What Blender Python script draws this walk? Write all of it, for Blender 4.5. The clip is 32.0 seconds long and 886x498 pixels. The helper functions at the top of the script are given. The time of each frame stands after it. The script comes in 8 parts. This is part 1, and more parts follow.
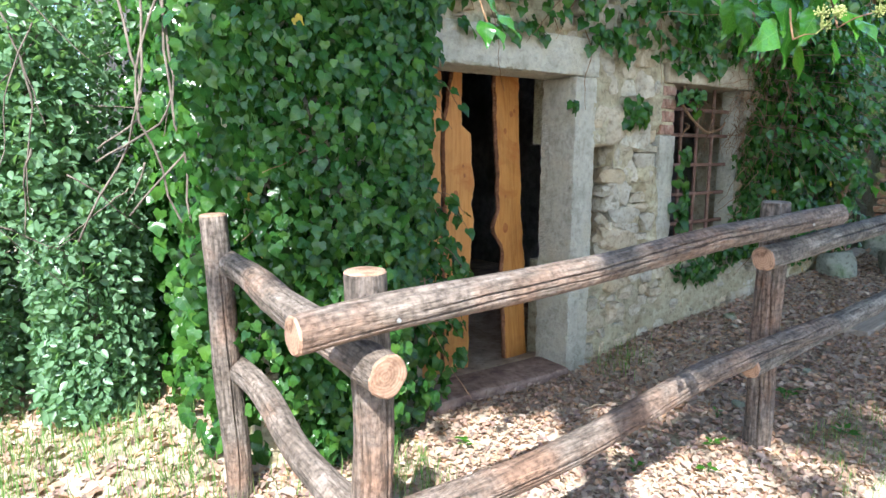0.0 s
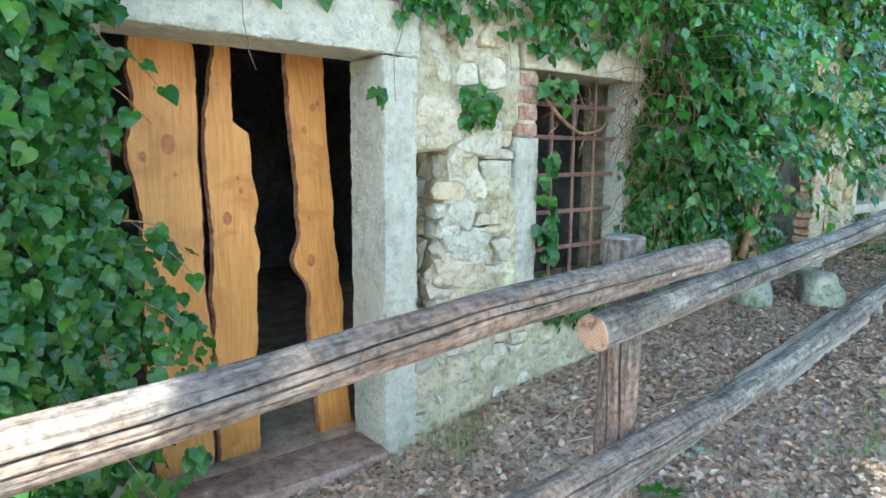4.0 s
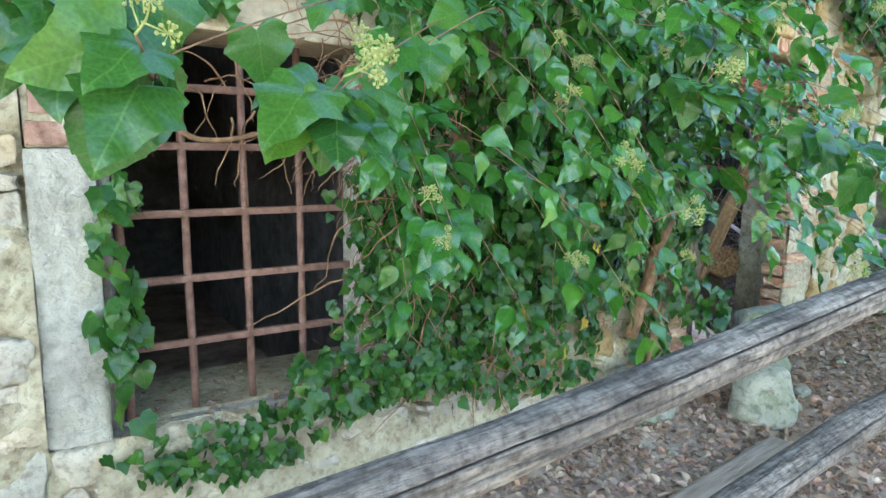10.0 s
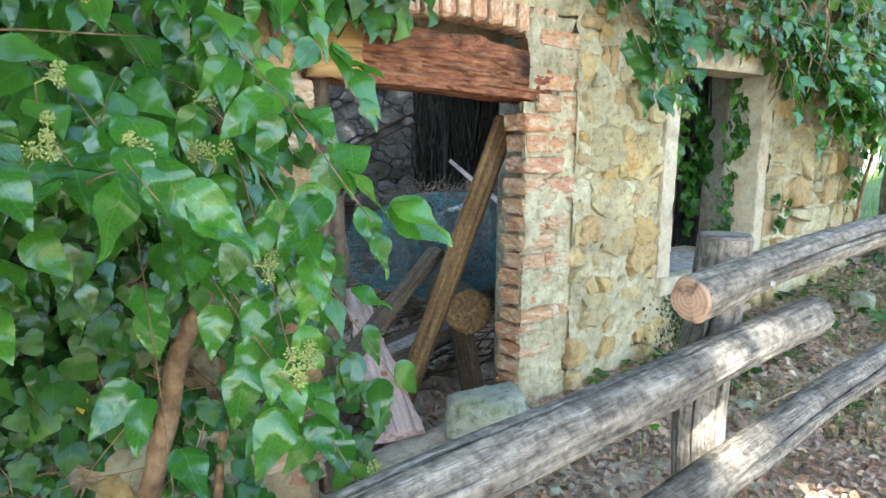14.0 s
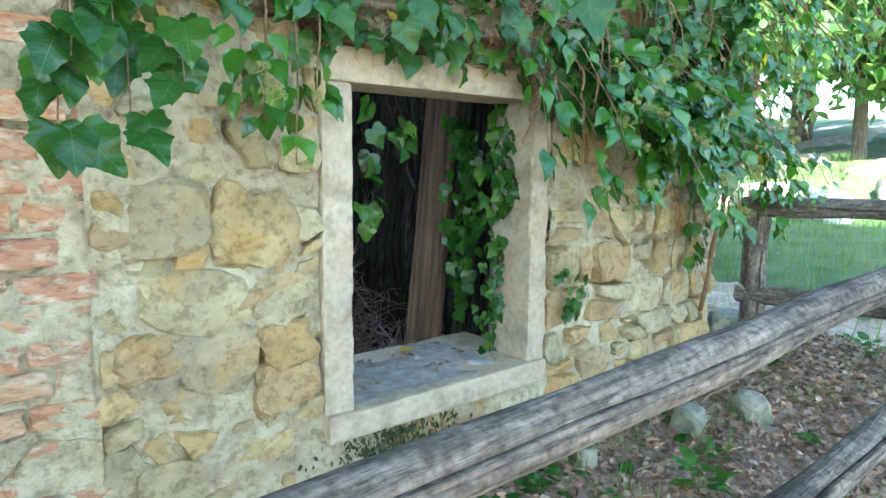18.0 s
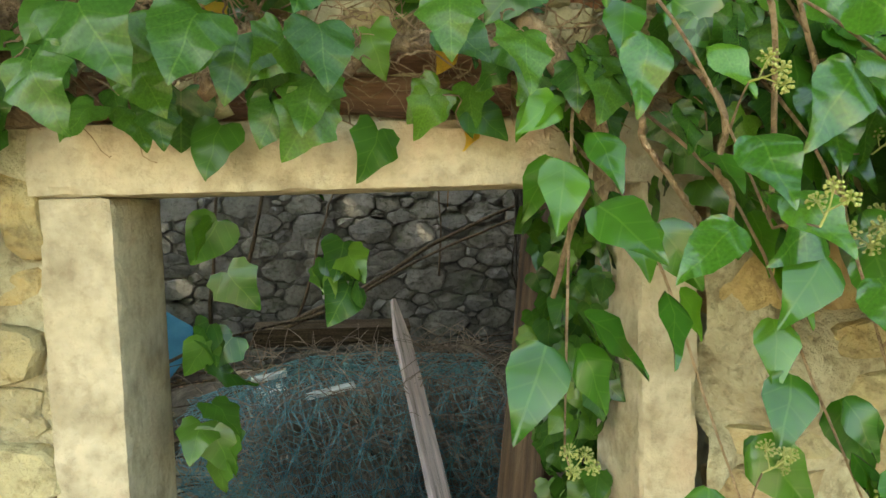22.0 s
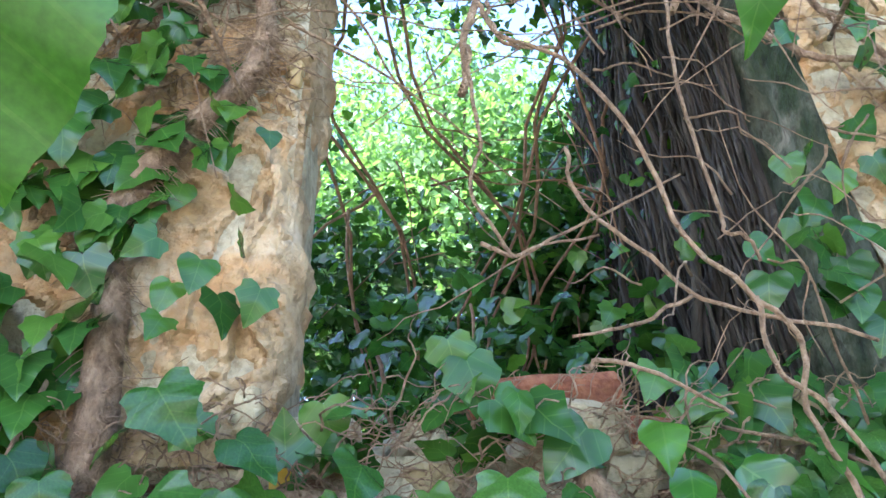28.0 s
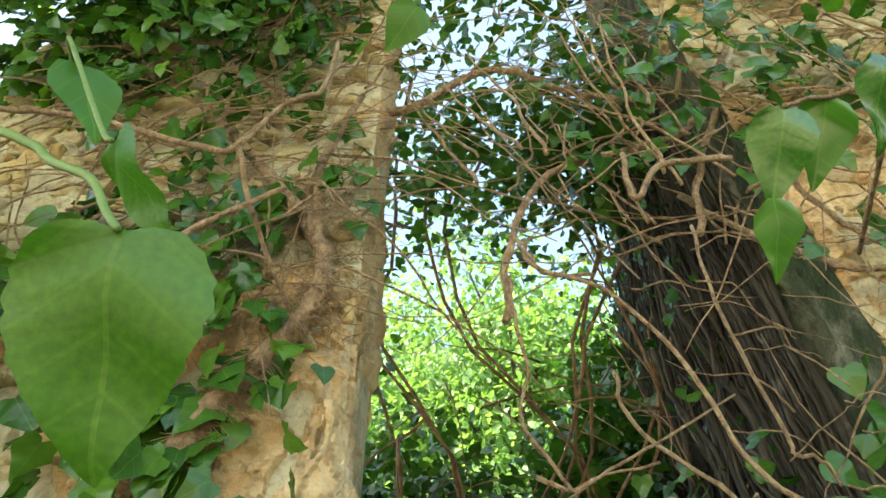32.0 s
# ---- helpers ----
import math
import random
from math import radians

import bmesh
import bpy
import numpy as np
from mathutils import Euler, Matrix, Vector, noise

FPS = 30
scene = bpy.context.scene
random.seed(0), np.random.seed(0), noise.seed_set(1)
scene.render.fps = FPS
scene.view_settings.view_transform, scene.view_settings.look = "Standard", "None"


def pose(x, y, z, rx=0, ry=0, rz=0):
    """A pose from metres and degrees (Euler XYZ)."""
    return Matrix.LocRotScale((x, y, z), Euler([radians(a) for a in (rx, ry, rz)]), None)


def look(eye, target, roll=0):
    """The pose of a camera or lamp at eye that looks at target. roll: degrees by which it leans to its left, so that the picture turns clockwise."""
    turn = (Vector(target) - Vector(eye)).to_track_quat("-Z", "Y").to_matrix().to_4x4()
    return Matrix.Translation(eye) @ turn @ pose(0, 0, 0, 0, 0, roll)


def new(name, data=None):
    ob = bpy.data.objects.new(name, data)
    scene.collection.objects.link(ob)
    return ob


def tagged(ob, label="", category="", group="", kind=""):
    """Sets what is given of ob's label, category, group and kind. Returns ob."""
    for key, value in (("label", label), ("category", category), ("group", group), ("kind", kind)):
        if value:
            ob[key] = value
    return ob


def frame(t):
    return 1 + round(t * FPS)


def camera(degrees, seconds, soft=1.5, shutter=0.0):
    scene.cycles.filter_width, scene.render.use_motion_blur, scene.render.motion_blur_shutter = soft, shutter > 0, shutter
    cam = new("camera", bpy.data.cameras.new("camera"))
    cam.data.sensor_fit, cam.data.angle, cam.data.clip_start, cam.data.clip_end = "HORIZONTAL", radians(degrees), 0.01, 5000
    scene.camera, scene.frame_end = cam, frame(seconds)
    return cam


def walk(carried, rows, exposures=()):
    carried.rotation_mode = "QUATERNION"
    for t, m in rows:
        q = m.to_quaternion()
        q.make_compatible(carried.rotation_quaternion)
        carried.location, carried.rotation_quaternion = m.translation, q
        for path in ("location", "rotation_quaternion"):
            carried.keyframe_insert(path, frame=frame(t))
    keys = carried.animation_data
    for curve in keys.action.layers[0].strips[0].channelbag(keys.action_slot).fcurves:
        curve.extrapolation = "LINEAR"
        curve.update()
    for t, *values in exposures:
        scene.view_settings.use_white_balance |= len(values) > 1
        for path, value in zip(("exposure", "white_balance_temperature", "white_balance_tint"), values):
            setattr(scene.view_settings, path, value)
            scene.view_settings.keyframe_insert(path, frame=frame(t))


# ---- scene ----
cam = camera(70.5, 32.0)
METRES, EYE, TILT, LEAN, TURN = 9.0, 1.30, 0.0, 0.0, -34.6
ROWS = [
    (0.0, 0.0, 0.0, 0.0, 0.05, -9.09, -0.33),
    (0.5, 0.0103, 0.0096, 0.0017, -0.96, -5.76, -0.97),
    (1.0, 0.017, 0.017, 0.002, -4.86, -5.67, -0.27),
    (1.5, 0.0223, 0.03, 0.0012, -7.58, -6.14, 0.0),
    (2.0, 0.0284, 0.0483, 0.002, -9.18, -6.61, -0.69),
    (2.5, 0.037, 0.0618, 0.0027, -11.98, -8.23, 0.08),
    (4.5, 0.1007, 0.1241, 0.0009, 1.17, -8.67, -1.17),
    (5.0, 0.112, 0.1407, 0.0056, 6.1, -8.87, -1.43),
    (5.5, 0.1206, 0.151, 0.005, 6.89, -9.67, -0.85),
    (6.0, 0.1383, 0.165, 0.0058, 7.73, -9.83, -1.18),
    (6.5, 0.1591, 0.1775, 0.0067, 8.68, -9.73, -2.08),
    (7.0, 0.1721, 0.192, 0.0055, 3.16, -9.46, -1.72),
    (7.5, 0.1901, 0.2155, 0.0059, 1.82, -9.24, -2.17),
    (8.0, 0.2039, 0.231, 0.0083, -0.44, -10.11, -0.76),
    (8.5, 0.2232, 0.2446, 0.0097, 1.61, -9.79, -1.85),
    (9.0, 0.2427, 0.2542, 0.0121, 4.48, -9.58, -2.44),
    (9.5, 0.2571, 0.2594, 0.0117, 4.65, -9.01, -1.34),
    (10.0, 0.2702, 0.2716, 0.0113, 1.64, -8.99, -0.91),
    (10.5, 0.2908, 0.2916, 0.0137, 0.15, -8.87, -1.99),
    (11.0, 0.3092, 0.3045, 0.016, -3.86, -10.3, -0.34),
    (11.5, 0.334, 0.3204, 0.0181, -1.07, -10.02, -1.88),
    (12.0, 0.3571, 0.332, 0.0191, 2.2, -9.75, -3.5),
    (12.5, 0.373, 0.3453, 0.0182, -0.15, -10.36, -1.03),
    (13.0, 0.3946, 0.3697, 0.0218, -1.39, -9.58, -1.4),
    (13.5, 0.414, 0.3879, 0.0245, -3.18, -10.16, 0.16),
    (15.5, 0.4839, 0.4436, 0.0297, 3.95, -10.62, -2.68),
    (16.0, 0.4956, 0.4579, 0.0331, 2.22, -11.26, -0.09),
    (16.5, 0.5147, 0.4738, 0.033, 1.36, -11.4, -0.58),
    (17.0, 0.542, 0.4876, 0.0368, 2.53, -10.73, -3.46),
    (17.5, 0.5608, 0.499, 0.037, -2.34, -10.28, -0.97),
    (18.0, 0.5809, 0.5212, 0.0374, -4.73, -8.06, -0.82),
    (18.5, 0.598, 0.541, 0.0439, -6.14, -5.84, 1.71),
    (19.0, 0.6169, 0.5555, 0.0454, -2.96, -5.08, 1.27),
    (19.5, 0.6408, 0.5728, 0.0468, 4.44, -4.82, -1.38),
    (20.0, 0.653, 0.5922, 0.0459, 9.79, -6.03, 0.14),
    (20.5, 0.6552, 0.6215, 0.0497, 13.61, -5.03, 0.6),
    (21.0, 0.6556, 0.6394, 0.0527, 15.01, -7.41, 3.31),
    (21.5, 0.6583, 0.6564, 0.0545, 22.32, -7.48, 3.29),
    (22.0, 0.6606, 0.6674, 0.0586, 28.02, -3.91, 1.68),
    (22.5, 0.6603, 0.6713, 0.0609, 30.68, -0.59, 2.2),
    (23.0, 0.6604, 0.6714, 0.0633, 30.87, 3.22, 2.04),
    (23.5, 0.6604, 0.6705, 0.0651, 31.27, 6.52, 2.36),
    (24.0, 0.6609, 0.67, 0.0664, 31.79, 8.56, 2.26),
    (24.5, 0.6609, 0.6695, 0.0678, 32.47, 11.21, 2.02),
    (26.5, 0.6623, 0.6682, 0.0718, 33.56, 19.77, 1.62),
    (27.0, 0.6625, 0.6677, 0.0723, 33.48, 23.19, 1.76),
    (27.5, 0.6629, 0.6672, 0.0723, 33.44, 25.95, 1.77),
    (28.0, 0.6629, 0.6666, 0.0726, 33.89, 28.6, 1.6),
    (28.5, 0.663, 0.6663, 0.0729, 34.63, 31.33, 1.42),
    (29.0, 0.6631, 0.6659, 0.0731, 35.57, 34.18, 1.16),
    (29.5, 0.6641, 0.6658, 0.0732, 36.04, 36.42, 1.14),
    (30.0, 0.6641, 0.6652, 0.0736, 36.8, 39.49, 1.76),
    (30.5, 0.6645, 0.6645, 0.0732, 37.23, 41.73, 1.5),
    (31.0, 0.6646, 0.6642, 0.073, 37.94, 43.78, 1.3),
    (31.5, 0.665, 0.6639, 0.073, 38.41, 46.01, 1.15),
    (32.0, 0.6652, 0.6634, 0.0727, 38.94, 48.29, 1.07),
]
walk(cam, [(t, pose(0, 0, EYE, TILT, LEAN, TURN) @ pose(METRES * x, METRES * y, METRES * z, 90 + pitch, roll, yaw)) for t, x, y, z, yaw, pitch, roll in ROWS],
     exposures=[(0.0, 1.9, 5800, 10), (1.0, 2.3, 5450, 6), (2.0, 2.55, 5150, 5), (5.0, 2.76, 5550, -4), (7.0, 2.72, 5600, -7), (8.0, 2.7, 5550, -1), (9.0, 2.8, 5500, 2), (12.0, 3.25, 6850, 12), (13.0, 3.06, 6250, 6), (16.0, 3.14, 6150, 6), (18.0, 2.82, 5850, 2), (19.0, 2.78, 6300, 8), (20.0, 2.88, 6550, 10), (21.0, 2.95, 8300, 6), (22.0, 2.82, 9000, 0), (23.0, 2.95, 9300, -1), (24.0, 3.12, 7900, 6), (27.0, 3.2, 5750, 20), (28.0, 3.05, 5650, 19), (29.0, 2.88, 6100, 8), (30.0, 2.75, 7300, 6), (32.0, 2.6, 8000, 1)])

# ---- daylight ----
SUN_ELEVATION, SUN_AZIMUTH = 48.0, 222.0   # degrees; azimuth clockwise from +y
world = bpy.data.worlds.new("sky")
scene.world = world
world.use_nodes = True
sky = world.node_tree.nodes.new("ShaderNodeTexSky")
sky.sky_type, sky.sun_disc = "NISHITA", False
sky.sun_elevation, sky.sun_rotation = radians(SUN_ELEVATION), radians(SUN_AZIMUTH)
world.node_tree.links.new(sky.outputs[0], world.node_tree.nodes["Background"].inputs[0])
world.node_tree.nodes["Background"].inputs[1].default_value = 0.15
sun_data = bpy.data.lights.new("sun", "SUN")
sun_data.energy, sun_data.angle, sun_data.color = 4.5, radians(0.6), (1.0, 0.95, 0.86)
sun = new("sun", sun_data)
away = Vector((math.sin(radians(SUN_AZIMUTH)), math.cos(radians(SUN_AZIMUTH)), math.tan(radians(SUN_ELEVATION))))
sun.matrix_world = look(away.normalized() * 30, (0, 0, 0))

# ---- materials ----
def surf(name, ramp, scale=8.0, stretch=(1, 1, 1), rough=0.85, bump=0.3, fine=70.0, shades=None, per="object", mix=0.6,
         big=1.2, metal=0.0, patches=None, wander=0.0, pits=0.0, grain=None, speck=0.0):
    """A weathered surface: a noise ramp, a slow stain, one tone per piece (shades), patches of a second colour, fine relief."""
    m = bpy.data.materials.new(name)
    m.use_nodes = True
    nt = m.node_tree
    n, link, b = nt.nodes, nt.links.new, nt.nodes["Principled BSDF"]
    tc, mp = n.new("ShaderNodeTexCoord"), n.new("ShaderNodeMapping")
    mp.inputs["Scale"].default_value = stretch
    link(tc.outputs["Object"], mp.inputs["Vector"])
    info = n.new("ShaderNodeObjectInfo")
    geo = n.new("ShaderNodeNewGeometry")
    shuffle = info.outputs["Random"] if per == "object" else geo.outputs["Random Per Island"]
    if shades:
        off = n.new("ShaderNodeVectorMath")
        off.operation = "SCALE"
        off.inputs[0].default_value = (37.0, 11.0, 23.0)
        link(shuffle, off.inputs["Scale"])
        link(off.outputs[0], mp.inputs["Location"])

    def noise_at(s, detail=6.0, vec=mp.outputs[0]):
        t = n.new("ShaderNodeTexNoise")
        t.inputs["Scale"].default_value, t.inputs["Detail"].default_value, t.inputs["Roughness"].default_value = s, detail, 0.62
        t.inputs["Distortion"].default_value = wander
        link(vec, t.inputs["Vector"])
        return t.outputs["Fac"]

    def ramp_of(cols, fac, lo=0.28, hi=0.72):
        r = n.new("ShaderNodeValToRGB")
        el = r.color_ramp.elements
        while len(el) < len(cols):
            el.new(0.5)
        for i, c in enumerate(cols):
            el[i].position = lo + (hi - lo) * i / max(1, len(cols) - 1)
            el[i].color = (*c, 1)
        link(fac, r.inputs[0])
        return r.outputs[0]

    def blend(kind, fac, a, c):
        x = n.new("ShaderNodeMix")
        x.data_type, x.blend_type = "RGBA", kind
        if isinstance(fac, float):
            x.inputs[0].default_value = fac
        else:
            link(fac, x.inputs[0])
        for s, v in ((x.inputs[6], a), (x.inputs[7], c)):
            if isinstance(v, tuple):
                s.default_value = (*v, 1)
            else:
                link(v, s)
        return x.outputs[2]

    col = ramp_of(ramp, noise_at(scale))
    if shades:
        col = blend("MIX", mix, col, blend("OVERLAY", 0.45, ramp_of(shades, shuffle, 0.0, 1.0), col))
    plain = n.new("ShaderNodeMapping")
    link(tc.outputs["Object"], plain.inputs["Vector"])
    if shades:
        link(off.outputs[0], plain.inputs["Location"])
    stain = ramp_of([(0.62, 0.6, 0.57), (1.0, 1.0, 1.0), (1.12, 1.1, 1.05)], noise_at(big, 4.0, plain.outputs[0]))
    col = blend("MULTIPLY", 0.8, col, stain)
    if patches:
        colour, size, lo, hi = patches
        col = blend("MIX", ramp_of([(0, 0, 0), (1, 1, 1)], noise_at(size, 8.0, plain.outputs[0]), lo, hi), col, colour)
    if grain:
        gm = n.new("ShaderNodeMapping")
        gm.inputs["Scale"].default_value = grain
        link(tc.outputs["Object"], gm.inputs["Vector"])
        if shades:
            link(off.outputs[0], gm.inputs["Location"])
        lines_ = noise_at(1.0, 3.0, gm.outputs[0])
        col = blend("MULTIPLY", 0.6, col, ramp_of([(0.12, 0.14, 0.12), (0.75, 0.74, 0.72), (1.0, 1.0, 1.0), (1.2, 1.19, 1.17)], lines_, 0.34, 0.62))
    if speck:
        dots = ramp_of([(0.45, 0.43, 0.40), (0.95, 0.95, 0.95), (1.3, 1.29, 1.26)], noise_at(55.0, 6.0, plain.outputs[0]), 0.36, 0.64)
        col = blend("MULTIPLY", speck, col, dots)
    if pits:
        # Fine dark speckle: pore dirt and the shade of small cavities, in colour.
        pit_dark = ramp_of([(0.30, 0.26, 0.21), (1.0, 1.0, 1.0)], noise_at(fine * 0.45, 6.0), 0.36, 0.50)
        col = blend("MULTIPLY", pits, col, pit_dark)
    link(col, b.inputs["Base Color"])
    b.inputs["Roughness"].default_value, b.inputs["Metallic"].default_value = rough, metal
    b.inputs["Specular IOR Level"].default_value = 0.3
    h = n.new("ShaderNodeMath")
    h.operation = "MULTIPLY_ADD"
    link(noise_at(fine, 5.0), h.inputs[0])
    h.inputs[1].default_value = 0.35
    link(noise_at(scale * 1.7, 7.0), h.inputs[2])
    bu = n.new("ShaderNodeBump")
    bu.inputs["Strength"].default_value, bu.inputs["Distance"].default_value = bump, 0.02
    link(h.outputs[0], bu.inputs["Height"])
    link(bu.outputs[0], b.inputs["Normal"])
    return m


def leaf_surface(name, greens, rough=0.32, translucent=0.35, vein=(0.13, 0.24, 0.045), veins=0.22, sheen=0.4):
    """A waxy leaf with pale veins along its own length, light shining through, one tone per leaf."""
    m = bpy.data.materials.new(name)
    m.use_nodes = True
    nt = m.node_tree
    n, link, b = nt.nodes, nt.links.new, nt.nodes["Principled BSDF"]
    geo, uv = n.new("ShaderNodeNewGeometry"), n.new("ShaderNodeUVMap")
    info = n.new("ShaderNodeObjectInfo")
    add = n.new("ShaderNodeMath")
    add.operation = "ADD"
    link(geo.outputs["Random Per Island"], add.inputs[0])
    link(info.outputs["Random"], add.inputs[1])
    fr = n.new("ShaderNodeMath")
    fr.operation = "FRACT"
    link(add.outputs[0], fr.inputs[0])
    r = n.new("ShaderNodeValToRGB")
    el = r.color_ramp.elements
    while len(el) < len(greens):
        el.new(0.5)
    for i, c in enumerate(greens):
        el[i].position, el[i].color = i / (len(greens) - 1), (*c, 1)
    link(fr.outputs[0], r.inputs[0])
    sep = n.new("ShaderNodeSeparateXYZ")
    link(uv.outputs[0], sep.inputs[0])

    def math_(op, a, c):
        x = n.new("ShaderNodeMath")
        x.operation = op
        for s, v in ((x.inputs[0], a), (x.inputs[1], c)):
            if isinstance(v, float):
                s.default_value = v
            else:
                link(v, s)
        return x.outputs[0]
    # ribs that leave the midrib at a slant
    side = math_("ABSOLUTE", math_("SUBTRACT", sep.outputs[0], 0.5), 0.0)
    slant = math_("FRACT", math_("MULTIPLY", math_("SUBTRACT", sep.outputs[1], math_("MULTIPLY", side, 0.8)), 4.0), 0.0)
    rib = math_("LESS_THAN", math_("ABSOLUTE", math_("SUBTRACT", slant, 0.5), 0.0), 0.05)
    mid = math_("LESS_THAN", side, 0.012)
    lines = math_("MULTIPLY", math_("MAXIMUM", math_("MULTIPLY", rib, 0.5), mid), float(veins))
    mx = n.new("ShaderNodeMix")
    mx.data_type = "RGBA"
    link(lines, mx.inputs[0])
    link(r.outputs[0], mx.inputs[6])
    mx.inputs[7].default_value = (*vein, 1)
    tex = n.new("ShaderNodeTexNoise")
    tex.inputs["Scale"].default_value, tex.inputs["Detail"].default_value = 25.0, 2.0
    tc = n.new("ShaderNodeTexCoord")
    link(tc.outputs["Object"], tex.inputs["Vector"])
    dirt = n.new("ShaderNodeMix")
    dirt.data_type, dirt.blend_type = "RGBA", "MULTIPLY"
    dirt.inputs[0].default_value = 0.6
    link(mx.outputs[2], dirt.inputs[6])
    link(tex.outputs["Fac"], dirt.inputs[7])
    gain = n.new("ShaderNodeMix")
    gain.data_type, gain.blend_type = "RGBA", "MULTIPLY"
    gain.inputs[0].default_value = 1.0
    link(dirt.outputs[2], gain.inputs[6])
    gain.inputs[7].default_value = (1.45, 1.45, 1.45, 1)
    link(gain.outputs[2], b.inputs["Base Color"])
    b.inputs["Roughness"].default_value = rough
    b.inputs["Specular IOR Level"].default_value = sheen
    ridge = math_("MULTIPLY_ADD", math_("MAXIMUM", rib, mid), -0.5)
    link(math_("MULTIPLY", tex.outputs["Fac"], 0.35), ridge.node.inputs[2])
    bu = n.new("ShaderNodeBump")
    bu.inputs["Strength"].default_value, bu.inputs["Distance"].default_value = 0.22 if veins else 0.15, 0.003
    link(ridge, bu.inputs["Height"])
    link(bu.outputs[0], b.inputs["Normal"])
    tr = n.new("ShaderNodeBsdfTranslucent")
    warm = n.new("ShaderNodeMix")
    warm.data_type, warm.blend_type = "RGBA", "MULTIPLY"
    warm.inputs[0].default_value = 1.0
    link(gain.outputs[2], warm.inputs[6])
    warm.inputs[7].default_value = (2.2, 2.3, 1.0, 1)
    link(warm.outputs[2], tr.inputs["Color"])
    ms = n.new("ShaderNodeMixShader")
    ms.inputs[0].default_value = translucent
    link(b.outputs[0], ms.inputs[1])
    link(tr.outputs[0], ms.inputs[2])
    link(ms.outputs[0], n["Material Output"].inputs["Surface"])
    return m


def ring_wood(name, dark, light):
    """Year rings and radial dirt on a sawn log end."""
    m = surf(name, [dark, light, light], 25, bump=0.4, fine=60, big=14, pits=0.5)
    n, link = m.node_tree.nodes, m.node_tree.links.new
    b = n["Principled BSDF"]
    was = b.inputs["Base Color"].links[0].from_socket
    tc, w, r, x = n.new("ShaderNodeTexCoord"), n.new("ShaderNodeTexWave"), n.new("ShaderNodeValToRGB"), n.new("ShaderNodeMix")
    w.wave_type, w.rings_direction = "RINGS", "Z"
    w.inputs["Scale"].default_value, w.inputs["Distortion"].default_value, w.inputs["Detail"].default_value = 38.0, 3.0, 3.0
    link(tc.outputs["Object"], w.inputs["Vector"])
    link(w.outputs["Fac"], r.inputs[0])
    r.color_ramp.elements[0].color, r.color_ramp.elements[1].color = (0.5, 0.42, 0.36, 1), (1, 1, 1, 1)
    x.data_type, x.blend_type = "RGBA", "MULTIPLY"
    x.inputs[0].default_value = 0.4
    link(was, x.inputs[6])
    link(r.outputs[0], x.inputs[7])
    link(x.outputs[2], b.inputs["Base Color"])
    return m


STONES = [(0.404, 0.362, 0.228), (0.492, 0.422, 0.241), (0.448, 0.302, 0.108), (0.342, 0.324, 0.234), (0.522, 0.469, 0.297), (0.357, 0.302, 0.171), (0.477, 0.346, 0.147), (0.388, 0.265, 0.14), (0.463, 0.43, 0.297)]
M_STONE = surf("rubble_stone", [(0.268, 0.233, 0.147), (0.396, 0.346, 0.215), (0.506, 0.469, 0.324)], 11, bump=1.0, fine=75, shades=STONES, mix=0.72, big=4, patches=((0.417, 0.265, 0.0887), 5.0, 0.56, 0.74), pits=0.5)
M_STONE_JOINED = surf("rubble_stone_small", [(0.268, 0.233, 0.147), (0.396, 0.346, 0.215), (0.506, 0.469, 0.324)], 11, bump=1.0, fine=75, shades=STONES, per="island", mix=0.72, big=4, patches=((0.417, 0.265, 0.0887), 5.0, 0.58, 0.74), pits=0.5)
PALE_STONES = [(0.45, 0.33, 0.17), (0.50, 0.40, 0.24), (0.471, 0.447, 0.368), (0.517, 0.471, 0.353), (0.392, 0.376, 0.321), (0.471, 0.369, 0.222), (0.549, 0.517, 0.429), (0.369, 0.346, 0.291), (0.494, 0.455, 0.368)]
PALE_RAMP = [(0.346, 0.314, 0.245), (0.455, 0.424, 0.336), (0.549, 0.526, 0.444)]
M_STONE_PALE = surf("pale_rubble_stone", PALE_RAMP, 11, bump=1.0, fine=75, shades=PALE_STONES, mix=0.55, big=5, patches=((0.455, 0.33, 0.168), 5.0, 0.60, 0.76), pits=0.5)
M_STONE_PALE_JOINED = surf("pale_rubble_stone_small", PALE_RAMP, 11, bump=1.0, fine=75, shades=PALE_STONES, per="island", mix=0.55, big=5, patches=((0.455, 0.33, 0.168), 5.0, 0.62, 0.76), pits=0.5)
M_MORTAR = surf("lime_mortar", [(0.262, 0.221, 0.139), (0.403, 0.356, 0.228), (0.479, 0.435, 0.29), (0.556, 0.522, 0.373)], 13, bump=1.2, fine=80, big=1.6, patches=((0.324, 0.269, 0.166), 5.0, 0.5, 0.66), pits=0.5)
# Back and inner walls: grey stone, darker mortar, random green-grey patches.
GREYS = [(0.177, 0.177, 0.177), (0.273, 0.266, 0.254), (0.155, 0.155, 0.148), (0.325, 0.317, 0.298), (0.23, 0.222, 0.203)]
M_GREY_STONE = surf("grey_back_stone", [(0.126, 0.126, 0.126), (0.23, 0.23, 0.222), (0.325, 0.317, 0.311)], 9, bump=0.7, shades=GREYS, per="island", big=2, pits=0.5, patches=((0.0735, 0.0959, 0.0517), 3.0, 0.58, 0.75))
M_GREY_MORTAR = surf("dark_grey_mortar", [(0.0907, 0.0891, 0.0842), (0.169, 0.162, 0.155), (0.246, 0.236, 0.224)], 12, bump=0.8, patches=((0.0454, 0.0583, 0.0324), 2.0, 0.5, 0.75))
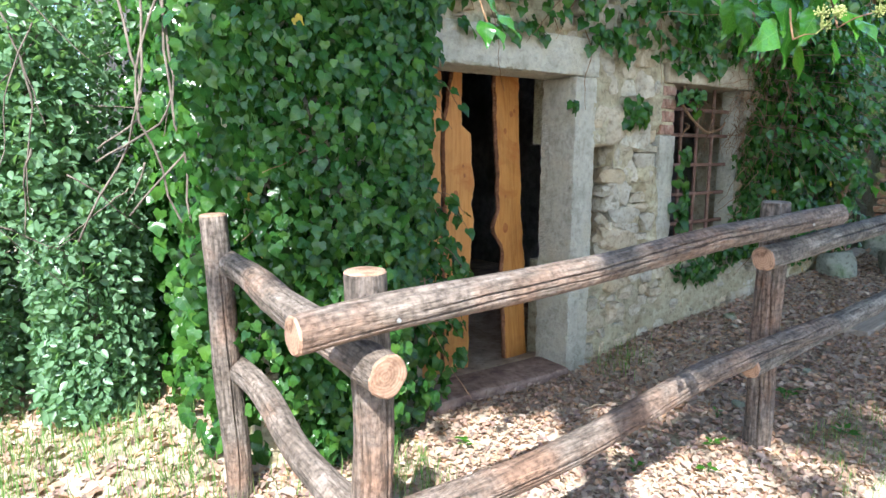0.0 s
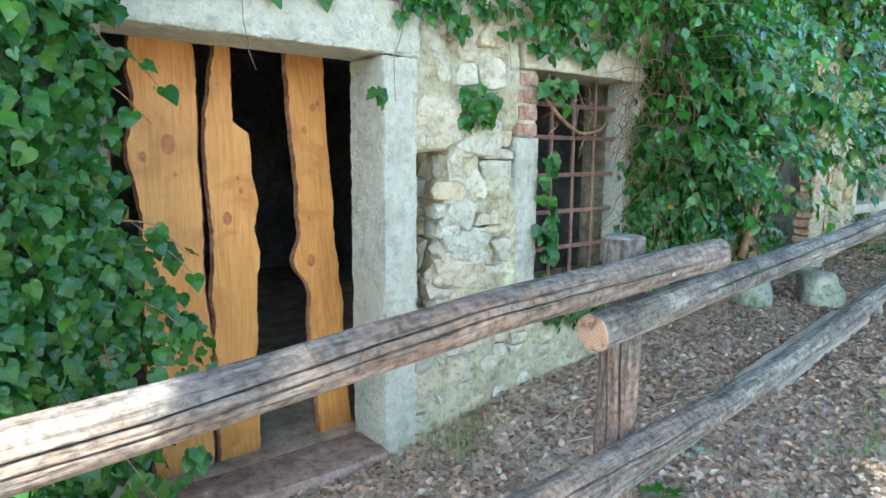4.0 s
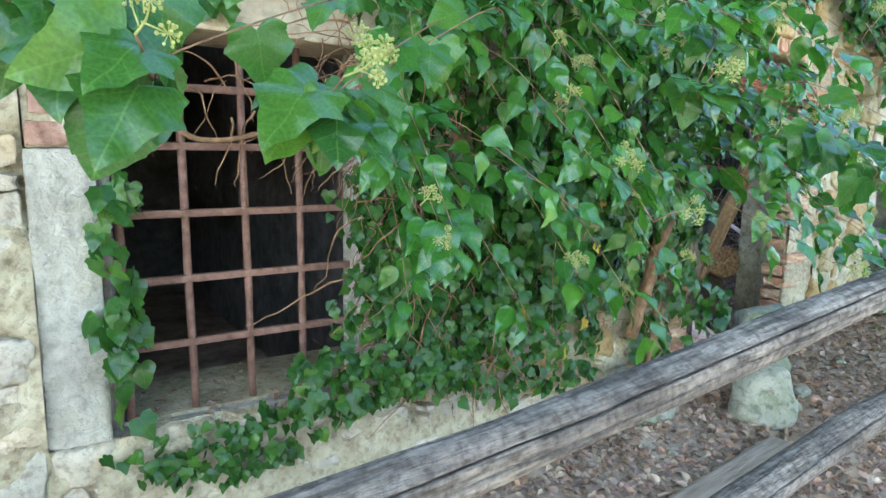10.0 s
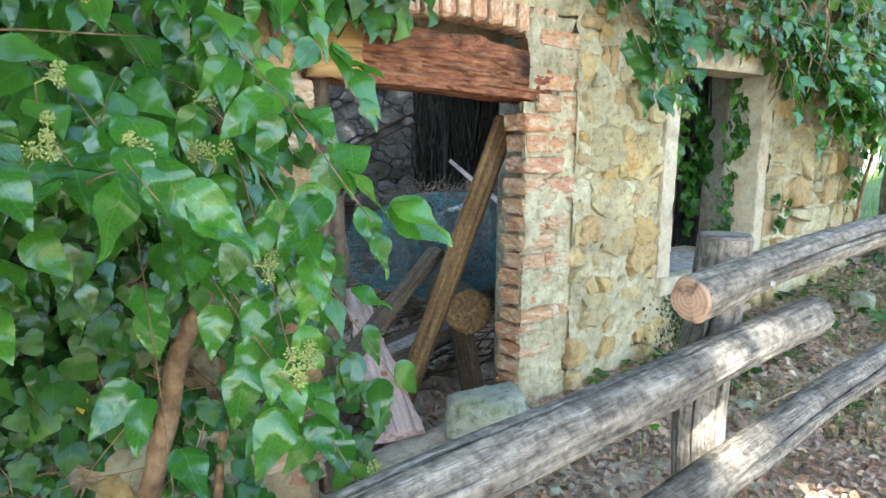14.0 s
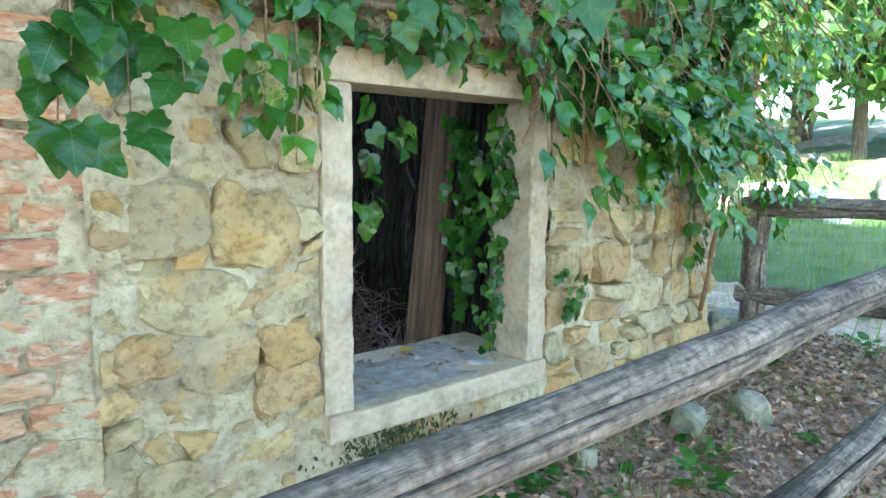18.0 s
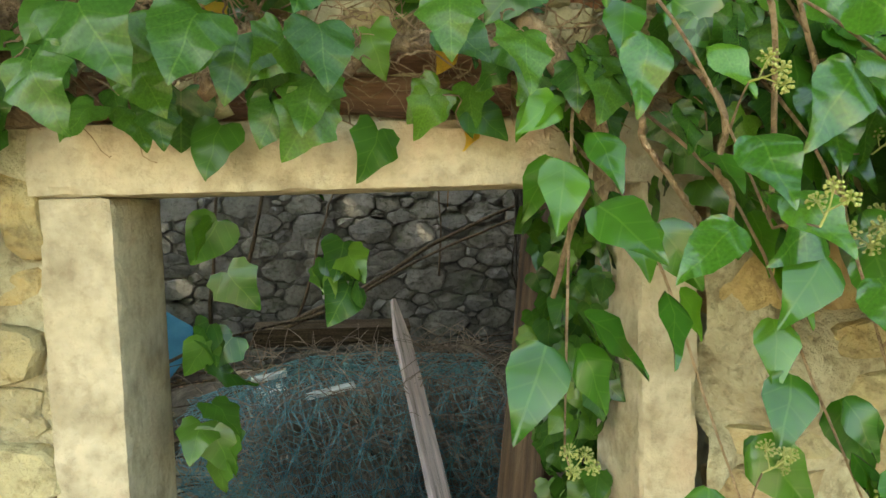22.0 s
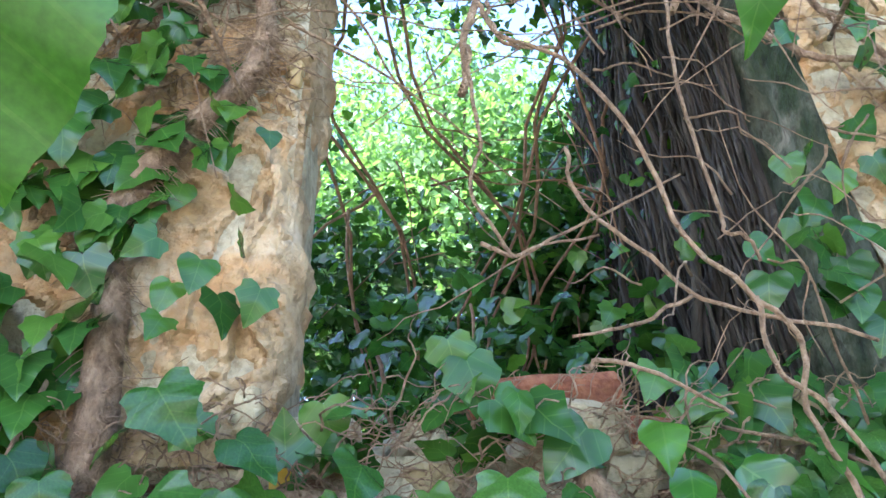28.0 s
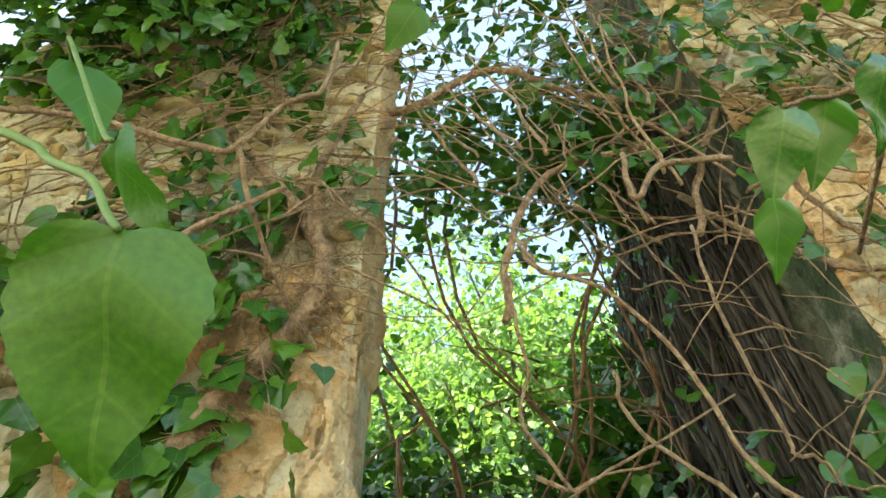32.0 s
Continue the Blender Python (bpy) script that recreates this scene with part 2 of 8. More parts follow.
M_BRICK = surf("old_brick", [(0.357, 0.212, 0.136), (0.451, 0.297, 0.192), (0.51, 0.408, 0.288)], 2.2, bump=0.5, fine=14, shades=[(0.408, 0.187, 0.088), (0.459, 0.289, 0.16), (0.365, 0.178, 0.112), (0.51, 0.399, 0.248), (0.459, 0.238, 0.112), (0.493, 0.391, 0.256)], mix=0.6, big=1.5, patches=((0.51, 0.42, 0.29), 2.6, 0.49, 0.63), pits=0.5)
M_BRICK_SMALL = surf("worn_brick", [(0.24, 0.13, 0.09), (0.34, 0.20, 0.14), (0.42, 0.29, 0.21)], 26, bump=0.8, fine=80, big=9, patches=((0.46, 0.40, 0.30), 16.0, 0.55, 0.66), pits=0.5)
M_FRAME = surf("dressed_limestone", [(0.37, 0.315, 0.216), (0.445, 0.386, 0.272), (0.496, 0.437, 0.324)], 12, bump=0.6, fine=110, big=6, patches=((0.40, 0.30, 0.205), 6.0, 0.52, 0.68), pits=0.22, speck=0.12)
M_DOORSTONE = surf("pecked_grey_limestone", [(0.447, 0.429, 0.343), (0.541, 0.523, 0.418), (0.618, 0.601, 0.491)], 22, bump=1.5, fine=90, big=5, patches=((0.498, 0.455, 0.327), 5.0, 0.52, 0.70), pits=0.2)
M_SILL = surf("lichen_grey_sill", [(0.18, 0.17, 0.16), (0.30, 0.29, 0.27), (0.42, 0.41, 0.38)], 20, bump=0.6, patches=((0.12, 0.10, 0.07), 10.0, 0.58, 0.68))
M_BOULDER = surf("pale_boulder", [(0.256, 0.264, 0.215), (0.368, 0.376, 0.303), (0.448, 0.448, 0.363)], 7, bump=1.0, shades=[(0.304, 0.304, 0.237), (0.352, 0.32, 0.244), (0.24, 0.264, 0.222)], mix=0.4, patches=((0.136, 0.176, 0.0814), 5.0, 0.48, 0.66), pits=0.6)
# Two tones of one rail wood; the left's reddish sunlit look is painted in.
M_RAIL = surf("weathered_rail_wood", [(0.075, 0.062, 0.050), (0.185, 0.155, 0.125), (0.29, 0.255, 0.211), (0.414, 0.374, 0.321)], 3, stretch=(18, 18, 3.0), bump=1.0, fine=9, grain=(80, 80, 7), shades=[(0.334, 0.317, 0.29), (0.405, 0.361, 0.308), (0.29, 0.282, 0.264)], mix=0.3, big=4.0, patches=((0.106, 0.0924, 0.0792), 3.2, 0.50, 0.64), speck=0.85)
M_RAIL_WARM = surf("sun_toned_rail_wood", [(0.07, 0.055, 0.044), (0.187, 0.152, 0.125), (0.273, 0.226, 0.191), (0.398, 0.343, 0.3)], 3, stretch=(18, 18, 3.0), bump=1.0, fine=9, grain=(80, 80, 7), shades=[(0.187, 0.148, 0.121), (0.218, 0.164, 0.129), (0.148, 0.129, 0.109)], mix=0.3, big=3.0, patches=((0.234, 0.144, 0.0975), 2.6, 0.50, 0.66), speck=0.85)
M_CUT = ring_wood("sawn_log_end", (0.20, 0.11, 0.07), (0.36, 0.23, 0.155))
M_GREY_CUT = ring_wood("weathered_log_end", (0.09, 0.075, 0.065), (0.20, 0.175, 0.155))
M_PINE = surf("oiled_pine_board", [(0.367, 0.156, 0.0367), (0.506, 0.248, 0.0653), (0.576, 0.312, 0.0979)], 3.2, stretch=(9, 9, 0.7), rough=0.5, bump=0.22, fine=30, shades=[(0.48, 0.22, 0.0571), (0.541, 0.286, 0.0816), (0.436, 0.202, 0.049)], mix=0.3, big=1.6, wander=2.2, patches=((0.41, 0.156, 0.0367), 2.8, 0.53, 0.66))
M_BARK_EDGE = surf("waney_bark_edge", [(0.112, 0.048, 0.024), (0.256, 0.112, 0.056), (0.448, 0.24, 0.128)], 20, bump=0.9)
M_KNOT = surf("pine_knot", [(0.275, 0.0945, 0.028), (0.45, 0.176, 0.056)], 40, rough=0.5, bump=0.2)
M_BEAM = surf("rotten_red_beam", [(0.13, 0.04, 0.02), (0.32, 0.12, 0.055), (0.44, 0.20, 0.09)], 5, stretch=(0.7, 6, 6), bump=1.0, fine=60, big=3, wander=0.5)
M_ROTTEN = surf("rotten_brown_board", [(0.075, 0.036, 0.020), (0.20, 0.105, 0.058), (0.33, 0.19, 0.11)], 5, stretch=(0.7, 6, 6), bump=1.0, fine=60, big=3, wander=0.5, grain=(1.5, 60, 60))
M_DARK_WOOD = surf("dark_old_timber", grain=(60, 60, 1.5), ramp=[(0.0455, 0.0318, 0.02), (0.127, 0.091, 0.0592), (0.218, 0.164, 0.109)], scale=5, stretch=(8, 8, 0.7), bump=0.7, fine=30, shades=[(0.127, 0.091, 0.0546), (0.182, 0.136, 0.091), (0.091, 0.0728, 0.0546)], mix=0.4, speck=0.6)
M_PROP = surf("brown_prop_timber", grain=(60, 60, 1.2), ramp=[(0.07, 0.045, 0.022), (0.18, 0.11, 0.05), (0.30, 0.20, 0.09)], scale=4, stretch=(9, 9, 0.6), bump=0.6, fine=30, speck=0.6)
M_RED_PLANK = surf("reddish_old_plank", grain=(50, 50, 1.2), ramp=[(0.0408, 0.0239, 0.0143), (0.102, 0.0619, 0.0358), (0.163, 0.114, 0.0664)], scale=4, stretch=(10, 10, 0.8), bump=0.7, fine=30)
M_GREY_WOOD = surf("silvered_board", grain=(60, 60, 1.5), ramp=[(0.197, 0.16, 0.137), (0.312, 0.264, 0.228), (0.41, 0.36, 0.312)], scale=5, stretch=(9, 9, 0.7), bump=0.5, fine=30, speck=0.6)
M_PALE_STAKE = surf("pale_stake_wood", grain=(60, 60, 1.5), ramp=[(0.508, 0.367, 0.334), (0.678, 0.517, 0.47), (0.799, 0.625, 0.575)], scale=5, stretch=(9, 9, 0.7), bump=0.5, fine=30)
M_PINK_WOOD = surf("split_pink_plank", grain=(50, 50, 1.5), ramp=[(0.42, 0.26, 0.20), (0.58, 0.40, 0.33), (0.67, 0.50, 0.42)], scale=5, stretch=(6, 6, 0.8), bump=0.5, fine=40, speck=0.2)
M_THRESHOLD = surf("worn_brown_stone", [(0.12, 0.075, 0.06), (0.22, 0.15, 0.12), (0.32, 0.24, 0.19)], 12, bump=0.6, pits=0.5)
M_IRON = surf("rusty_iron_bar", [(0.10, 0.055, 0.04), (0.19, 0.11, 0.08), (0.27, 0.17, 0.13)], 30, rough=0.75, bump=0.4, metal=0.25)
M_TILE = surf("red_roof_tile", [(0.27, 0.10, 0.09), (0.40, 0.17, 0.16), (0.50, 0.26, 0.24)], 12, bump=0.25, shades=[(0.34, 0.13, 0.10), (0.42, 0.19, 0.16), (0.30, 0.11, 0.09)], mix=0.4)
M_BLUE = surf("faded_blue_plastic", [(0.03, 0.17, 0.30), (0.05, 0.25, 0.40), (0.09, 0.32, 0.46)], 4, rough=0.5, bump=0.1)
M_BRUSH = surf("dry_brushwood", [(0.156, 0.109, 0.0936), (0.312, 0.234, 0.187), (0.562, 0.437, 0.374)], 9, bump=0.4)
M_WIRE = surf("green_coated_wire", [(0.0583, 0.161, 0.201), (0.117, 0.288, 0.326), (0.292, 0.486, 0.51)], 20, rough=0.45, bump=0.1)
M_WHITE = surf("chalky_block", [(0.5, 0.5, 0.48), (0.68, 0.68, 0.65), (0.78, 0.78, 0.75)], 12, bump=0.4)
M_VINE = surf("ivy_stem_bark", [(0.11, 0.065, 0.035), (0.24, 0.14, 0.07), (0.37, 0.235, 0.13)], 8, stretch=(3, 3, 3), bump=0.8, fine=80)
M_VINE_PALE = surf("pale_ivy_stem_bark", [(0.167, 0.112, 0.0683), (0.312, 0.214, 0.127), (0.479, 0.349, 0.22)], 16, stretch=(3, 3, 2), bump=1.2, fine=60, pits=0.5)
M_TAN = surf("flaking_tan_plaster", [(0.24, 0.156, 0.0721), (0.383, 0.272, 0.141), (0.473, 0.359, 0.204), (0.561, 0.459, 0.301)], 9, bump=1.2, fine=70, big=2.2, patches=((0.5, 0.286, 0.117), 6.0, 0.5, 0.66), pits=0.5)
M_TWIG = surf("dry_twig", [(0.20, 0.14, 0.09), (0.36, 0.27, 0.18), (0.48, 0.38, 0.27)], 15, bump=0.4)
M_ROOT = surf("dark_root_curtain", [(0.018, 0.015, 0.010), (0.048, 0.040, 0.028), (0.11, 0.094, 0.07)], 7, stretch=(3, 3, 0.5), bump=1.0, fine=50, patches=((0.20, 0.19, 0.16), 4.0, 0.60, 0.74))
M_MOSSY = surf("mossy_plaster", [(0.02, 0.026, 0.014), (0.07, 0.085, 0.045), (0.15, 0.155, 0.10), (0.34, 0.31, 0.22)], 11, stretch=(1, 1, 0.6), bump=1.4, fine=80, patches=((0.04, 0.06, 0.02), 6.0, 0.50, 0.62), pits=0.7)
# Darker than the soil outside: the room's floor shade is in this colour.
M_DEBRIS = surf("dim_floor_debris", [(0.0607, 0.0466, 0.0344), (0.151, 0.117, 0.0871), (0.304, 0.243, 0.182)], 8, bump=1.0, fine=60, pits=0.5)
M_MEADOW = surf("meadow_turf", [(0.06, 0.1, 0.0338), (0.11, 0.17, 0.0675), (0.17, 0.21, 0.108)], 3, bump=0.8, fine=40, big=0.4, patches=((0.24, 0.19, 0.149), 0.8, 0.58, 0.72))
M_SOIL = surf("trodden_soil", [(0.215, 0.17, 0.128), (0.43, 0.349, 0.264), (0.644, 0.542, 0.427)], 5, bump=0.9, fine=60, big=0.5, pits=0.4, patches=((0.199, 0.238, 0.0857), 0.45, 0.56, 0.72))
M_TRUNK = surf("tree_bark", [(0.06, 0.05, 0.04), (0.14, 0.115, 0.09), (0.24, 0.2, 0.16)], 5, stretch=(4, 4, 0.6), bump=1.0, fine=30)
M_PLANK_GROUND = surf("muddy_plank", [(0.20, 0.16, 0.12), (0.32, 0.26, 0.20), (0.40, 0.34, 0.27)], 5, stretch=(0.8, 7, 7), bump=0.5, fine=40)

M_IVY = leaf_surface("ivy_leaf_surface", [(0.0176, 0.0598, 0.0127), (0.0319, 0.0968, 0.0152), (0.0209, 0.0694, 0.016), (0.0473, 0.12, 0.0169), (0.0253, 0.0826, 0.0178), (0.066, 0.146, 0.0186)], 0.22, 0.24, sheen=0.33)
M_ADULT = leaf_surface("mature_ivy_leaf_surface", [(0.021, 0.083, 0.011), (0.043, 0.135, 0.016), (0.028, 0.103, 0.0135), (0.072, 0.185, 0.02)], 0.17, 0.26, sheen=0.6)
M_FRESH = leaf_surface("fresh_leaf_surface", [(0.0308, 0.112, 0.00864), (0.044, 0.144, 0.0106), (0.0282, 0.096, 0.00864)], 0.42, 0.35, veins=0.22)
M_PETIOLE = surf("green_leaf_stalk", [(0.07, 0.133, 0.035), (0.119, 0.196, 0.063)], 20, rough=0.5, bump=0.2)
M_YELLOW_LEAF = leaf_surface("yellowed_leaf_surface", [(0.45, 0.36, 0.03), (0.38, 0.22, 0.04)], 0.5, 0.4)
M_BUSH = leaf_surface("bush_leaf_surface", [(0.078, 0.148, 0.0765), (0.117, 0.211, 0.111), (0.0936, 0.172, 0.085), (0.156, 0.25, 0.145)], 0.34, 0.35, veins=0.0)
M_TREE_LEAF = leaf_surface("tree_leaf_surface", [(0.07, 0.14, 0.05), (0.11, 0.20, 0.08), (0.09, 0.17, 0.065), (0.14, 0.25, 0.10)], 0.45, 0.45, veins=0.0)
M_LITTER = leaf_surface("dry_leaf_surface", [(0.236, 0.151, 0.106), (0.396, 0.266, 0.185), (0.143, 0.106, 0.0865), (0.521, 0.408, 0.3), (0.299, 0.222, 0.185), (0.443, 0.259, 0.154), (0.19, 0.133, 0.116), (0.331, 0.212, 0.164)], 0.8, 0.1, vein=(0.317, 0.229, 0.154))
M_GRASS = leaf_surface("grass_surface", [(0.06, 0.14, 0.03), (0.10, 0.20, 0.05), (0.14, 0.22, 0.06), (0.22, 0.24, 0.10)], 0.5, 0.3, veins=0.0)
M_FLOWER = surf("ivy_flower", [(0.169, 0.214, 0.052), (0.268, 0.299, 0.0912), (0.324, 0.343, 0.13)], 60, rough=0.6, bump=0.2)


# ---- building tools ----
def link_mesh(name, verts, faces, material, parent=None, label="", smooth=False, at=None, uvs=None):
    me = bpy.data.meshes.new(name)
    me.from_pydata([tuple(v) for v in verts], [], faces)
    if uvs is not None:
        layer = me.uv_layers.new(name="UVMap")
        flat = np.zeros(len(me.loops), dtype=np.int32)
        me.loops.foreach_get("vertex_index", flat)
        layer.data.foreach_set("uv", np.asarray(uvs, dtype=np.float32)[flat].ravel())
    if smooth:
        me.polygons.foreach_set("use_smooth", [True] * len(me.polygons))
    me.materials.append(material)
    me.update()
    ob = new(name, me)
    if at is not None:
        ob.matrix_world = at
    if parent is not None:
        ob.parent = parent
        if at is not None:
            ob.matrix_parent_inverse = Matrix.Identity(4)
            ob.matrix_basis = parent.matrix_basis.inverted() @ at
    if label:
        ob["label"] = label
    return ob


def part(name, bm, material, parent=None, label="", smooth=False, at=None):
    bmesh.ops.recalc_face_normals(bm, faces=bm.faces)
    verts = [v.co.copy() for v in bm.verts]
    bm.verts.index_update()
    faces = [[v.index for v in f.verts] for f in bm.faces]
    bm.free()
    return link_mesh(name, verts, faces, material, parent, label, smooth, at)


def thing(name, label, category, group="", at=None, kind=""):
    ob = new(name)
    if at is not None:
        ob.matrix_basis = at
    return tagged(ob, label, category, group, kind)


def rough_box(sx, sy, sz, seed, cuts=3, wear=0.006, bevel=0.008):
    """A box about its centre with worn edges and slightly uneven faces."""
    bm = bmesh.new()
    bmesh.ops.create_cube(bm, size=1.0)
    for v in bm.verts:
        v.co = Vector((v.co.x * sx, v.co.y * sy, v.co.z * sz))
    if bevel:
        bmesh.ops.bevel(bm, geom=bm.edges[:], offset=bevel, segments=2, affect="EDGES", profile=0.6)
    if cuts:
        long = [e for e in bm.edges if e.calc_length() > 0.35 * max(sx, sy, sz)]
        bmesh.ops.subdivide_edges(bm, edges=long, cuts=cuts, use_grid_fill=True)
    for v in bm.verts:
        p = v.co * 9 + Vector((seed * 3.1, seed * 1.7, 0))
        v.co += Vector((noise.noise(p), noise.noise(p + Vector((9, 0, 0))), noise.noise(p + Vector((0, 9, 0))))) * wear
    return bm


def box_data(x0, x1, y0, y1, z0, z1):
    v = [(x, y, z) for z in (z0, z1) for y in (y0, y1) for x in (x0, x1)]
    f = [[0, 2, 3, 1], [4, 5, 7, 6], [0, 1, 5, 4], [2, 6, 7, 3], [0, 4, 6, 2], [1, 3, 7, 5]]
    return v, f


def log_data(length, r0, r1, seed, seg=22, rings=14, cracks=1, bend=0.02, knobs=0.06, crack_at=None):
    """A debarked log along local z from 0 to length, with long drying cracks."""
    rnd = random.Random(seed)
    lines = [(crack_at if (crack_at is not None and i == 0) else rnd.uniform(0, 6.28), rnd.uniform(0, 0.15), rnd.uniform(0.75, 1.0), rnd.uniform(0.32, 0.5)) for i in range(cracks)]
    grid = [2 * math.pi * k / seg for k in range(seg)]
    for c, *_ in lines:
        grid = [g for g in grid if abs((g - c + math.pi) % (2 * math.pi) - math.pi) > 0.17] + [(c + d) % (2 * math.pi) for d in (-0.14, -0.075, 0.0, 0.05, 0.13)]
    grid.sort()
    seg = len(grid)
    verts, faces = [], []
    for i in range(rings + 1):
        s = i / rings
        r = r0 + (r1 - r0) * s
        cx, cy = bend * noise.noise(Vector((s * 2.2, seed, 0))), bend * noise.noise(Vector((s * 2.2, seed, 7)))
        twist = 0.3 * math.sin(s * 4 + seed) + 0.10 * noise.noise(Vector((s * length * 5, seed, 0)))
        for g in grid:
            a = g + twist
            rr = r * (1 + 2 * knobs * noise.noise(Vector((math.cos(a) * 1.2, math.sin(a) * 1.2 + seed, s * length * 2.5))) + 0.03 * noise.noise(Vector((math.cos(a) * 6, math.sin(a) * 6 + seed, s * length * 3))))
            for c, s0, s1, depth in lines:
                if s0 <= s <= s1 and abs((g - c + math.pi) % (2 * math.pi) - math.pi) < 0.01:
                    rr *= 1 - depth * min(1.0, 6 * min(s - s0, s1 - s) + 0.25)
            verts.append((cx + rr * math.cos(a), cy + rr * math.sin(a), s * length))
    for i in range(rings):
        for k in range(seg):
            a, b = i * seg + k, i * seg + (k + 1) % seg
            faces.append([a, b, b + seg, a + seg])
    return verts, faces, seg, rings


def log_part(parent, name, length, r0, r1, seed, at, material, cut=None, label="", **kw):
    """A log with its two sawn ends as parts of their own."""
    v, f, seg, rings = log_data(length, r0, r1, seed, **kw)
    ob = link_mesh(name, v, f, material, parent, label, True, at)
    for j, rim in ((0, v[:seg]), (1, v[-seg:])):
        mid = Vector((0, 0, 0))
        for p in rim:
            mid += Vector(p) / seg
        out = -1 if j == 0 else 1
        ev = [tuple(p) for p in rim] + [tuple(mid + (Vector(p) - mid) * 0.9 + Vector((0, 0, out * 0.006))) for p in rim] + [tuple(mid + Vector((0, 0, out * 0.008)))]
        ef = []
        for k in range(seg):
            k2 = (k + 1) % seg
            ef += [[k, k2, seg + k2, seg + k], [seg + k, seg + k2, 2 * seg]]
        if j == 0:
            ef = [list(reversed(q)) for q in ef]
        end = link_mesh("cut_end", ev, ef, cut or M_CUT, ob, "", False)
    return ob


def along(a, b):
    """The pose at a whose local z runs towards b."""
    a, b = Vector(a), Vector(b)
    return Matrix.Translation(a) @ (b - a).to_track_quat("Z", "Y").to_matrix().to_4x4()


def tube_data(points, r0, r1, seg=6, steps=5, wobble=0.0, seed=0.0):
    """A tapering stem through the points (smooth), as verts and faces."""
    p = [Vector(q) for q in points]
    p = [p[0] * 2 - p[1]] + p + [p[-1] * 2 - p[-2]]
    line = []
    for i in range(1, len(p) - 2):
        for s in range(steps):
            t = s / steps
            a, b, c, d = p[i - 1], p[i], p[i + 1], p[i + 2]
            line.append(0.5 * ((2 * b) + (c - a) * t + (2 * a - 5 * b + 4 * c - d) * t * t + (3 * b - a - 3 * c + d) * t ** 3))
    line.append(p[-2])
    if wobble:
        for i, q in enumerate(line):
            s = Vector((i * 0.45, seed, 0))
            line[i] = q + Vector((noise.noise(s), noise.noise(s + Vector((0, 5, 0))), noise.noise(s + Vector((0, 9, 3))))) * wobble
    verts, faces, up = [], [], Vector((0.13, 0.31, 0.94))
    for i, q in enumerate(line):
        d = (line[min(i + 1, len(line) - 1)] - line[max(i - 1, 0)]).normalized()
        u = d.cross(up)
        u = u.normalized() if u.length > 0.05 else d.cross(Vector((1, 0, 0))).normalized()
        w = d.cross(u)
        s = i / max(1, len(line) - 1)
        r = (r0 + (r1 - r0) * s) * (1 + 0.18 * noise.noise(Vector((i * 0.8, seed, 3))))
        for k in range(seg):
            a = 2 * math.pi * k / seg
            verts.append(q + (u * math.cos(a) + w * math.sin(a)) * r)
    for i in range(len(line) - 1):
        for k in range(seg):
            a, b = i * seg + k, i * seg + (k + 1) % seg
            faces.append([a, b, b + seg, a + seg])
    n = len(verts)
    verts += [line[0], line[-1]]
    for k in range(seg):
        faces.append([(k + 1) % seg, k, n])
        faces.append([n - seg + k, n - seg + (k + 1) % seg, n + 1])
    return verts, faces, line


def joined(list_of_data):
    verts, faces = [], []
    for v, f in list_of_data:
        o = len(verts)
        verts += [tuple(q) for q in v]
        faces += [[i + o for i in q] for q in f]
    return verts, faces


# ---- leaves ----
def leaf_shape(half, midrib, fold=0.10, droop=0.22):
    """Verts, triangles and uvs of a leaf: the right half's outline from base to tip, mirrored, on a folded midrib."""
    k = len(half)
    v = [(0.0, q) for q in midrib] + [(u, w) for u, w in half] + [(-u, w) for u, w in half]
    m = len(midrib)
    faces = []
    for s in (0, 1):
        ids = [m + s * k + i for i in range(k)]
        cur = 0
        for i in range(k - 1):
            while cur < m - 2 and half[i][1] > 0.5 * (midrib[cur] + midrib[cur + 1]) + 0.08:
                f = [cur, ids[i], cur + 1]
                faces.append(f if s == 0 else f[::-1])
                cur += 1
            f = [cur, ids[i], ids[i + 1]]
            faces.append(f if s == 0 else f[::-1])
        while cur < m - 1:
            f = [cur, ids[k - 1], cur + 1]
            faces.append(f if s == 0 else f[::-1])
            cur += 1
    co = np.array([(u, w, abs(u) * fold - droop * (w - 0.35) ** 2 - 0.25 * u * u + 0.05 * math.sin(9 * w + 6 * u)) for u, w in v])
    uv = np.array([(u + 0.5, w) for u, w in v])
    return co, faces, uv


IVY_HALF = [(0.10, -0.09), (0.28, -0.15), (0.46, -0.05), (0.45, 0.11), (0.545, 0.27), (0.42, 0.40), (0.29, 0.55), (0.19, 0.75), (0.06, 0.94)]
ADULT_HALF = [(0.09, -0.01), (0.21, 0.05), (0.30, 0.20), (0.30, 0.37), (0.22, 0.58), (0.11, 0.80), (0.03, 0.96)]
SMALL_HALF = [(0.22, 0.2), (0.30, 0.45), (0.16, 0.8)]
HEART_HALF = [(0.14, -0.11), (0.34, -0.11), (0.48, 0.02), (0.52, 0.18), (0.47, 0.33), (0.40, 0.46), (0.33, 0.60), (0.19, 0.79), (0.06, 0.94)]
LEAF_IVY = leaf_shape(IVY_HALF, (0.0, 0.25, 0.5, 0.75, 1.0), 0.20, 0.34)
LEAF_ADULT = leaf_shape(ADULT_HALF, (0.0, 0.3, 0.6, 1.0), 0.18, 0.3)


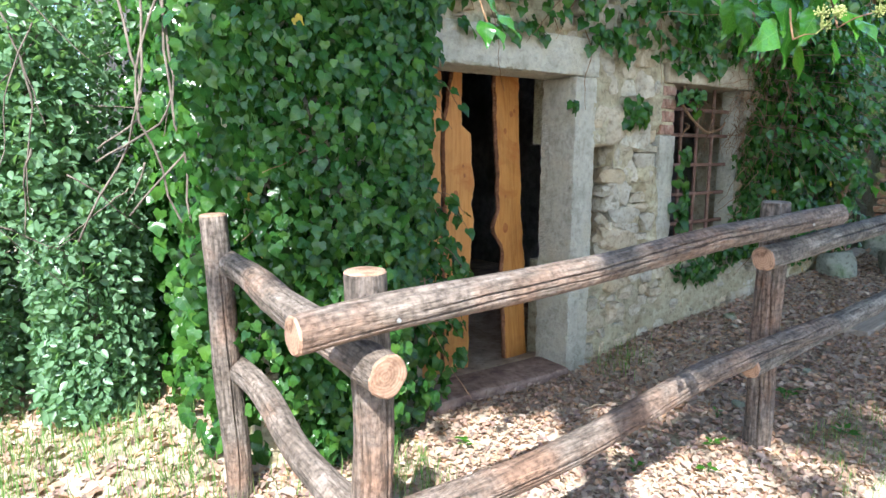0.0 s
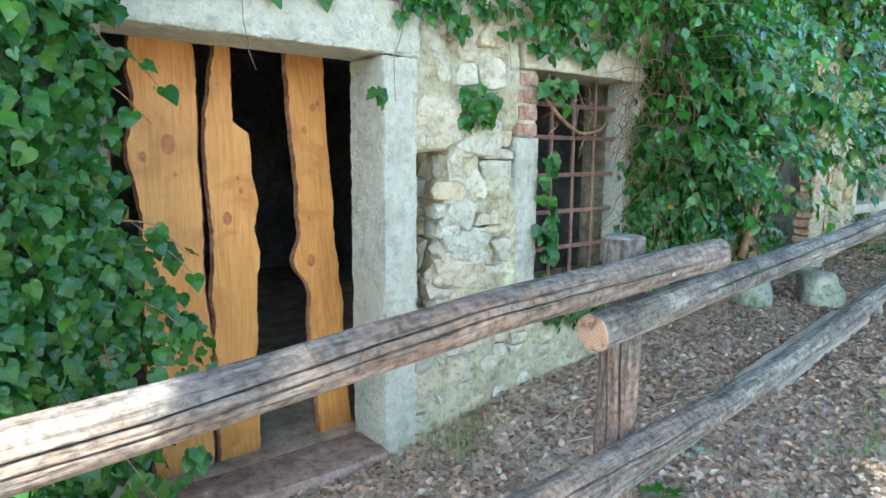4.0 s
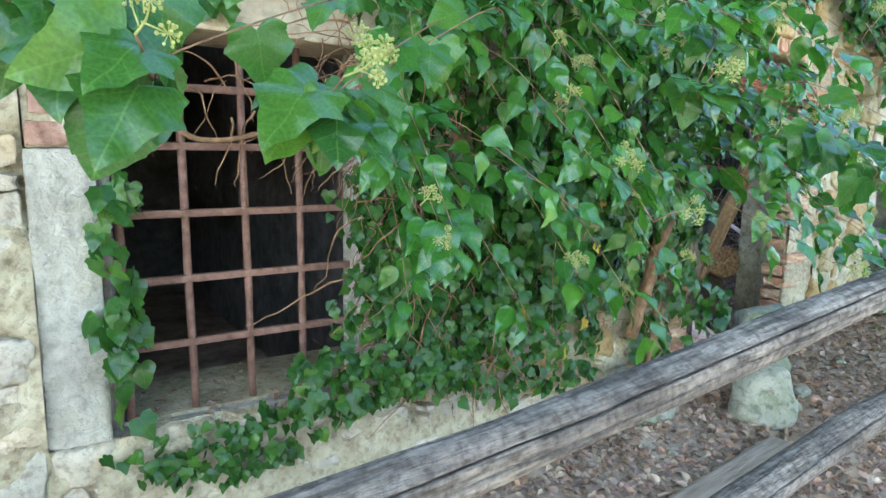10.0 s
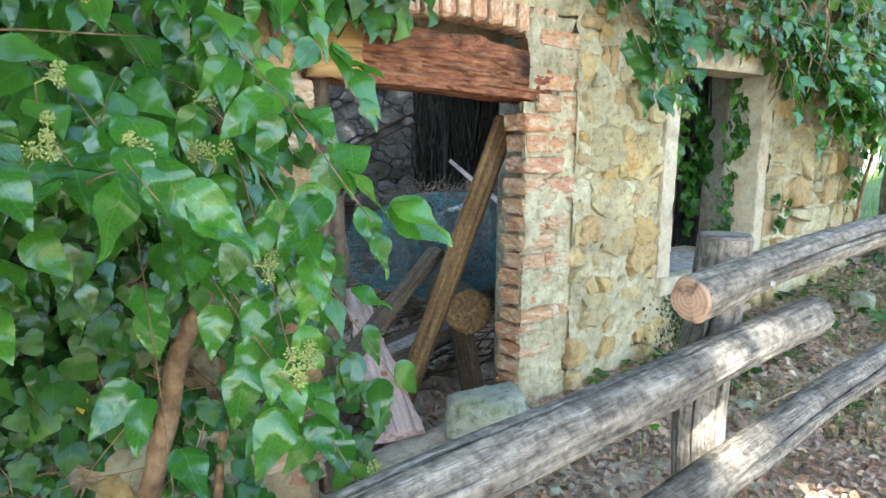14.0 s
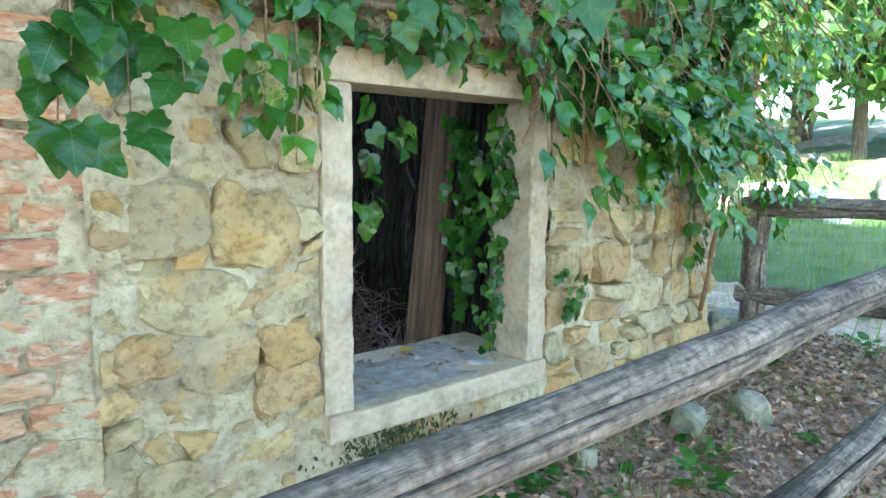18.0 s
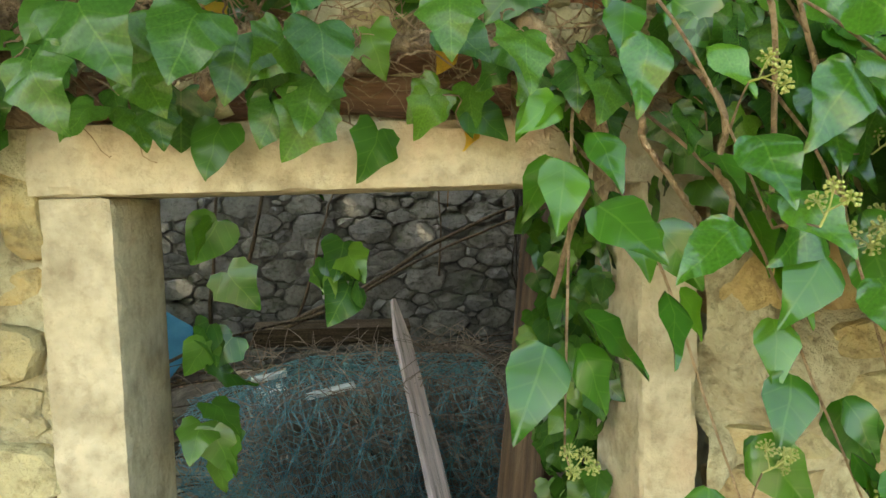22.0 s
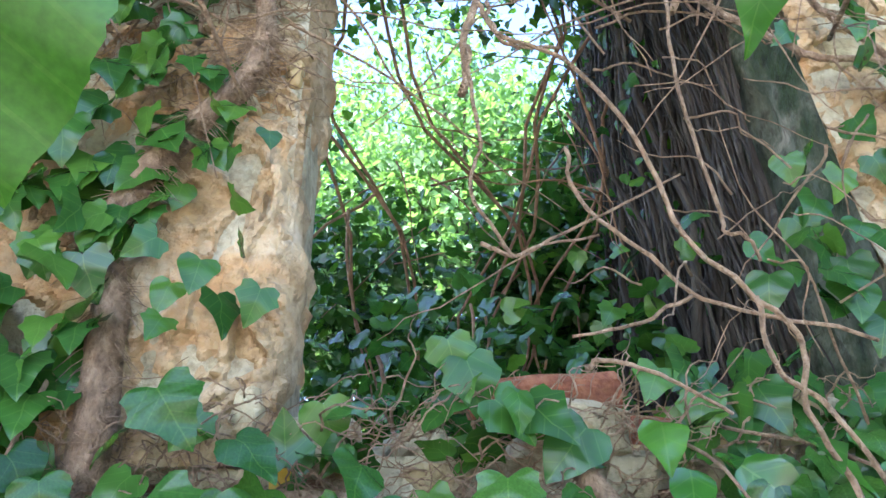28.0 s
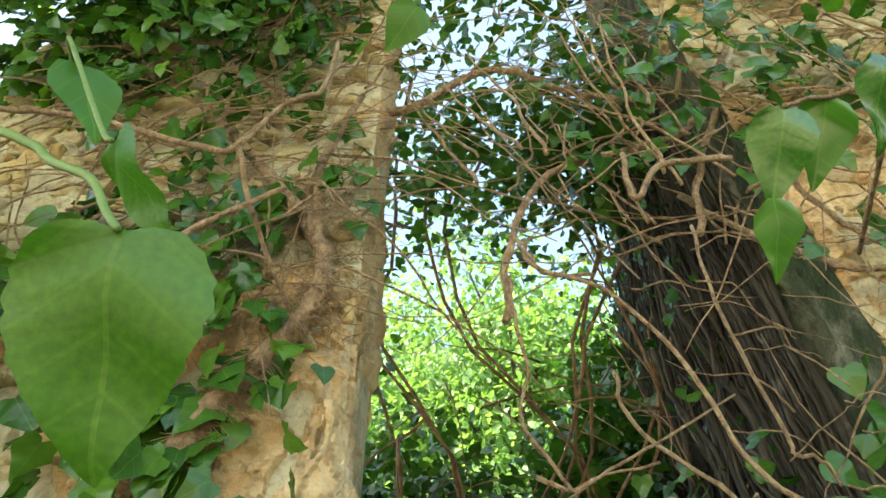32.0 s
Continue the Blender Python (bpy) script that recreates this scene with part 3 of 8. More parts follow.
def finer(half, k=4):
    """The same outline, rounded by more points and a slightly wavy margin."""
    p = [(0.0, 0.0)] + list(half) + [(0.0, 1.0), (-half[-1][0], half[-1][1])]
    out = []
    for i in range(1, len(half)):
        a, b, c, d = p[i - 1], p[i], p[i + 1], p[i + 2]
        for s in range(k):
            t = s / k
            q = [0.5 * (2 * b[j] + (c[j] - a[j]) * t + (2 * a[j] - 5 * b[j] + 4 * c[j] - d[j]) * t * t + (3 * b[j] - a[j] - 3 * c[j] + d[j]) * t ** 3) for j in (0, 1)]
            out.append((q[0] * (1 + 0.03 * math.sin(len(out) * 2.3)), q[1]))
    return out + [half[-1]]


LEAF_HEART = leaf_shape(HEART_HALF, (0.0, 0.25, 0.5, 0.75, 1.0), 0.16, 0.30)
FINE_HEART = leaf_shape(finer(HEART_HALF, 3), tuple(np.linspace(0, 1, 8)), 0.16, 0.30)
FINE_IVY = leaf_shape(finer(IVY_HALF, 3), tuple(np.linspace(0, 1, 8)), 0.20, 0.34)
FINE_ADULT = leaf_shape(finer(ADULT_HALF, 4), tuple(np.linspace(0, 1, 9)), 0.18, 0.3)
OVATE_HALF = [(0.10, -0.03), (0.25, 0.0), (0.37, 0.14), (0.40, 0.30), (0.34, 0.48), (0.24, 0.65), (0.13, 0.82), (0.04, 0.96)]
LEAF_OVATE = leaf_shape(OVATE_HALF, (0.0, 0.25, 0.5, 0.75, 1.0), 0.16, 0.30)
FINE_OVATE = leaf_shape(finer(OVATE_HALF, 4), tuple(np.linspace(0, 1, 9)), 0.16, 0.30)
LEAF_SMALL = leaf_shape(SMALL_HALF, (0.0, 0.5, 1.0), 0.2, 0.3)
LEAF_DRY = leaf_shape([(0.25, 0.1), (0.34, 0.4), (0.2, 0.75)], (0.0, 0.5, 1.0), 0.5, 0.7)
BLADE = (np.array([(-0.02, 0, 0), (0.02, 0, 0), (-0.016, 0.5, 0.05), (0.016, 0.5, 0.05), (0, 1.0, 0.28)]), [[0, 1, 3, 2], [2, 3, 4]], np.array([(0.4, 0), (0.6, 0), (0.4, 0.5), (0.6, 0.5), (0.5, 1)]))


def turn_to(tip, face, size):
    """3x3 frames whose local y is the leaf's tip and z its upper face."""
    y = tip / np.linalg.norm(tip, axis=1)[:, None]
    x = np.cross(y, face)
    x /= np.linalg.norm(x, axis=1)[:, None] + 1e-9
    z = np.cross(x, y)
    return np.stack([x, y, z], axis=2) * size[:, None, None]


def leaf_sheet(name, shape, places, frames, material, parent=None, label=""):
    """Many leaves as one mesh."""
    co, faces, uv = shape
    n, k = len(places), len(co)
    v = np.einsum("nij,kj->nki", frames, co) + places[:, None, :]
    me = bpy.data.meshes.new(name)
    nl = [len(f) for f in faces]
    per_loops = sum(nl)
    flat = np.array([i for f in faces for i in f], dtype=np.int32)
    idx = (flat[None, :] + (np.arange(n) * k)[:, None]).astype(np.int32).ravel()
    starts = np.concatenate([[0], np.cumsum(nl)[:-1]])
    me.vertices.add(n * k)
    me.vertices.foreach_set("co", v.astype(np.float32).ravel())
    me.loops.add(n * per_loops)
    me.loops.foreach_set("vertex_index", idx)
    me.polygons.add(n * len(faces))
    me.polygons.foreach_set("loop_start", (starts[None, :] + (np.arange(n) * per_loops)[:, None]).astype(np.int32).ravel())
    me.update(calc_edges=True)
    me.polygons.foreach_set("use_smooth", np.ones(n * len(faces), dtype=bool))
    layer = me.uv_layers.new(name="UVMap")
    layer.data.foreach_set("uv", np.tile(uv[flat], (n, 1)).astype(np.float32).ravel())
    me.materials.append(material)
    me.validate()
    ob = new(name, me)
    if parent is not None:
        ob.parent = parent
    if label:
        ob["label"] = label
    return ob


SHARED = {}


def single_leaves(shape_name, shape, places, frames, material, parent):
    """Leaves as objects of their own on one shared mesh."""
    key = (shape_name, material.name)
    if key not in SHARED:
        me = bpy.data.meshes.new("leaf")
        me.from_pydata([tuple(c) for c in shape[0]], [], [list(f) for f in shape[1]])
        layer = me.uv_layers.new(name="UVMap")
        for lp, d in zip(me.loops, layer.data):
            d.uv = shape[2][lp.vertex_index]
        me.polygons.foreach_set("use_smooth", [True] * len(me.polygons))
        me.materials.append(material)
        SHARED[key] = me
    for p, f in zip(places, frames):
        ob = new("leaf", SHARED[key])
        m = Matrix([list(f[0]) + [p[0]], list(f[1]) + [p[1]], list(f[2]) + [p[2]], [0, 0, 0, 1]])
        ob.parent = parent
        ob.matrix_basis = m


def hanging_frames(rng, n, size, lean=0.45, out=(0, -1, 0.35), spread=0.55):
    """Leaves that hang tip down against a wall, facing out, each a little askew."""
    tip = np.column_stack([rng.normal(0, spread, n), rng.normal(-0.15, 0.3, n), -np.ones(n)])
    face = np.array(out) + rng.normal(0, lean, (n, 3))
    return turn_to(tip, face, rng.uniform(*size, n))


def wild_frames(rng, n, size, up=0.8):
    tip = rng.normal(0, 1, (n, 3)) + np.array([0, -0.2, -0.5])
    face = rng.normal(0, 0.6, (n, 3)) + np.array([0, -0.4, up])
    return turn_to(tip, face, rng.uniform(*size, n))


def wall_clump(rng, x, z, rx, rz, depth, n, front=2.50):
    """Places in a cushion that hangs on the wall, thickest in the middle, its outline broken by lobes."""
    a, r = rng.uniform(0, 2 * np.pi, n), np.sqrt(rng.uniform(0, 1, n))
    lobe = 1 + 0.18 * np.sin(3 * a + x * 5) + 0.12 * np.sin(7 * a + z * 3) + rng.normal(0, 0.05, n)
    d = depth * (1 - 0.85 * r ** 2)
    y = front - d * np.sqrt(rng.uniform(0.05, 1, n))
    return np.column_stack([x + rx * r * lobe * np.cos(a), y, z + rz * r * lobe * np.sin(a)])


# ---- ground ----
FACE = 2.53          # the front wall's outer face
BACK = 7.3           # the back wall's inner face
ROOM_L, ROOM_R = 5.0, 9.12


def smooth_step(a, b, v):
    t = min(1.0, max(0.0, (v - a) / (b - a)))
    return t * t * (3 - 2 * t)


def ground_z(x, y):
    xc = min(14.0, max(-6.0, x))
    g = 0.045 * (xc - 2.6) if xc < 2.6 else 0.083 * (xc - 2.6)
    g += 0.05 * smooth_step(1.6, 2.5, y) * smooth_step(2.7, 3.4, x) * smooth_step(12.0, 10.0, x)
    inside = smooth_step(FACE + 0.1, FACE + 0.5, y) * smooth_step(BACK + 0.6, BACK + 0.2, y) * smooth_step(0.1, 0.6, x) * smooth_step(10.0, 9.6, x)
    floor = 0.14 + 0.08 * max(0.0, y - 4.0) if x > ROOM_L else -0.03
    g = g * (1 - inside) + floor * inside
    amp = 0.03 if abs(x) < 20 and abs(y) < 20 else 0.4
    g += amp * noise.noise(Vector((x * 0.9, y * 0.9, 0))) + 0.012 * noise.noise(Vector((x * 5, y * 5, 3)))
    far = max(0.0, math.hypot(x - 5, y - 2) - 14)
    return g + 0.10 * min(far, 40) * (1 if y > 0 or x > 0 else 0.3)


def build_ground():
    def axis(a, b, step, reach):
        inner = list(np.arange(a, b, step))
        out, d, v = [], step, b
        while v < reach:
            out.append(v)
            d *= 1.28
            v += d
        left, d, v = [], step, a - step
        while v > -reach:
            left.append(v)
            d *= 1.28
            v -= d
        return left[::-1] + inner + out
    xs, ys = axis(-2.0, 12.0, 0.09, 900), axis(-0.6, 6.0, 0.09, 900)
    verts = [(x, y, ground_z(x, y)) for y in ys for x in xs]
    w = len(xs)
    faces = [[j * w + i, j * w + i + 1, (j + 1) * w + i + 1, (j + 1) * w + i] for j in range(len(ys) - 1) for i in range(w - 1)]
    return tagged(link_mesh("ground", verts, faces, M_SOIL, None, "", True), "trodden brown earth path strewn with dead leaves", "ground", kind="structure")


build_ground()



def build_meadow():
    xs = [11.4 + 0.35 * 1.09 ** i * i ** 0.5 for i in range(52)]
    ys = list(np.arange(-14, 30, 0.6))
    w = len(xs)
    verts = [(x + (0.5 * noise.noise(Vector((y * 0.7, 4, 0))) if i == 0 else 0), y, ground_z(x, y) + (0.012 if i else -0.02)) for y in ys for i, x in enumerate(xs)]
    faces = [[j * w + i, j * w + i + 1, (j + 1) * w + i + 1, (j + 1) * w + i] for j in range(len(ys) - 1) for i in range(w - 1)]
    return tagged(link_mesh("meadow", verts, faces, M_MEADOW, None, "", True), "sunlit short green meadow beyond the ruin", "meadow", kind="structure")


build_meadow()


# ---- masonry ----
def clip(poly, nx, nz, c):
    """The part of a polygon where nx*x + nz*z <= c."""
    out = []
    for i, (x, z) in enumerate(poly):
        x2, z2 = poly[(i + 1) % len(poly)]
        d, d2 = nx * x + nz * z - c, nx * x2 + nz * z2 - c
        if d <= 0:
            out.append((x, z))
        if d * d2 < 0:
            t = d / (d - d2)
            out.append((x + (x2 - x) * t, z + (z2 - z) * t))
    return out


def rubble_cells(x0, x1, z0, z1, sx, sz, rnd):
    """Irregular stones laid in loose courses: cells about jittered seeds."""
    seeds = []
    k = sz / sx
    for r, tries in ((sz * 0.95, 60), (sz * 0.62, 160), (sz * 0.40, 320), (sz * 0.26, 500)):
        for _ in range(int(tries * (x1 - x0) * (z1 - z0) / (30 * sx * sz)) + 4):
            x, z = rnd.uniform(x0, x1), rnd.uniform(z0, z1)
            rr = r * rnd.uniform(0.85, 1.15)
            if all(((x - ox) * k) ** 2 + (z - oz) ** 2 > (0.82 * (rr + orr)) ** 2 for ox, oz, orr in seeds if abs(oz - z) < 3 * sz and abs(ox - x) < 3 * sx):
                seeds.append((x, z, rr))
    cells = []
    for i, (cx, cz, cr) in enumerate(seeds):
        poly = [(x0, z0), (x1, z0), (x1, z1), (x0, z1)]
        for j, (ox, oz, orr) in enumerate(seeds):
            if i == j or abs(ox - cx) > 4 * sx or abs(oz - cz) > 4 * sz:
                continue
            nx, nz = (ox - cx) * k * k, oz - cz
            c = 0.5 * ((ox * ox - cx * cx) * k * k + oz * oz - cz * cz - orr * orr + cr * cr)
            poly = clip(poly, nx, nz, c)
            if len(poly) < 3:
                break
        if len(poly) >= 3:
            cells.append(poly)
    return cells


def coursed_cells(x0, x1, z0, z1, sx, sz, rnd):
    """Rubble laid in wavering courses: blocks of uneven length, some split into two thin ones, some into small fillers."""
    lines = [z0]
    while lines[-1] < z1 - 0.5 * sz:
        lines.append(lines[-1] + sz * rnd.uniform(0.55, 1.4))
    lines[-1] = z1
    last = len(lines) - 1

    def course(k, x):
        if k in (0, last):
            return lines[k]
        return lines[k] + sz * (0.34 * noise.noise(Vector((x / (sx * 1.6), k * 7.3, z0))) + 0.12 * noise.noise(Vector((x / (sx * 0.5), k * 3.3, z0 + 5))))
    cells = []
    for k in range(last):
        x, lean = x0, 0.0
        while x < x1 - 1e-6:
            x2 = x + sx * rnd.choice((0.4, 0.6, 0.8, 1.0, 1.25, 1.6)) * rnd.uniform(0.85, 1.15)
            if x1 - x2 < 0.35 * sx:
                x2 = x1
            lean2 = 0.0 if x2 == x1 else rnd.uniform(-0.3, 0.3) * sz
            m = (x + x2) / 2 + rnd.uniform(-0.15, 0.15) * (x2 - x)
            a, b = (x - lean, course(k, x)), (x2 - lean2, course(k, x2))
            c, d = (x2 + lean2, course(k + 1, x2)), (x + lean, course(k + 1, x))
            lo, hi = (m, course(k, m)), (m, course(k + 1, m))
            roll = rnd.random()
            if roll < 0.26 and hi[1] - lo[1] > 0.7 * sz:
                s, t = rnd.uniform(0.3, 0.7), rnd.uniform(0.3, 0.7)
                p = (a[0] + (d[0] - a[0]) * s, a[1] + (d[1] - a[1]) * s)
                q = (b[0] + (c[0] - b[0]) * t, b[1] + (c[1] - b[1]) * t)
                cells += [[a, lo, b, q, p], [p, q, c, hi, d]]
            elif roll < 0.40 and x2 - x > 0.9 * sx:
                s = rnd.uniform(0.35, 0.65)
                p = (a[0] + (d[0] - a[0]) * s, a[1] + (d[1] - a[1]) * s)
                q = (m, lo[1] + (hi[1] - lo[1]) * rnd.uniform(0.35, 0.65))
                cells += [[a, lo, q, p], [p, q, hi, d], [lo, b, c, hi, q]]
            else:
                cells.append([a, lo, b, c, hi, d])
            x, lean = x2, lean2
    return cells


def stone_data(poly, rnd, joint, proud, flat=0.6):
    """A stone on its cell: broken outline, chipped planes on a lumpy front. Local: x across, y out of the wall (negative is out), z up."""
    n = len(poly)
    cx, cz = sum(p[0] for p in poly) / n, sum(p[1] for p in poly) / n
    size = max(0.02, min(max(p[0] for p in poly) - min(p[0] for p in poly), max(p[1] for p in poly) - min(p[1] for p in poly)))
    if size < 0.035:
        return None
    shrink = max(0.35, 1 - 2 * joint / size)
    ring = []
    for i in range(n):
        a, b = poly[i], poly[(i + 1) % n]
        for t in ((0.14, 0.5, 0.86) if math.hypot(b[0] - a[0], b[1] - a[1]) > 0.35 * size else (0.5,)):
            j = 0.055 * size
            ring.append(((a[0] + (b[0] - a[0]) * t - cx) * shrink + rnd.uniform(-j, j), (a[1] + (b[1] - a[1]) * t - cz) * shrink + rnd.uniform(-j, j)))
    m = len(ring)
    tx, tz = rnd.uniform(-0.25, 0.25), rnd.uniform(-0.28, 0.12)
    chips = [(math.cos(q), math.sin(q), rnd.uniform(0.02, 0.32), rnd.uniform(0.5, 1.9)) for q in (rnd.uniform(0, 6.28) for _ in range(3))]
    off = rnd.uniform(0, 90)
    verts = [(x, 0.05, z) for x, z in ring]
    for s, h in ((1.0, 0.12), (0.965, 0.66), (0.89, 0.92), (0.58, 1.0), (0.28, 1.03)):
        for x, z in ring:
            x2, z2 = x * s, z * s
            q = h
            for dx, dz, c, k in chips:
                q = min(q, 1.0 - k * max(0.0, (dx * x2 + dz * z2) / size - c))
            bump_ = 0.009 * noise.noise(Vector((x2 * 16, z2 * 16, off))) + 0.005 * noise.noise(Vector((x2 * 45, z2 * 45, off)))
            verts.append((x2, -proud * q - (tx * x2 + tz * z2) * (h > 0.5) * 0.5 + bump_ * min(1.0, size / 0.09), z2))
    verts.append((0, -proud * rnd.uniform(0.9, 1.15), 0))
    faces = []
    for r in range(5):
        for i in range(m):
            a, b = r * m + i, r * m + (i + 1) % m
            faces.append([a, b, b + m, a + m])
    faces += [[5 * m + i, 5 * m + (i + 1) % m, 6 * m] for i in range(m)]
    return (cx, cz), verts, faces


def skin_data(x0, x1, z0, z1, seed, face=FACE, res=0.022, rough=0.018, lift=0.0):
    """The mortar's uneven face over a stretch of wall."""
    nx, nz = max(2, int((x1 - x0) / res)), max(2, int((z1 - z0) / res))
    verts = []
    for j in range(nz + 1):
        for i in range(nx + 1):
            x, z = x0 + (x1 - x0) * i / nx, z0 + (z1 - z0) * j / nz
            y = face + 0.004 - lift - rough * (1.1 * noise.noise(Vector((x * 3, z * 3, seed))) + 0.6 * noise.noise(Vector((x * 9, z * 9, seed))) + 0.55 * noise.noise(Vector((x * 24, z * 24, seed))))
            y += 0.06 * smooth_step(0.16, 0.42, noise.noise(Vector((x * 5, z * 7, seed + 4))))
            verts.append((x, y, z))
    w = nx + 1
    return verts, [[j * w + i, j * w + i + 1, (j + 1) * w + i + 1, (j + 1) * w + i] for j in range(nz) for i in range(nx)]


# the stretches of the front wall between its openings: x0, x1, z0, z1, stones as pieces, stone width, stone height
STRETCHES = [
    (0.80, 1.56, -0.4, 2.75, 0, 0.20, 0.13),
    (1.56, 2.76, 1.89, 2.75, 0, 0.15, 0.10),
    (2.95, 3.37, -0.2, 2.75, 1, 0.21, 0.115),
    (2.74, 2.95, -0.3, 0.60, 1, 0.15, 0.09),
    (2.74, 2.95, 1.33, 2.75, 1, 0.19, 0.12),
    (3.37, 4.44, -0.1, 0.585, 0, 0.17, 0.10),
    (3.37, 4.44, 1.83, 2.75, 0, 0.17, 0.11),
    (4.30, 5.90, 0.0, 2.75, 0, 0.18, 0.12),
    (5.90, 7.30, 2.00, 3.0, 0, 0.17, 0.11),
    (7.24, 7.855, 0.25, 2.35, 1, 0.17, 0.14),
    (7.83, 8.83, 0.35, 0.79, 0, 0.17, 0.10),
    (8.83, 10.12, 0.4, 2.20, 1, 0.165, 0.145),
    (7.83, 8.83, 1.955, 2.13, 0, 0.16, 0.09),
    (6.6, 8.07, 2.35, 5.9, 0, 0.12, 0.08),
    (7.83, 8.07, 2.13, 2.35, 0, 0.14, 0.09),
    (9.10, 10.12, 2.20, 5.6, 0, 0.13, 0.09),
]


def build_front_wall():
    rnd = random.Random(4)
    solid, skins, small = [], [], []
    pieces = []
    for i, (x0, x1, z0, z1, single, sx, sz) in enumerate(STRETCHES):
        solid.append(box_data(x0 + {9.10: 0.22, 4.30: 0.16, 8.83: 0.14}.get(x0, 0.0), x1, FACE + 0.085, FACE + (0.20 if x1 == 8.07 else 0.45), z0, z1))
        skins.append(skin_data(x0, x1, z0, z1, 3.3, lift=0.022 if z0 > 2.1 else 0.026 if x0 < 4.3 else 0.020, rough=0.026 if x0 < 4.3 else 0.020))
        for poly in coursed_cells(x0, x1, z0, z1, sx, sz, rnd):
            made = stone_data(poly, rnd, rnd.uniform(0.002, 0.011) if x0 < 7 else rnd.uniform(0.003, 0.016), rnd.choice((0.006, 0.014, 0.022, 0.032, 0.045)) + (0.014 if x0 > 8.8 and z0 < 1 else 0.0))
            if made is None or rnd.random() < 0.06:
                continue
            (cx, cz), v, f = made
            if (7.6 < cx < 8.2 and 2.16 < cz < 3.0 or 9.0 < cx < 9.8 and 2.25 < cz < 3.6) and rnd.random() < 0.7:   # under the flaking plaster
                continue
            if single and cz < 2.3:
                pieces.append((cx, cz, v, f))
            else:
                small.append(([(a + cx, b + FACE, c + cz) for a, b, c in v], f))
    v, f = joined(solid)
    wall = tagged(link_mesh("wall_front", v, f, M_MORTAR), "ruined rubble stone wall with crumbling lime mortar, overgrown by ivy", "wall", kind="structure")
    v, f = joined(skins)
    link_mesh("mortar", v, f, M_MORTAR, wall, "crumbling cream lime mortar", True)
    for near, material in ((True, M_STONE_PALE_JOINED), (False, M_STONE_JOINED)):
        v, f = joined([d for d in small if (d[0][0][0] < 5) == near])
        tagged(link_mesh("stonework", v, f, material, wall, "", True), kind="stuff")
    # flaking coats of plaster on both sides of the upper opening
    for x0, wide, z0, tall, seed in ((7.55, 0.53, 2.12, 1.0, 31), (9.095, 0.75, 2.2, 1.5, 61)):
        nx, nz = int(wide / 0.0055), int(tall / 0.0055)
        v = []
        for j in range(nz + 1):
            for i in range(nx + 1):
                x, z = x0 + wide * i / nx, z0 + tall * j / nz
                n1 = noise.noise(Vector((x * 6, z * 4, seed)))
                n2 = noise.noise(Vector((x * 13 + 2 * n1, z * 10, seed + 6)))
                n3 = noise.noise(Vector((x * 28, z * 24, seed + 10)))
                y = FACE - 0.024 - 0.012 * smooth_step(-0.03, 0.0, n1 + 0.3 * n3) - 0.009 * smooth_step(0.03, 0.055, n2 + 0.25 * n3) + 0.024 * smooth_step(0.22, 0.27, n2 - 0.3 * n1)
                y -= 0.007 * n3 + 0.010 * n1 + 0.005 * noise.noise(Vector((x * 60, z * 60, seed + 12)))
                a, b, top = i * 0.0055, (nx - i) * 0.0055, (nz - j) * 0.0055
                y += 0.05 * max(0, 1 - a / 0.04) * (x0 < 8) + 0.05 * max(0, 1 - b / 0.05) * (x0 > 8) + 0.03 * max(0, 1 - b / 0.03) * (x0 < 8) + 0.07 * max(0, 1 - top / 0.1)
                v.append((x, y, z))
        f = [[j * (nx + 1) + i, j * (nx + 1) + i + 1, (j + 1) * (nx + 1) + i + 1, (j + 1) * (nx + 1) + i] for j in range(nz) for i in range(nx)]
        link_mesh("plaster", v, f, M_TAN, wall, "flaking tan and cream lime plaster")
    return wall, pieces


wall_front, FRONT_STONES = build_front_wall()


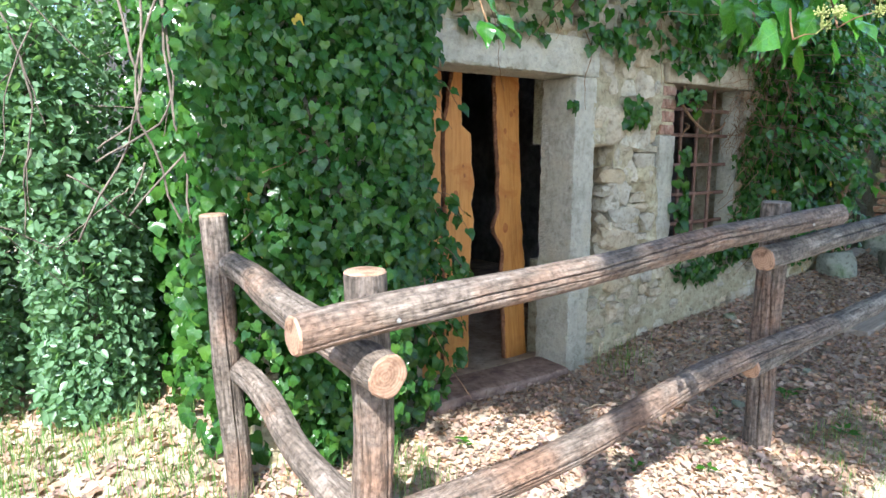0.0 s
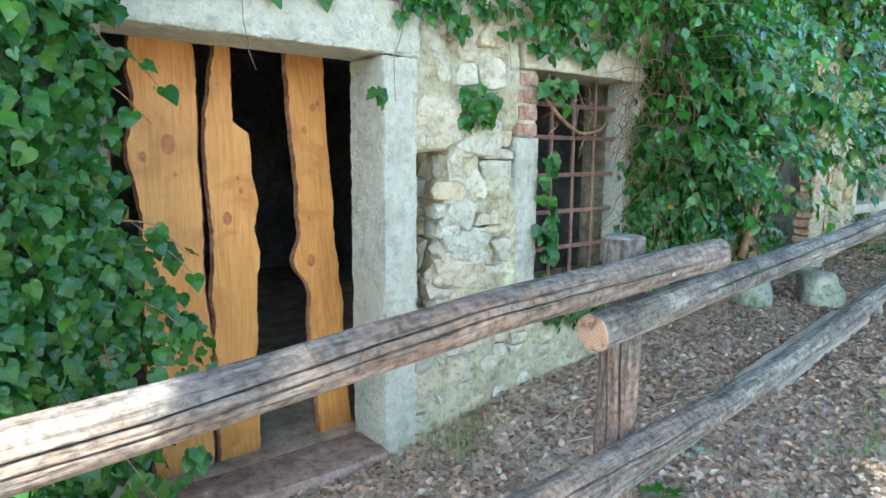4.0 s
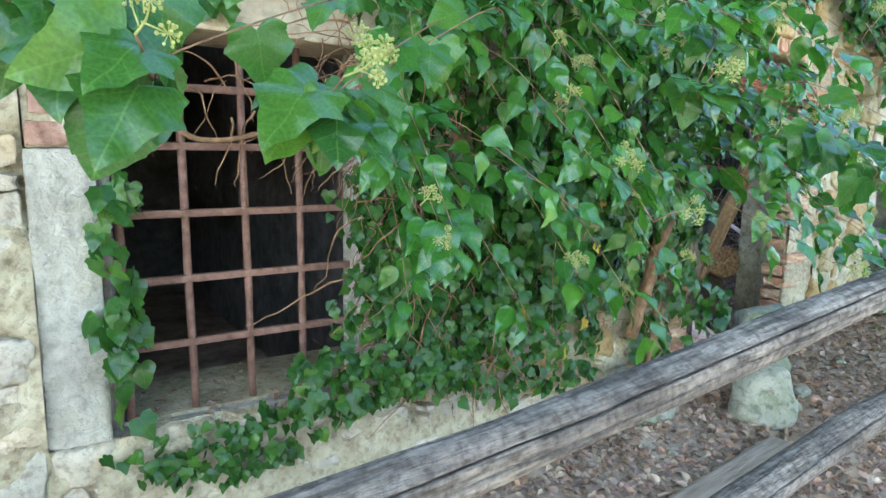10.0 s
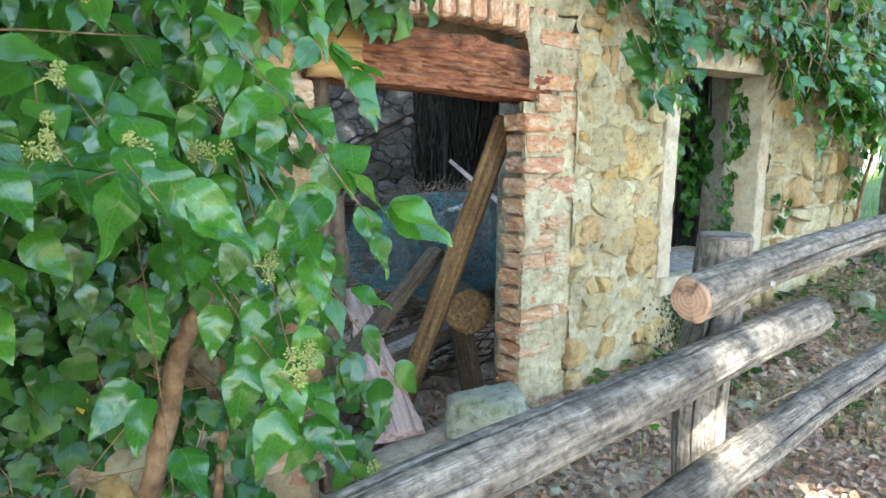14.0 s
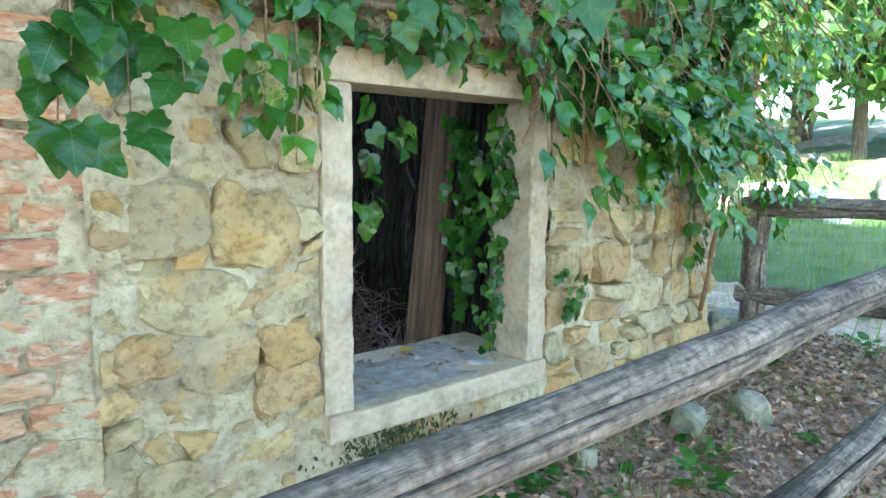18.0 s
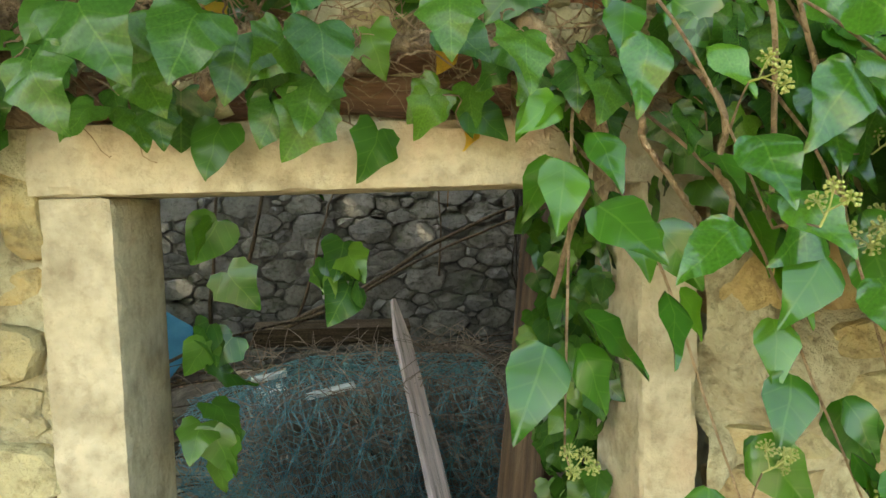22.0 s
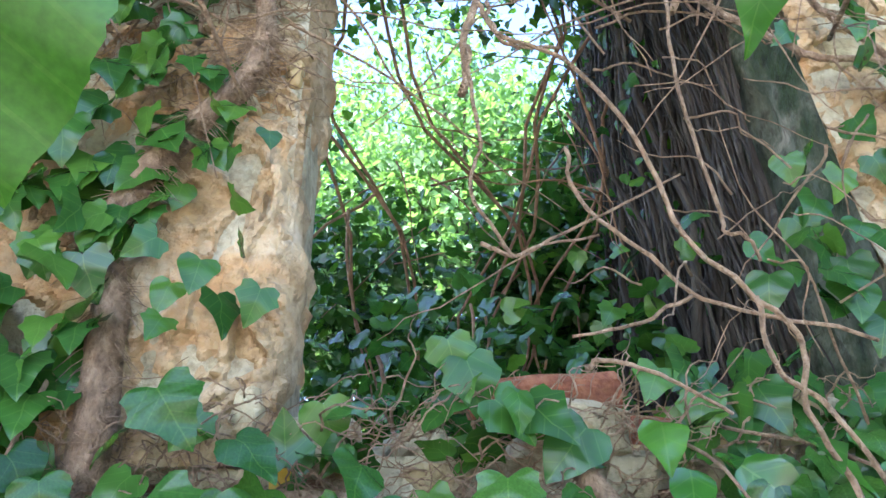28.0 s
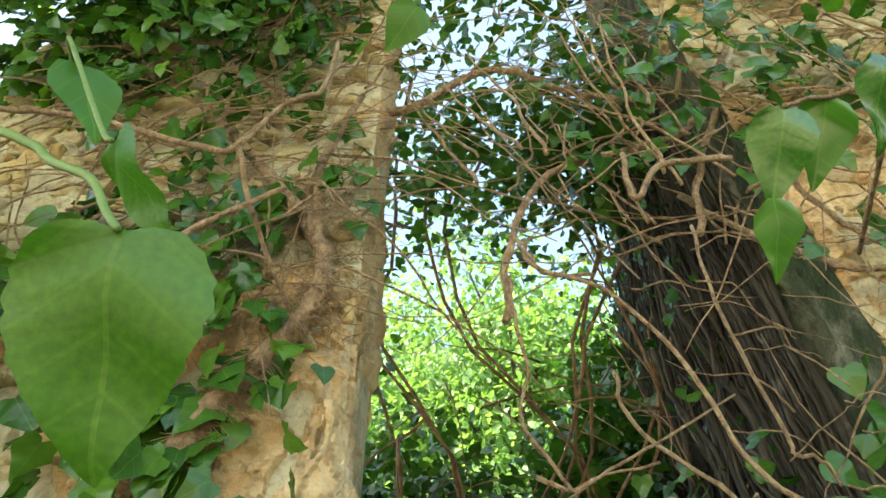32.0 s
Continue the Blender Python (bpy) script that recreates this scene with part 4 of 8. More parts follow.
def build_back_walls():
    rnd = random.Random(9)
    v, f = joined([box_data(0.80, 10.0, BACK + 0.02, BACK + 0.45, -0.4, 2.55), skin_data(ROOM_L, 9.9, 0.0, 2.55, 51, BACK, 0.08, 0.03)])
    back = tagged(link_mesh("wall_back", v, f, M_GREY_MORTAR), "grey rubble stone back wall inside the ruin", "wall", kind="structure")
    data = []
    for poly in rubble_cells(ROOM_L, 9.9, 0.3, 2.55, 0.21, 0.12, rnd):
        made = stone_data(poly, rnd, rnd.uniform(0.003, 0.009), rnd.choice((0.02, 0.03, 0.045)))
        if made:
            (cx, cz), sv, sf = made
            data.append(([(a + cx, b + BACK, c + cz) for a, b, c in sv], sf))
    v, f = joined(data)
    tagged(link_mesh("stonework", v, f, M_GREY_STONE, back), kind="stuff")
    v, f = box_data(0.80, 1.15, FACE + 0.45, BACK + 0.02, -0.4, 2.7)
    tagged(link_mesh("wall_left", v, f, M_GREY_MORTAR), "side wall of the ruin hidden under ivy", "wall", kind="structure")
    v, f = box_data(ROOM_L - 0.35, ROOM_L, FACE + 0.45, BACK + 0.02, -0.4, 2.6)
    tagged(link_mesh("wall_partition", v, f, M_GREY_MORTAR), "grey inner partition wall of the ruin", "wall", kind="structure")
    # right-hand cross wall, running back aslant, under a curtain of old roots
    def cross_x(y):
        return ROOM_R + 0.68 * (y - 3.0) / 4.3
    y0, y1 = FACE + 0.45, BACK + 0.02
    v = [(x, y, z) for z in (-0.2, 5.2) for x, y in ((cross_x(y0), y0), (10.0, y0), (10.4, y1), (cross_x(y1), y1))]
    f = [[0, 3, 2, 1], [4, 5, 6, 7], [0, 1, 5, 4], [1, 2, 6, 5], [2, 3, 7, 6], [3, 0, 4, 7]]
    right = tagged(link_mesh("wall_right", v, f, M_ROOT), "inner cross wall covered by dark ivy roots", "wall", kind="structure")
    roots = []
    for i in range(760):
        y = rnd.uniform(FACE + 0.5, BACK)
        z0, z1 = rnd.uniform(0.1, 1.8), rnd.uniform(2.6, 5.0)
        pts = [(cross_x(y) - rnd.uniform(-0.01, 0.07) - 0.1 * (i % 5 == 0), y + 0.09 * math.sin(k * 1.7 + i) + rnd.uniform(-0.06, 0.06), z0 + (z1 - z0) * k / 5) for k in range(6)]
        tv, tf, _ = tube_data(pts, rnd.choice((0.002, 0.003, 0.004, 0.006, 0.010, 0.020)), rnd.uniform(0.002, 0.008), 5, 3, 0.09, i)
        roots.append((tv, tf))
    for i in range(110):
        q, z0 = rnd.random() ** 0.6, rnd.uniform(2.1, 3.4)
        y = FACE + 0.10 + 0.38 * q
        pts = [(9.075 + 0.02 * q - rnd.uniform(0.0, 0.03), y + 0.04 * math.sin(k * 1.3 + i), z0 + 0.32 * k) for k in range(5)]
        tv, tf, _ = tube_data(pts, rnd.choice((0.002, 0.003, 0.005, 0.008)), 0.002, 5, 3, 0.03, i)
        roots.append((tv, tf))
    for i in range(1500):   # short broken rootlets, every way
        y, z = rnd.uniform(FACE + 0.45, BACK - 0.4), rnd.uniform(1.2, 4.6)
        a = Vector((cross_x(y) - rnd.uniform(0.02, 0.12), y, z))
        e = a + Vector((rnd.uniform(-0.08, 0.02), rnd.uniform(-0.22, 0.22), rnd.uniform(-0.35, 0.12)))
        tv, tf, _ = tube_data([a, a.lerp(e, 0.5) + Vector((-0.02, rnd.uniform(-0.05, 0.05), 0)), e], rnd.uniform(0.0015, 0.005), 0.001, 4, 3, 0.02, i)
        roots.append((tv, tf))
    v, f = joined(roots)
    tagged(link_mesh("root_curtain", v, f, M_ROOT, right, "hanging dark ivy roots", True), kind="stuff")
    # splayed mossy reveal of the upper opening
    cols, rows_ = 10, 60
    sv = []
    for j in range(rows_ + 1):
        for i in range(cols + 1):
            s, z = i / cols, 2.15 + 3.4 * j / rows_
            bump_ = (0.02 * noise.noise(Vector((s * 3, z * 4, 2))) + 0.012 * noise.noise(Vector((s * 9, z * 12, 2)))) * min(1.0, 3 * s)
            sv.append((9.09 + 0.025 * s - 2.0 * bump_, FACE - 0.035 + 0.54 * s, z))
    sf = [[j * (cols + 1) + i, j * (cols + 1) + i + 1, (j + 1) * (cols + 1) + i + 1, (j + 1) * (cols + 1) + i] for j in range(rows_) for i in range(cols)]
    tagged(link_mesh("reveal", sv, sf, M_MOSSY, None, "", True), "green mossy plaster reveal of the upper opening", "wall", kind="structure")
    # the plastered inner edge on the other side of the opening
    v = []
    for j in range(121):
        for i in range(13):
            y, z = FACE - 0.012 + 0.22 * i / 12, 2.14 + 3.45 * j / 120
            v.append((8.075 + 0.034 * noise.noise(Vector((y * 5, z * 3.5, 8))) + 0.022 * noise.noise(Vector((y * 14, z * 14, 8))) + 0.016 * noise.noise(Vector((y * 30, z * 30, 8))) - 0.03 * max(0, 1 - i / 1.5), y, z))
    f = [[j * 13 + i, (j + 1) * 13 + i, (j + 1) * 13 + i + 1, j * 13 + i + 1] for j in range(120) for i in range(12)]
    tagged(link_mesh("reveal", v, f, M_TAN, None, "", True), "crumbling tan plaster edge of the upper opening", "wall", kind="structure")
    # the rough side of the small hole by the door
    v = []
    for j in range(41):
        for i in range(13):
            y, z = FACE - 0.01 + 0.46 * i / 12, 0.54 + 0.82 * j / 40
            v.append((2.945 + 0.06 * (z - 1.0) + 0.03 * noise.noise(Vector((y * 6, z * 6, 18))) + 0.016 * noise.noise(Vector((y * 16, z * 16, 18))), y, z))
    f = [[j * 13 + i, j * 13 + i + 1, (j + 1) * 13 + i + 1, (j + 1) * 13 + i] for j in range(40) for i in range(12)]
    tagged(link_mesh("reveal", v, f, M_MORTAR, None, "", True), "rough mortar side of a hole in the wall", "wall", kind="structure")
    # the ceiling of the closed left room
    v, f = box_data(0.80, ROOM_L, FACE + 0.02, BACK + 0.45, 2.75, 2.9)
    tagged(link_mesh("ceiling", v, f, M_DARK_WOOD), "dark boarded ceiling of the closed room", "ceiling", kind="structure")


build_back_walls()


# ---- dressed stone door and window frames ----
def pecked_box(sx, sy, sz, seed, res=0.013, deep=0.003):
    """A hand-dressed block about its centre: chisel pecks all over, chipped edges."""
    n = [max(2, int(s / res)) for s in (sx, sy, sz)]
    half = (sx / 2, sy / 2, sz / 2)
    index, verts, faces = {}, [], []

    def vert(c):
        if c not in index:
            p = [-half[a] + 2 * half[a] * c[a] / n[a] for a in range(3)]
            out = Vector([(-1 if c[a] == 0 else 1 if c[a] == n[a] else 0) for a in range(3)])
            sides = sum(1 for a in out if a)
            q = Vector(p) + Vector((seed * 3.3, 0, seed))
            peck = noise.noise(q * 34) + 0.8 * noise.noise(q * 75) + 0.5 * noise.noise(q * 9)
            push = deep * peck - (0.002 + 0.014 * max(0.0, noise.noise(q * 13) - 0.15)) * (sides > 1)
            index[c] = len(verts)
            verts.append(Vector(p) + out * push)
        return index[c]
    for a in range(3):
        b, d = (a + 1) % 3, (a + 2) % 3
        for side in (0, n[a]):
            for i in range(n[b]):
                for j in range(n[d]):
                    ids = []
                    for di, dj in ((0, 0), (1, 0), (1, 1), (0, 1)):
                        c = [0, 0, 0]
                        c[a], c[b], c[d] = side, i + di, j + dj
                        ids.append(vert(tuple(c)))
                    faces.append(ids if side else ids[::-1])
    return verts, faces


def pecked(name, parent, x0, x1, y0, y1, z0, z1, material, seed, label="", deep=0.003):
    v, f = pecked_box(x1 - x0, y1 - y0, z1 - z0, seed, 0.013, deep)
    return link_mesh(name, v, f, material, parent, label, False, pose((x0 + x1) / 2, (y0 + y1) / 2, (z0 + z1) / 2))


def block(name, parent, x0, x1, y0, y1, z0, z1, material, seed, label="", wear=0.006, bevel=0.012, cuts=4, lean=0.0):
    bm = rough_box(x1 - x0, y1 - y0, z1 - z0, seed, cuts, wear, bevel)
    return part(name, bm, material, parent, label, False, pose((x0 + x1) / 2, (y0 + y1) / 2, (z0 + z1) / 2, 0, lean, 0))


def build_door_frame():
    d = thing("door_frame", "pecked grey limestone door frame, posts and lintel", "door frame", kind="structure")
    pecked("post", d, 2.60, 2.765, 2.49, 2.76, -0.12, 1.695, M_DOORSTONE, 1, "pale grey pecked stone post")
    block("post", d, 1.44, 1.60, 2.49, 2.76, -0.12, 1.69, M_DOORSTONE, 2)
    pecked("lintel", d, 1.40, 2.775, 2.485, 2.78, 1.70, 1.90, M_DOORSTONE, 3, "pecked stone lintel")
    block("threshold", d, 1.60, 2.60, 2.46, 2.72, -0.10, 0.045, M_THRESHOLD, 4, "worn reddish stone threshold", 0.012, 0.02)


def build_window_left():
    w = thing("window_1", "barred window opening with limestone jambs", "window", kind="structure")
    pecked("jamb", w, 3.37, 3.525, 2.505, 2.80, 0.585, 1.39, M_DOORSTONE, 5, "pale dressed stone jamb")
    block("lintel", w, 3.40, 4.46, 2.49, 2.80, 1.715, 1.835, M_FRAME, 6, cuts=7)
    block("jamb", w, 4.30, 4.44, 2.55, 2.69, 0.585, 1.715, M_DOORSTONE, 7, "whitewashed inner jamb")
    block("window_sill", w, 3.525, 4.30, 2.56, 2.95, 0.50, 0.575, M_SILL, 8, "dark dusty sill")
    block("bedding", w, 3.372, 3.515, 2.519, 2.80, 1.39, 1.715, M_MORTAR, 9, "lime mortar behind bricks")
    for k in range(4):
        block("brick", w, 3.378 + 0.012 * (k % 2), 3.517, 2.512, 2.74, 1.395 + 0.08 * k, 1.458 + 0.08 * k, M_BRICK_SMALL, 20 + k, "", 0.007, 0.006, 3)


def build_grate():
    g = thing("window_grate", "rusty iron bars crossing in a window opening", "window grate")
    y = 2.635
    for i, x in enumerate((3.585, 3.765, 3.945, 4.125)):
        v, f, _ = tube_data([(x + 0.006 * math.sin(i), y, 0.56), (x, y, 1.1), (x - 0.006, y, 1.72)], 0.0125, 0.0125, 8, 4, 0.002, i)
        link_mesh("bar", v, f, M_IRON, g, "", True)
    for i, z in enumerate((0.80, 1.00, 1.20, 1.40, 1.57)):
        v, f = box_data(3.525, 4.31, y - 0.012, y + 0.012, z - 0.0115, z + 0.0115)
        bm = bmesh.new()
        vs = [bm.verts.new(q) for q in v]
        for q in f:
            bm.faces.new([vs[k] for k in q])
        bmesh.ops.bevel(bm, geom=bm.edges[:], offset=0.003, segments=1, affect="EDGES")
        part("bar", bm, M_IRON, g)
    block("stile", g, 3.528, 3.565, 2.60, 2.66, 0.58, 1.70, M_GREY_WOOD, 31, "weathered wooden stile")


def build_window_right():
    w = thing("window_2", "open window with pale dressed limestone frame", "window", kind="structure")
    pecked("jamb", w, 7.84, 7.943, 2.50, 2.71, 0.80, 1.855, M_FRAME, 11, "", 0.0012)
    pecked("jamb", w, 8.72, 8.815, 2.50, 2.71, 0.86, 1.86, M_FRAME, 12, "", 0.0012)
    pecked("lintel", w, 7.835, 8.83, 2.49, 2.71, 1.855, 1.955, M_FRAME, 13, "", 0.0012)
    block("window_sill", w, 7.845, 8.82, 2.48, 2.98, 0.775, 0.865, M_FRAME, 14, "pale stone sill with grey lichen", cuts=6)
    v, f = skin_data(7.97, 8.61, 2.53, 2.96, 71, 0.0, 0.04, 0.004)
    link_mesh("sill_crust", [(a, c, 0.874 - b) for a, b, c in v], [q[::-1] for q in f], M_SILL, w, "grey lichen and dead leaf crust", True)


build_door_frame()
build_window_left()
build_grate()
build_window_right()


# ---- brick work beside the wide opening ----
def unit_brick(seed):
    bm = rough_box(1, 1, 1, seed, 2, 0.09, 0.10)
    bmesh.ops.recalc_face_normals(bm, faces=bm.faces)
    me = bpy.data.meshes.new("brick")
    bm.to_mesh(me)
    bm.free()
    me.materials.append(M_BRICK)
    return me


BRICKS = [unit_brick(60 + k) for k in range(5)]


def lay_brick(parent, rnd, x0, x1, z0, z1, proud=0.0, depth=0.12, tilt=0.0):
    ob = new("brick", rnd.choice(BRICKS))
    ob.parent = parent
    y = FACE - proud
    ob.matrix_basis = pose((x0 + x1) / 2, y + depth / 2, (z0 + z1) / 2, 0, tilt + rnd.uniform(-1, 1), rnd.uniform(-2, 2)) @ Matrix.Diagonal((x1 - x0, depth, z1 - z0, 1))


def build_brick_jambs():
    rnd = random.Random(12)
    # the jamb's broken side runs back aslant
    splay = [(x, y, z) for z in (0.2, 1.66) for x, y in ((6.972, FACE + 0.012), (7.24, FACE + 0.012), (7.24, FACE + 0.28), (7.20, FACE + 0.28), (7.03, FACE + 0.10))]
    sides = [[4, 3, 2, 1, 0], [5, 6, 7, 8, 9]] + [[k, (k + 1) % 5, 5 + (k + 1) % 5, 5 + k] for k in range(5)]
    v, f = joined([(splay, sides), box_data(7.06, 7.24, FACE + 0.02, FACE + 0.10, 1.66, 1.98), skin_data(6.972, 7.25, 0.2, 1.98, 80, FACE - 0.012, 0.014, 0.012),
                   box_data(6.09, 7.08, FACE + 0.25, FACE + 0.45, 1.86, 2.05)])
    jamb = tagged(link_mesh("wall_brickwork", v, f, M_MORTAR), "old orange brick jambs with thick lime joints", "wall", kind="structure")
    v, f = joined([box_data(5.90, 6.09, FACE + 0.02, FACE + 0.45, 0.2, 2.0), skin_data(5.90, 6.10, 0.2, 2.0, 83, FACE - 0.010, 0.014, 0.012)])
    link_mesh("mortar", v, f, M_TAN, jamb, "ochre lime mortar", True)
    z, k = 0.42, 0
    while z < 1.93:
        h = rnd.uniform(0.054, 0.070)
        left = 6.958 + rnd.uniform(0, 0.02) + (0.06 if z > 1.6 else 0)
        cut = left + (0.20 if k % 2 else 0.12) + rnd.uniform(-0.02, 0.02)
        right = 7.27 + (0.06 if k % 2 else 0.0) + rnd.uniform(-0.02, 0.02)
        sunk = 0.022 if z < 0.95 and rnd.random() < 0.7 else 0.0
        lay_brick(jamb, rnd, left, cut - 0.006, z, z + h, rnd.uniform(0.006, 0.018) - sunk)
        if right - cut > 0.05 and rnd.random() < 0.85:
            lay_brick(jamb, rnd, cut + 0.006, right, z + rnd.uniform(-0.004, 0.004), z + h, rnd.uniform(-0.002, 0.014) - sunk)
        cut = 6.11 - rnd.uniform(0, 0.02)
        if rnd.random() < 0.8:
            lay_brick(jamb, rnd, cut - (0.20 if k % 2 else 0.13), cut, z, z + h, rnd.uniform(0.002, 0.016))
        z += h + rnd.uniform(0.010, 0.018)
        k += 1
    x = 6.28
    while x < 7.12:
        w = rnd.uniform(0.055, 0.068)
        s = (x - 6.65) / 0.5
        z = 1.93 - 0.05 * s * s
        lay_brick(jamb, rnd, x, x + w, z, z + 0.115, rnd.uniform(0.0, 0.014), tilt=8 * s)
        x += w + 0.010
    return jamb


build_brick_jambs()


# ---- fence ----
def build_fence():
    fence = thing("fence", "weathered grey log fence with posts and double rails", "fence")
    posts = [(0.615, 2.395, 1.05, 0.050), (0.70, 1.345, 1.00, 0.052), (2.645, 1.37, 1.085, 0.056), (6.52, 1.46, 1.325, 0.056), (10.35, 2.38, 1.50, 0.06), (10.42, 1.45, 1.55, 0.06)]
    for i, (x, y, top, r) in enumerate(posts):
        z = ground_z(x, y) - 0.15
        lean = (0.05 if i == 0 else 0.0)
        log_part(fence, "post", top - z, r * 1.06, r, 100 + i, along((x + lean, y, z), (x, y, top)), M_RAIL_WARM if x < 3 else M_RAIL, M_CUT if x < 1.2 else M_GREY_CUT, cracks=4, rings=20, seg=28, knobs=0.05)
    rails = [((0.47, 1.235, 0.905), (2.90, 1.245, 1.035), 0.046, 0.044), ((2.38, 1.265, 0.885), (6.82, 1.39, 1.13), 0.047, 0.043), ((6.31, 1.395, 1.235), (10.5, 1.42, 1.40), 0.042, 0.045),
             ((0.645, 2.48, 0.875), (0.665, 1.20, 0.79), 0.05, 0.052), ((10.32, 2.45, 1.42), (10.42, 1.2, 1.46), 0.05, 0.05),
             ((0.60, 1.255, 0.36), (2.98, 1.265, 0.53), 0.05, 0.045), ((2.36, 1.275, 0.45), (6.3, 1.38, 0.74), 0.046, 0.043), ((6.05, 1.39, 0.80), (10.5, 1.42, 0.98), 0.045, 0.045),
             ((0.67, 2.45, 0.45), (0.69, 1.22, 0.30), 0.045, 0.047), ((10.32, 2.45, 0.95), (10.42, 1.2, 1.0), 0.05, 0.05)]
    for i, (a, b, r0, r1) in enumerate(rails):
        L = (Vector(b) - Vector(a)).length
        log_part(fence, "rail", L, r0, r1, 140 + i, along(a, b), M_RAIL_WARM if a[0] < 0.7 else M_RAIL, cracks=4, crack_at=2.9, rings=int(14 + 9 * L), seg=30, bend=0.05, knobs=0.08)
    return fence


build_fence()


# ---- door boards ----
def waney_board(parent, x, z0, z1, width, seed, y=2.95, thick=0.035, top_cut=None, tilt=0.0, lefts=(), rights=(), knots=(), at=None, material=None, taper=0.0):
    """An unedged board: wavy sides, bark left on the edge, knots."""
    rnd = random.Random(seed)
    rows = 110
    verts = []
    for i in range(rows + 1):
        s = i / rows
        z = z0 + (z1 - z0) * s
        wl = width / 2 + 0.013 * noise.noise(Vector((seed, z * 2.6, 0))) + 0.01 * noise.noise(Vector((seed, z * 9, 4))) + 0.005 * noise.noise(Vector((seed, z * 38, 4)))
        wr = width / 2 + 0.013 * noise.noise(Vector((seed + 9, z * 2.6, 0))) + 0.01 * noise.noise(Vector((seed + 9, z * 9, 4))) + 0.005 * noise.noise(Vector((seed + 9, z * 38, 4)))
        wl, wr = wl * (1 - taper * s), wr * (1 - taper * s)
        for zb, amount in lefts:
            wl += amount * math.exp(-((z - zb) / 0.09) ** 2)
        for zb, amount in rights:
            wr += amount * math.exp(-((z - zb) / 0.09) ** 2)
        if top_cut and z > top_cut[0]:
            wr = wr + (top_cut[1] - width / 2 - wr) * min(1.0, (z - top_cut[0]) / 0.05)
        verts += [(-wl, 0, z), (-wl + 0.010 + 0.006 * noise.noise(Vector((seed, z * 25, 11))), -thick / 2, z), (wr - 0.013 + 0.008 * noise.noise(Vector((seed, z * 25, 15))), -thick / 2, z), (wr, 0.01, z), (wr - 0.004, thick / 2, z), (-wl + 0.004, thick / 2, z)]
    faces, bark = [], []
    for i in range(rows):
        for k in range(6):
            a, b = i * 6 + k, i * 6 + (k + 1) % 6
            (bark if k in (0, 2, 3, 5) else faces).append([a, b, b + 6, a + 6])
    faces += [list(range(5, -1, -1)), [rows * 6 + k for k in range(6)]]
    m = at or pose(x, y, 0, 0, tilt, 0)
    ob = link_mesh("board", verts, faces, material or M_PINE, parent, "", False, m)
    link_mesh("bark_edge", verts, bark, M_BARK_EDGE, ob)
    for kx, kz, r in list(knots) + [(rnd.uniform(-0.28, 0.28) * width, rnd.uniform(z0 + 0.2, z1 - 0.2), rnd.uniform(0.006, 0.012)) for _ in range(3)]:
        kv = [(kx + r * math.cos(a) * 0.8, -thick / 2 - 0.0025, kz + r * math.sin(a) * 1.2) for a in np.linspace(0, 6.28, 12, endpoint=False)] + [(kx, -thick / 2 - 0.003, kz)]
        link_mesh("knot", kv, [[(k + 1) % 12, 12, k][::-1] for k in range(12)], M_KNOT, ob)
    return ob


def build_door():
    door = thing("plank_door", "rough orange pine boards with bark edges closing a doorway", "door")
    waney_board(door, 1.59, -0.02, 1.80, 0.20, 3, 2.97, knots=((0.03, 1.2, 0.014),))
    waney_board(door, 1.892, -0.02, 1.80, 0.255, 8, lefts=((1.30, 0.028), (0.6, 0.01)), rights=((0.5, 0.012),), knots=((0.0, 1.337, 0.034), (-0.095, 1.288, 0.018), (0.02, 1.22, 0.009), (0.03, 0.48, 0.028)))
    waney_board(door, 2.132, -0.02, 1.80, 0.20, 15, 2.955, lefts=((1.72, -0.045), (1.55, -0.02)), rights=((1.10, 0.03), (0.86, 0.035), (0.4, -0.005)), top_cut=(1.385, 0.131), knots=((-0.02, 1.035, 0.024), (0.03, 1.2, 0.009)))
    waney_board(door, 2.602, -0.02, 1.80, 0.195, 23, 2.95, tilt=-4.2, lefts=((0.83, 0.045), (0.66, -0.02)), rights=((0.95, -0.015),), knots=((-0.055, 0.828, 0.026), (-0.03, 1.413, 0.014), (0.02, 1.509, 0.016)))


build_door()


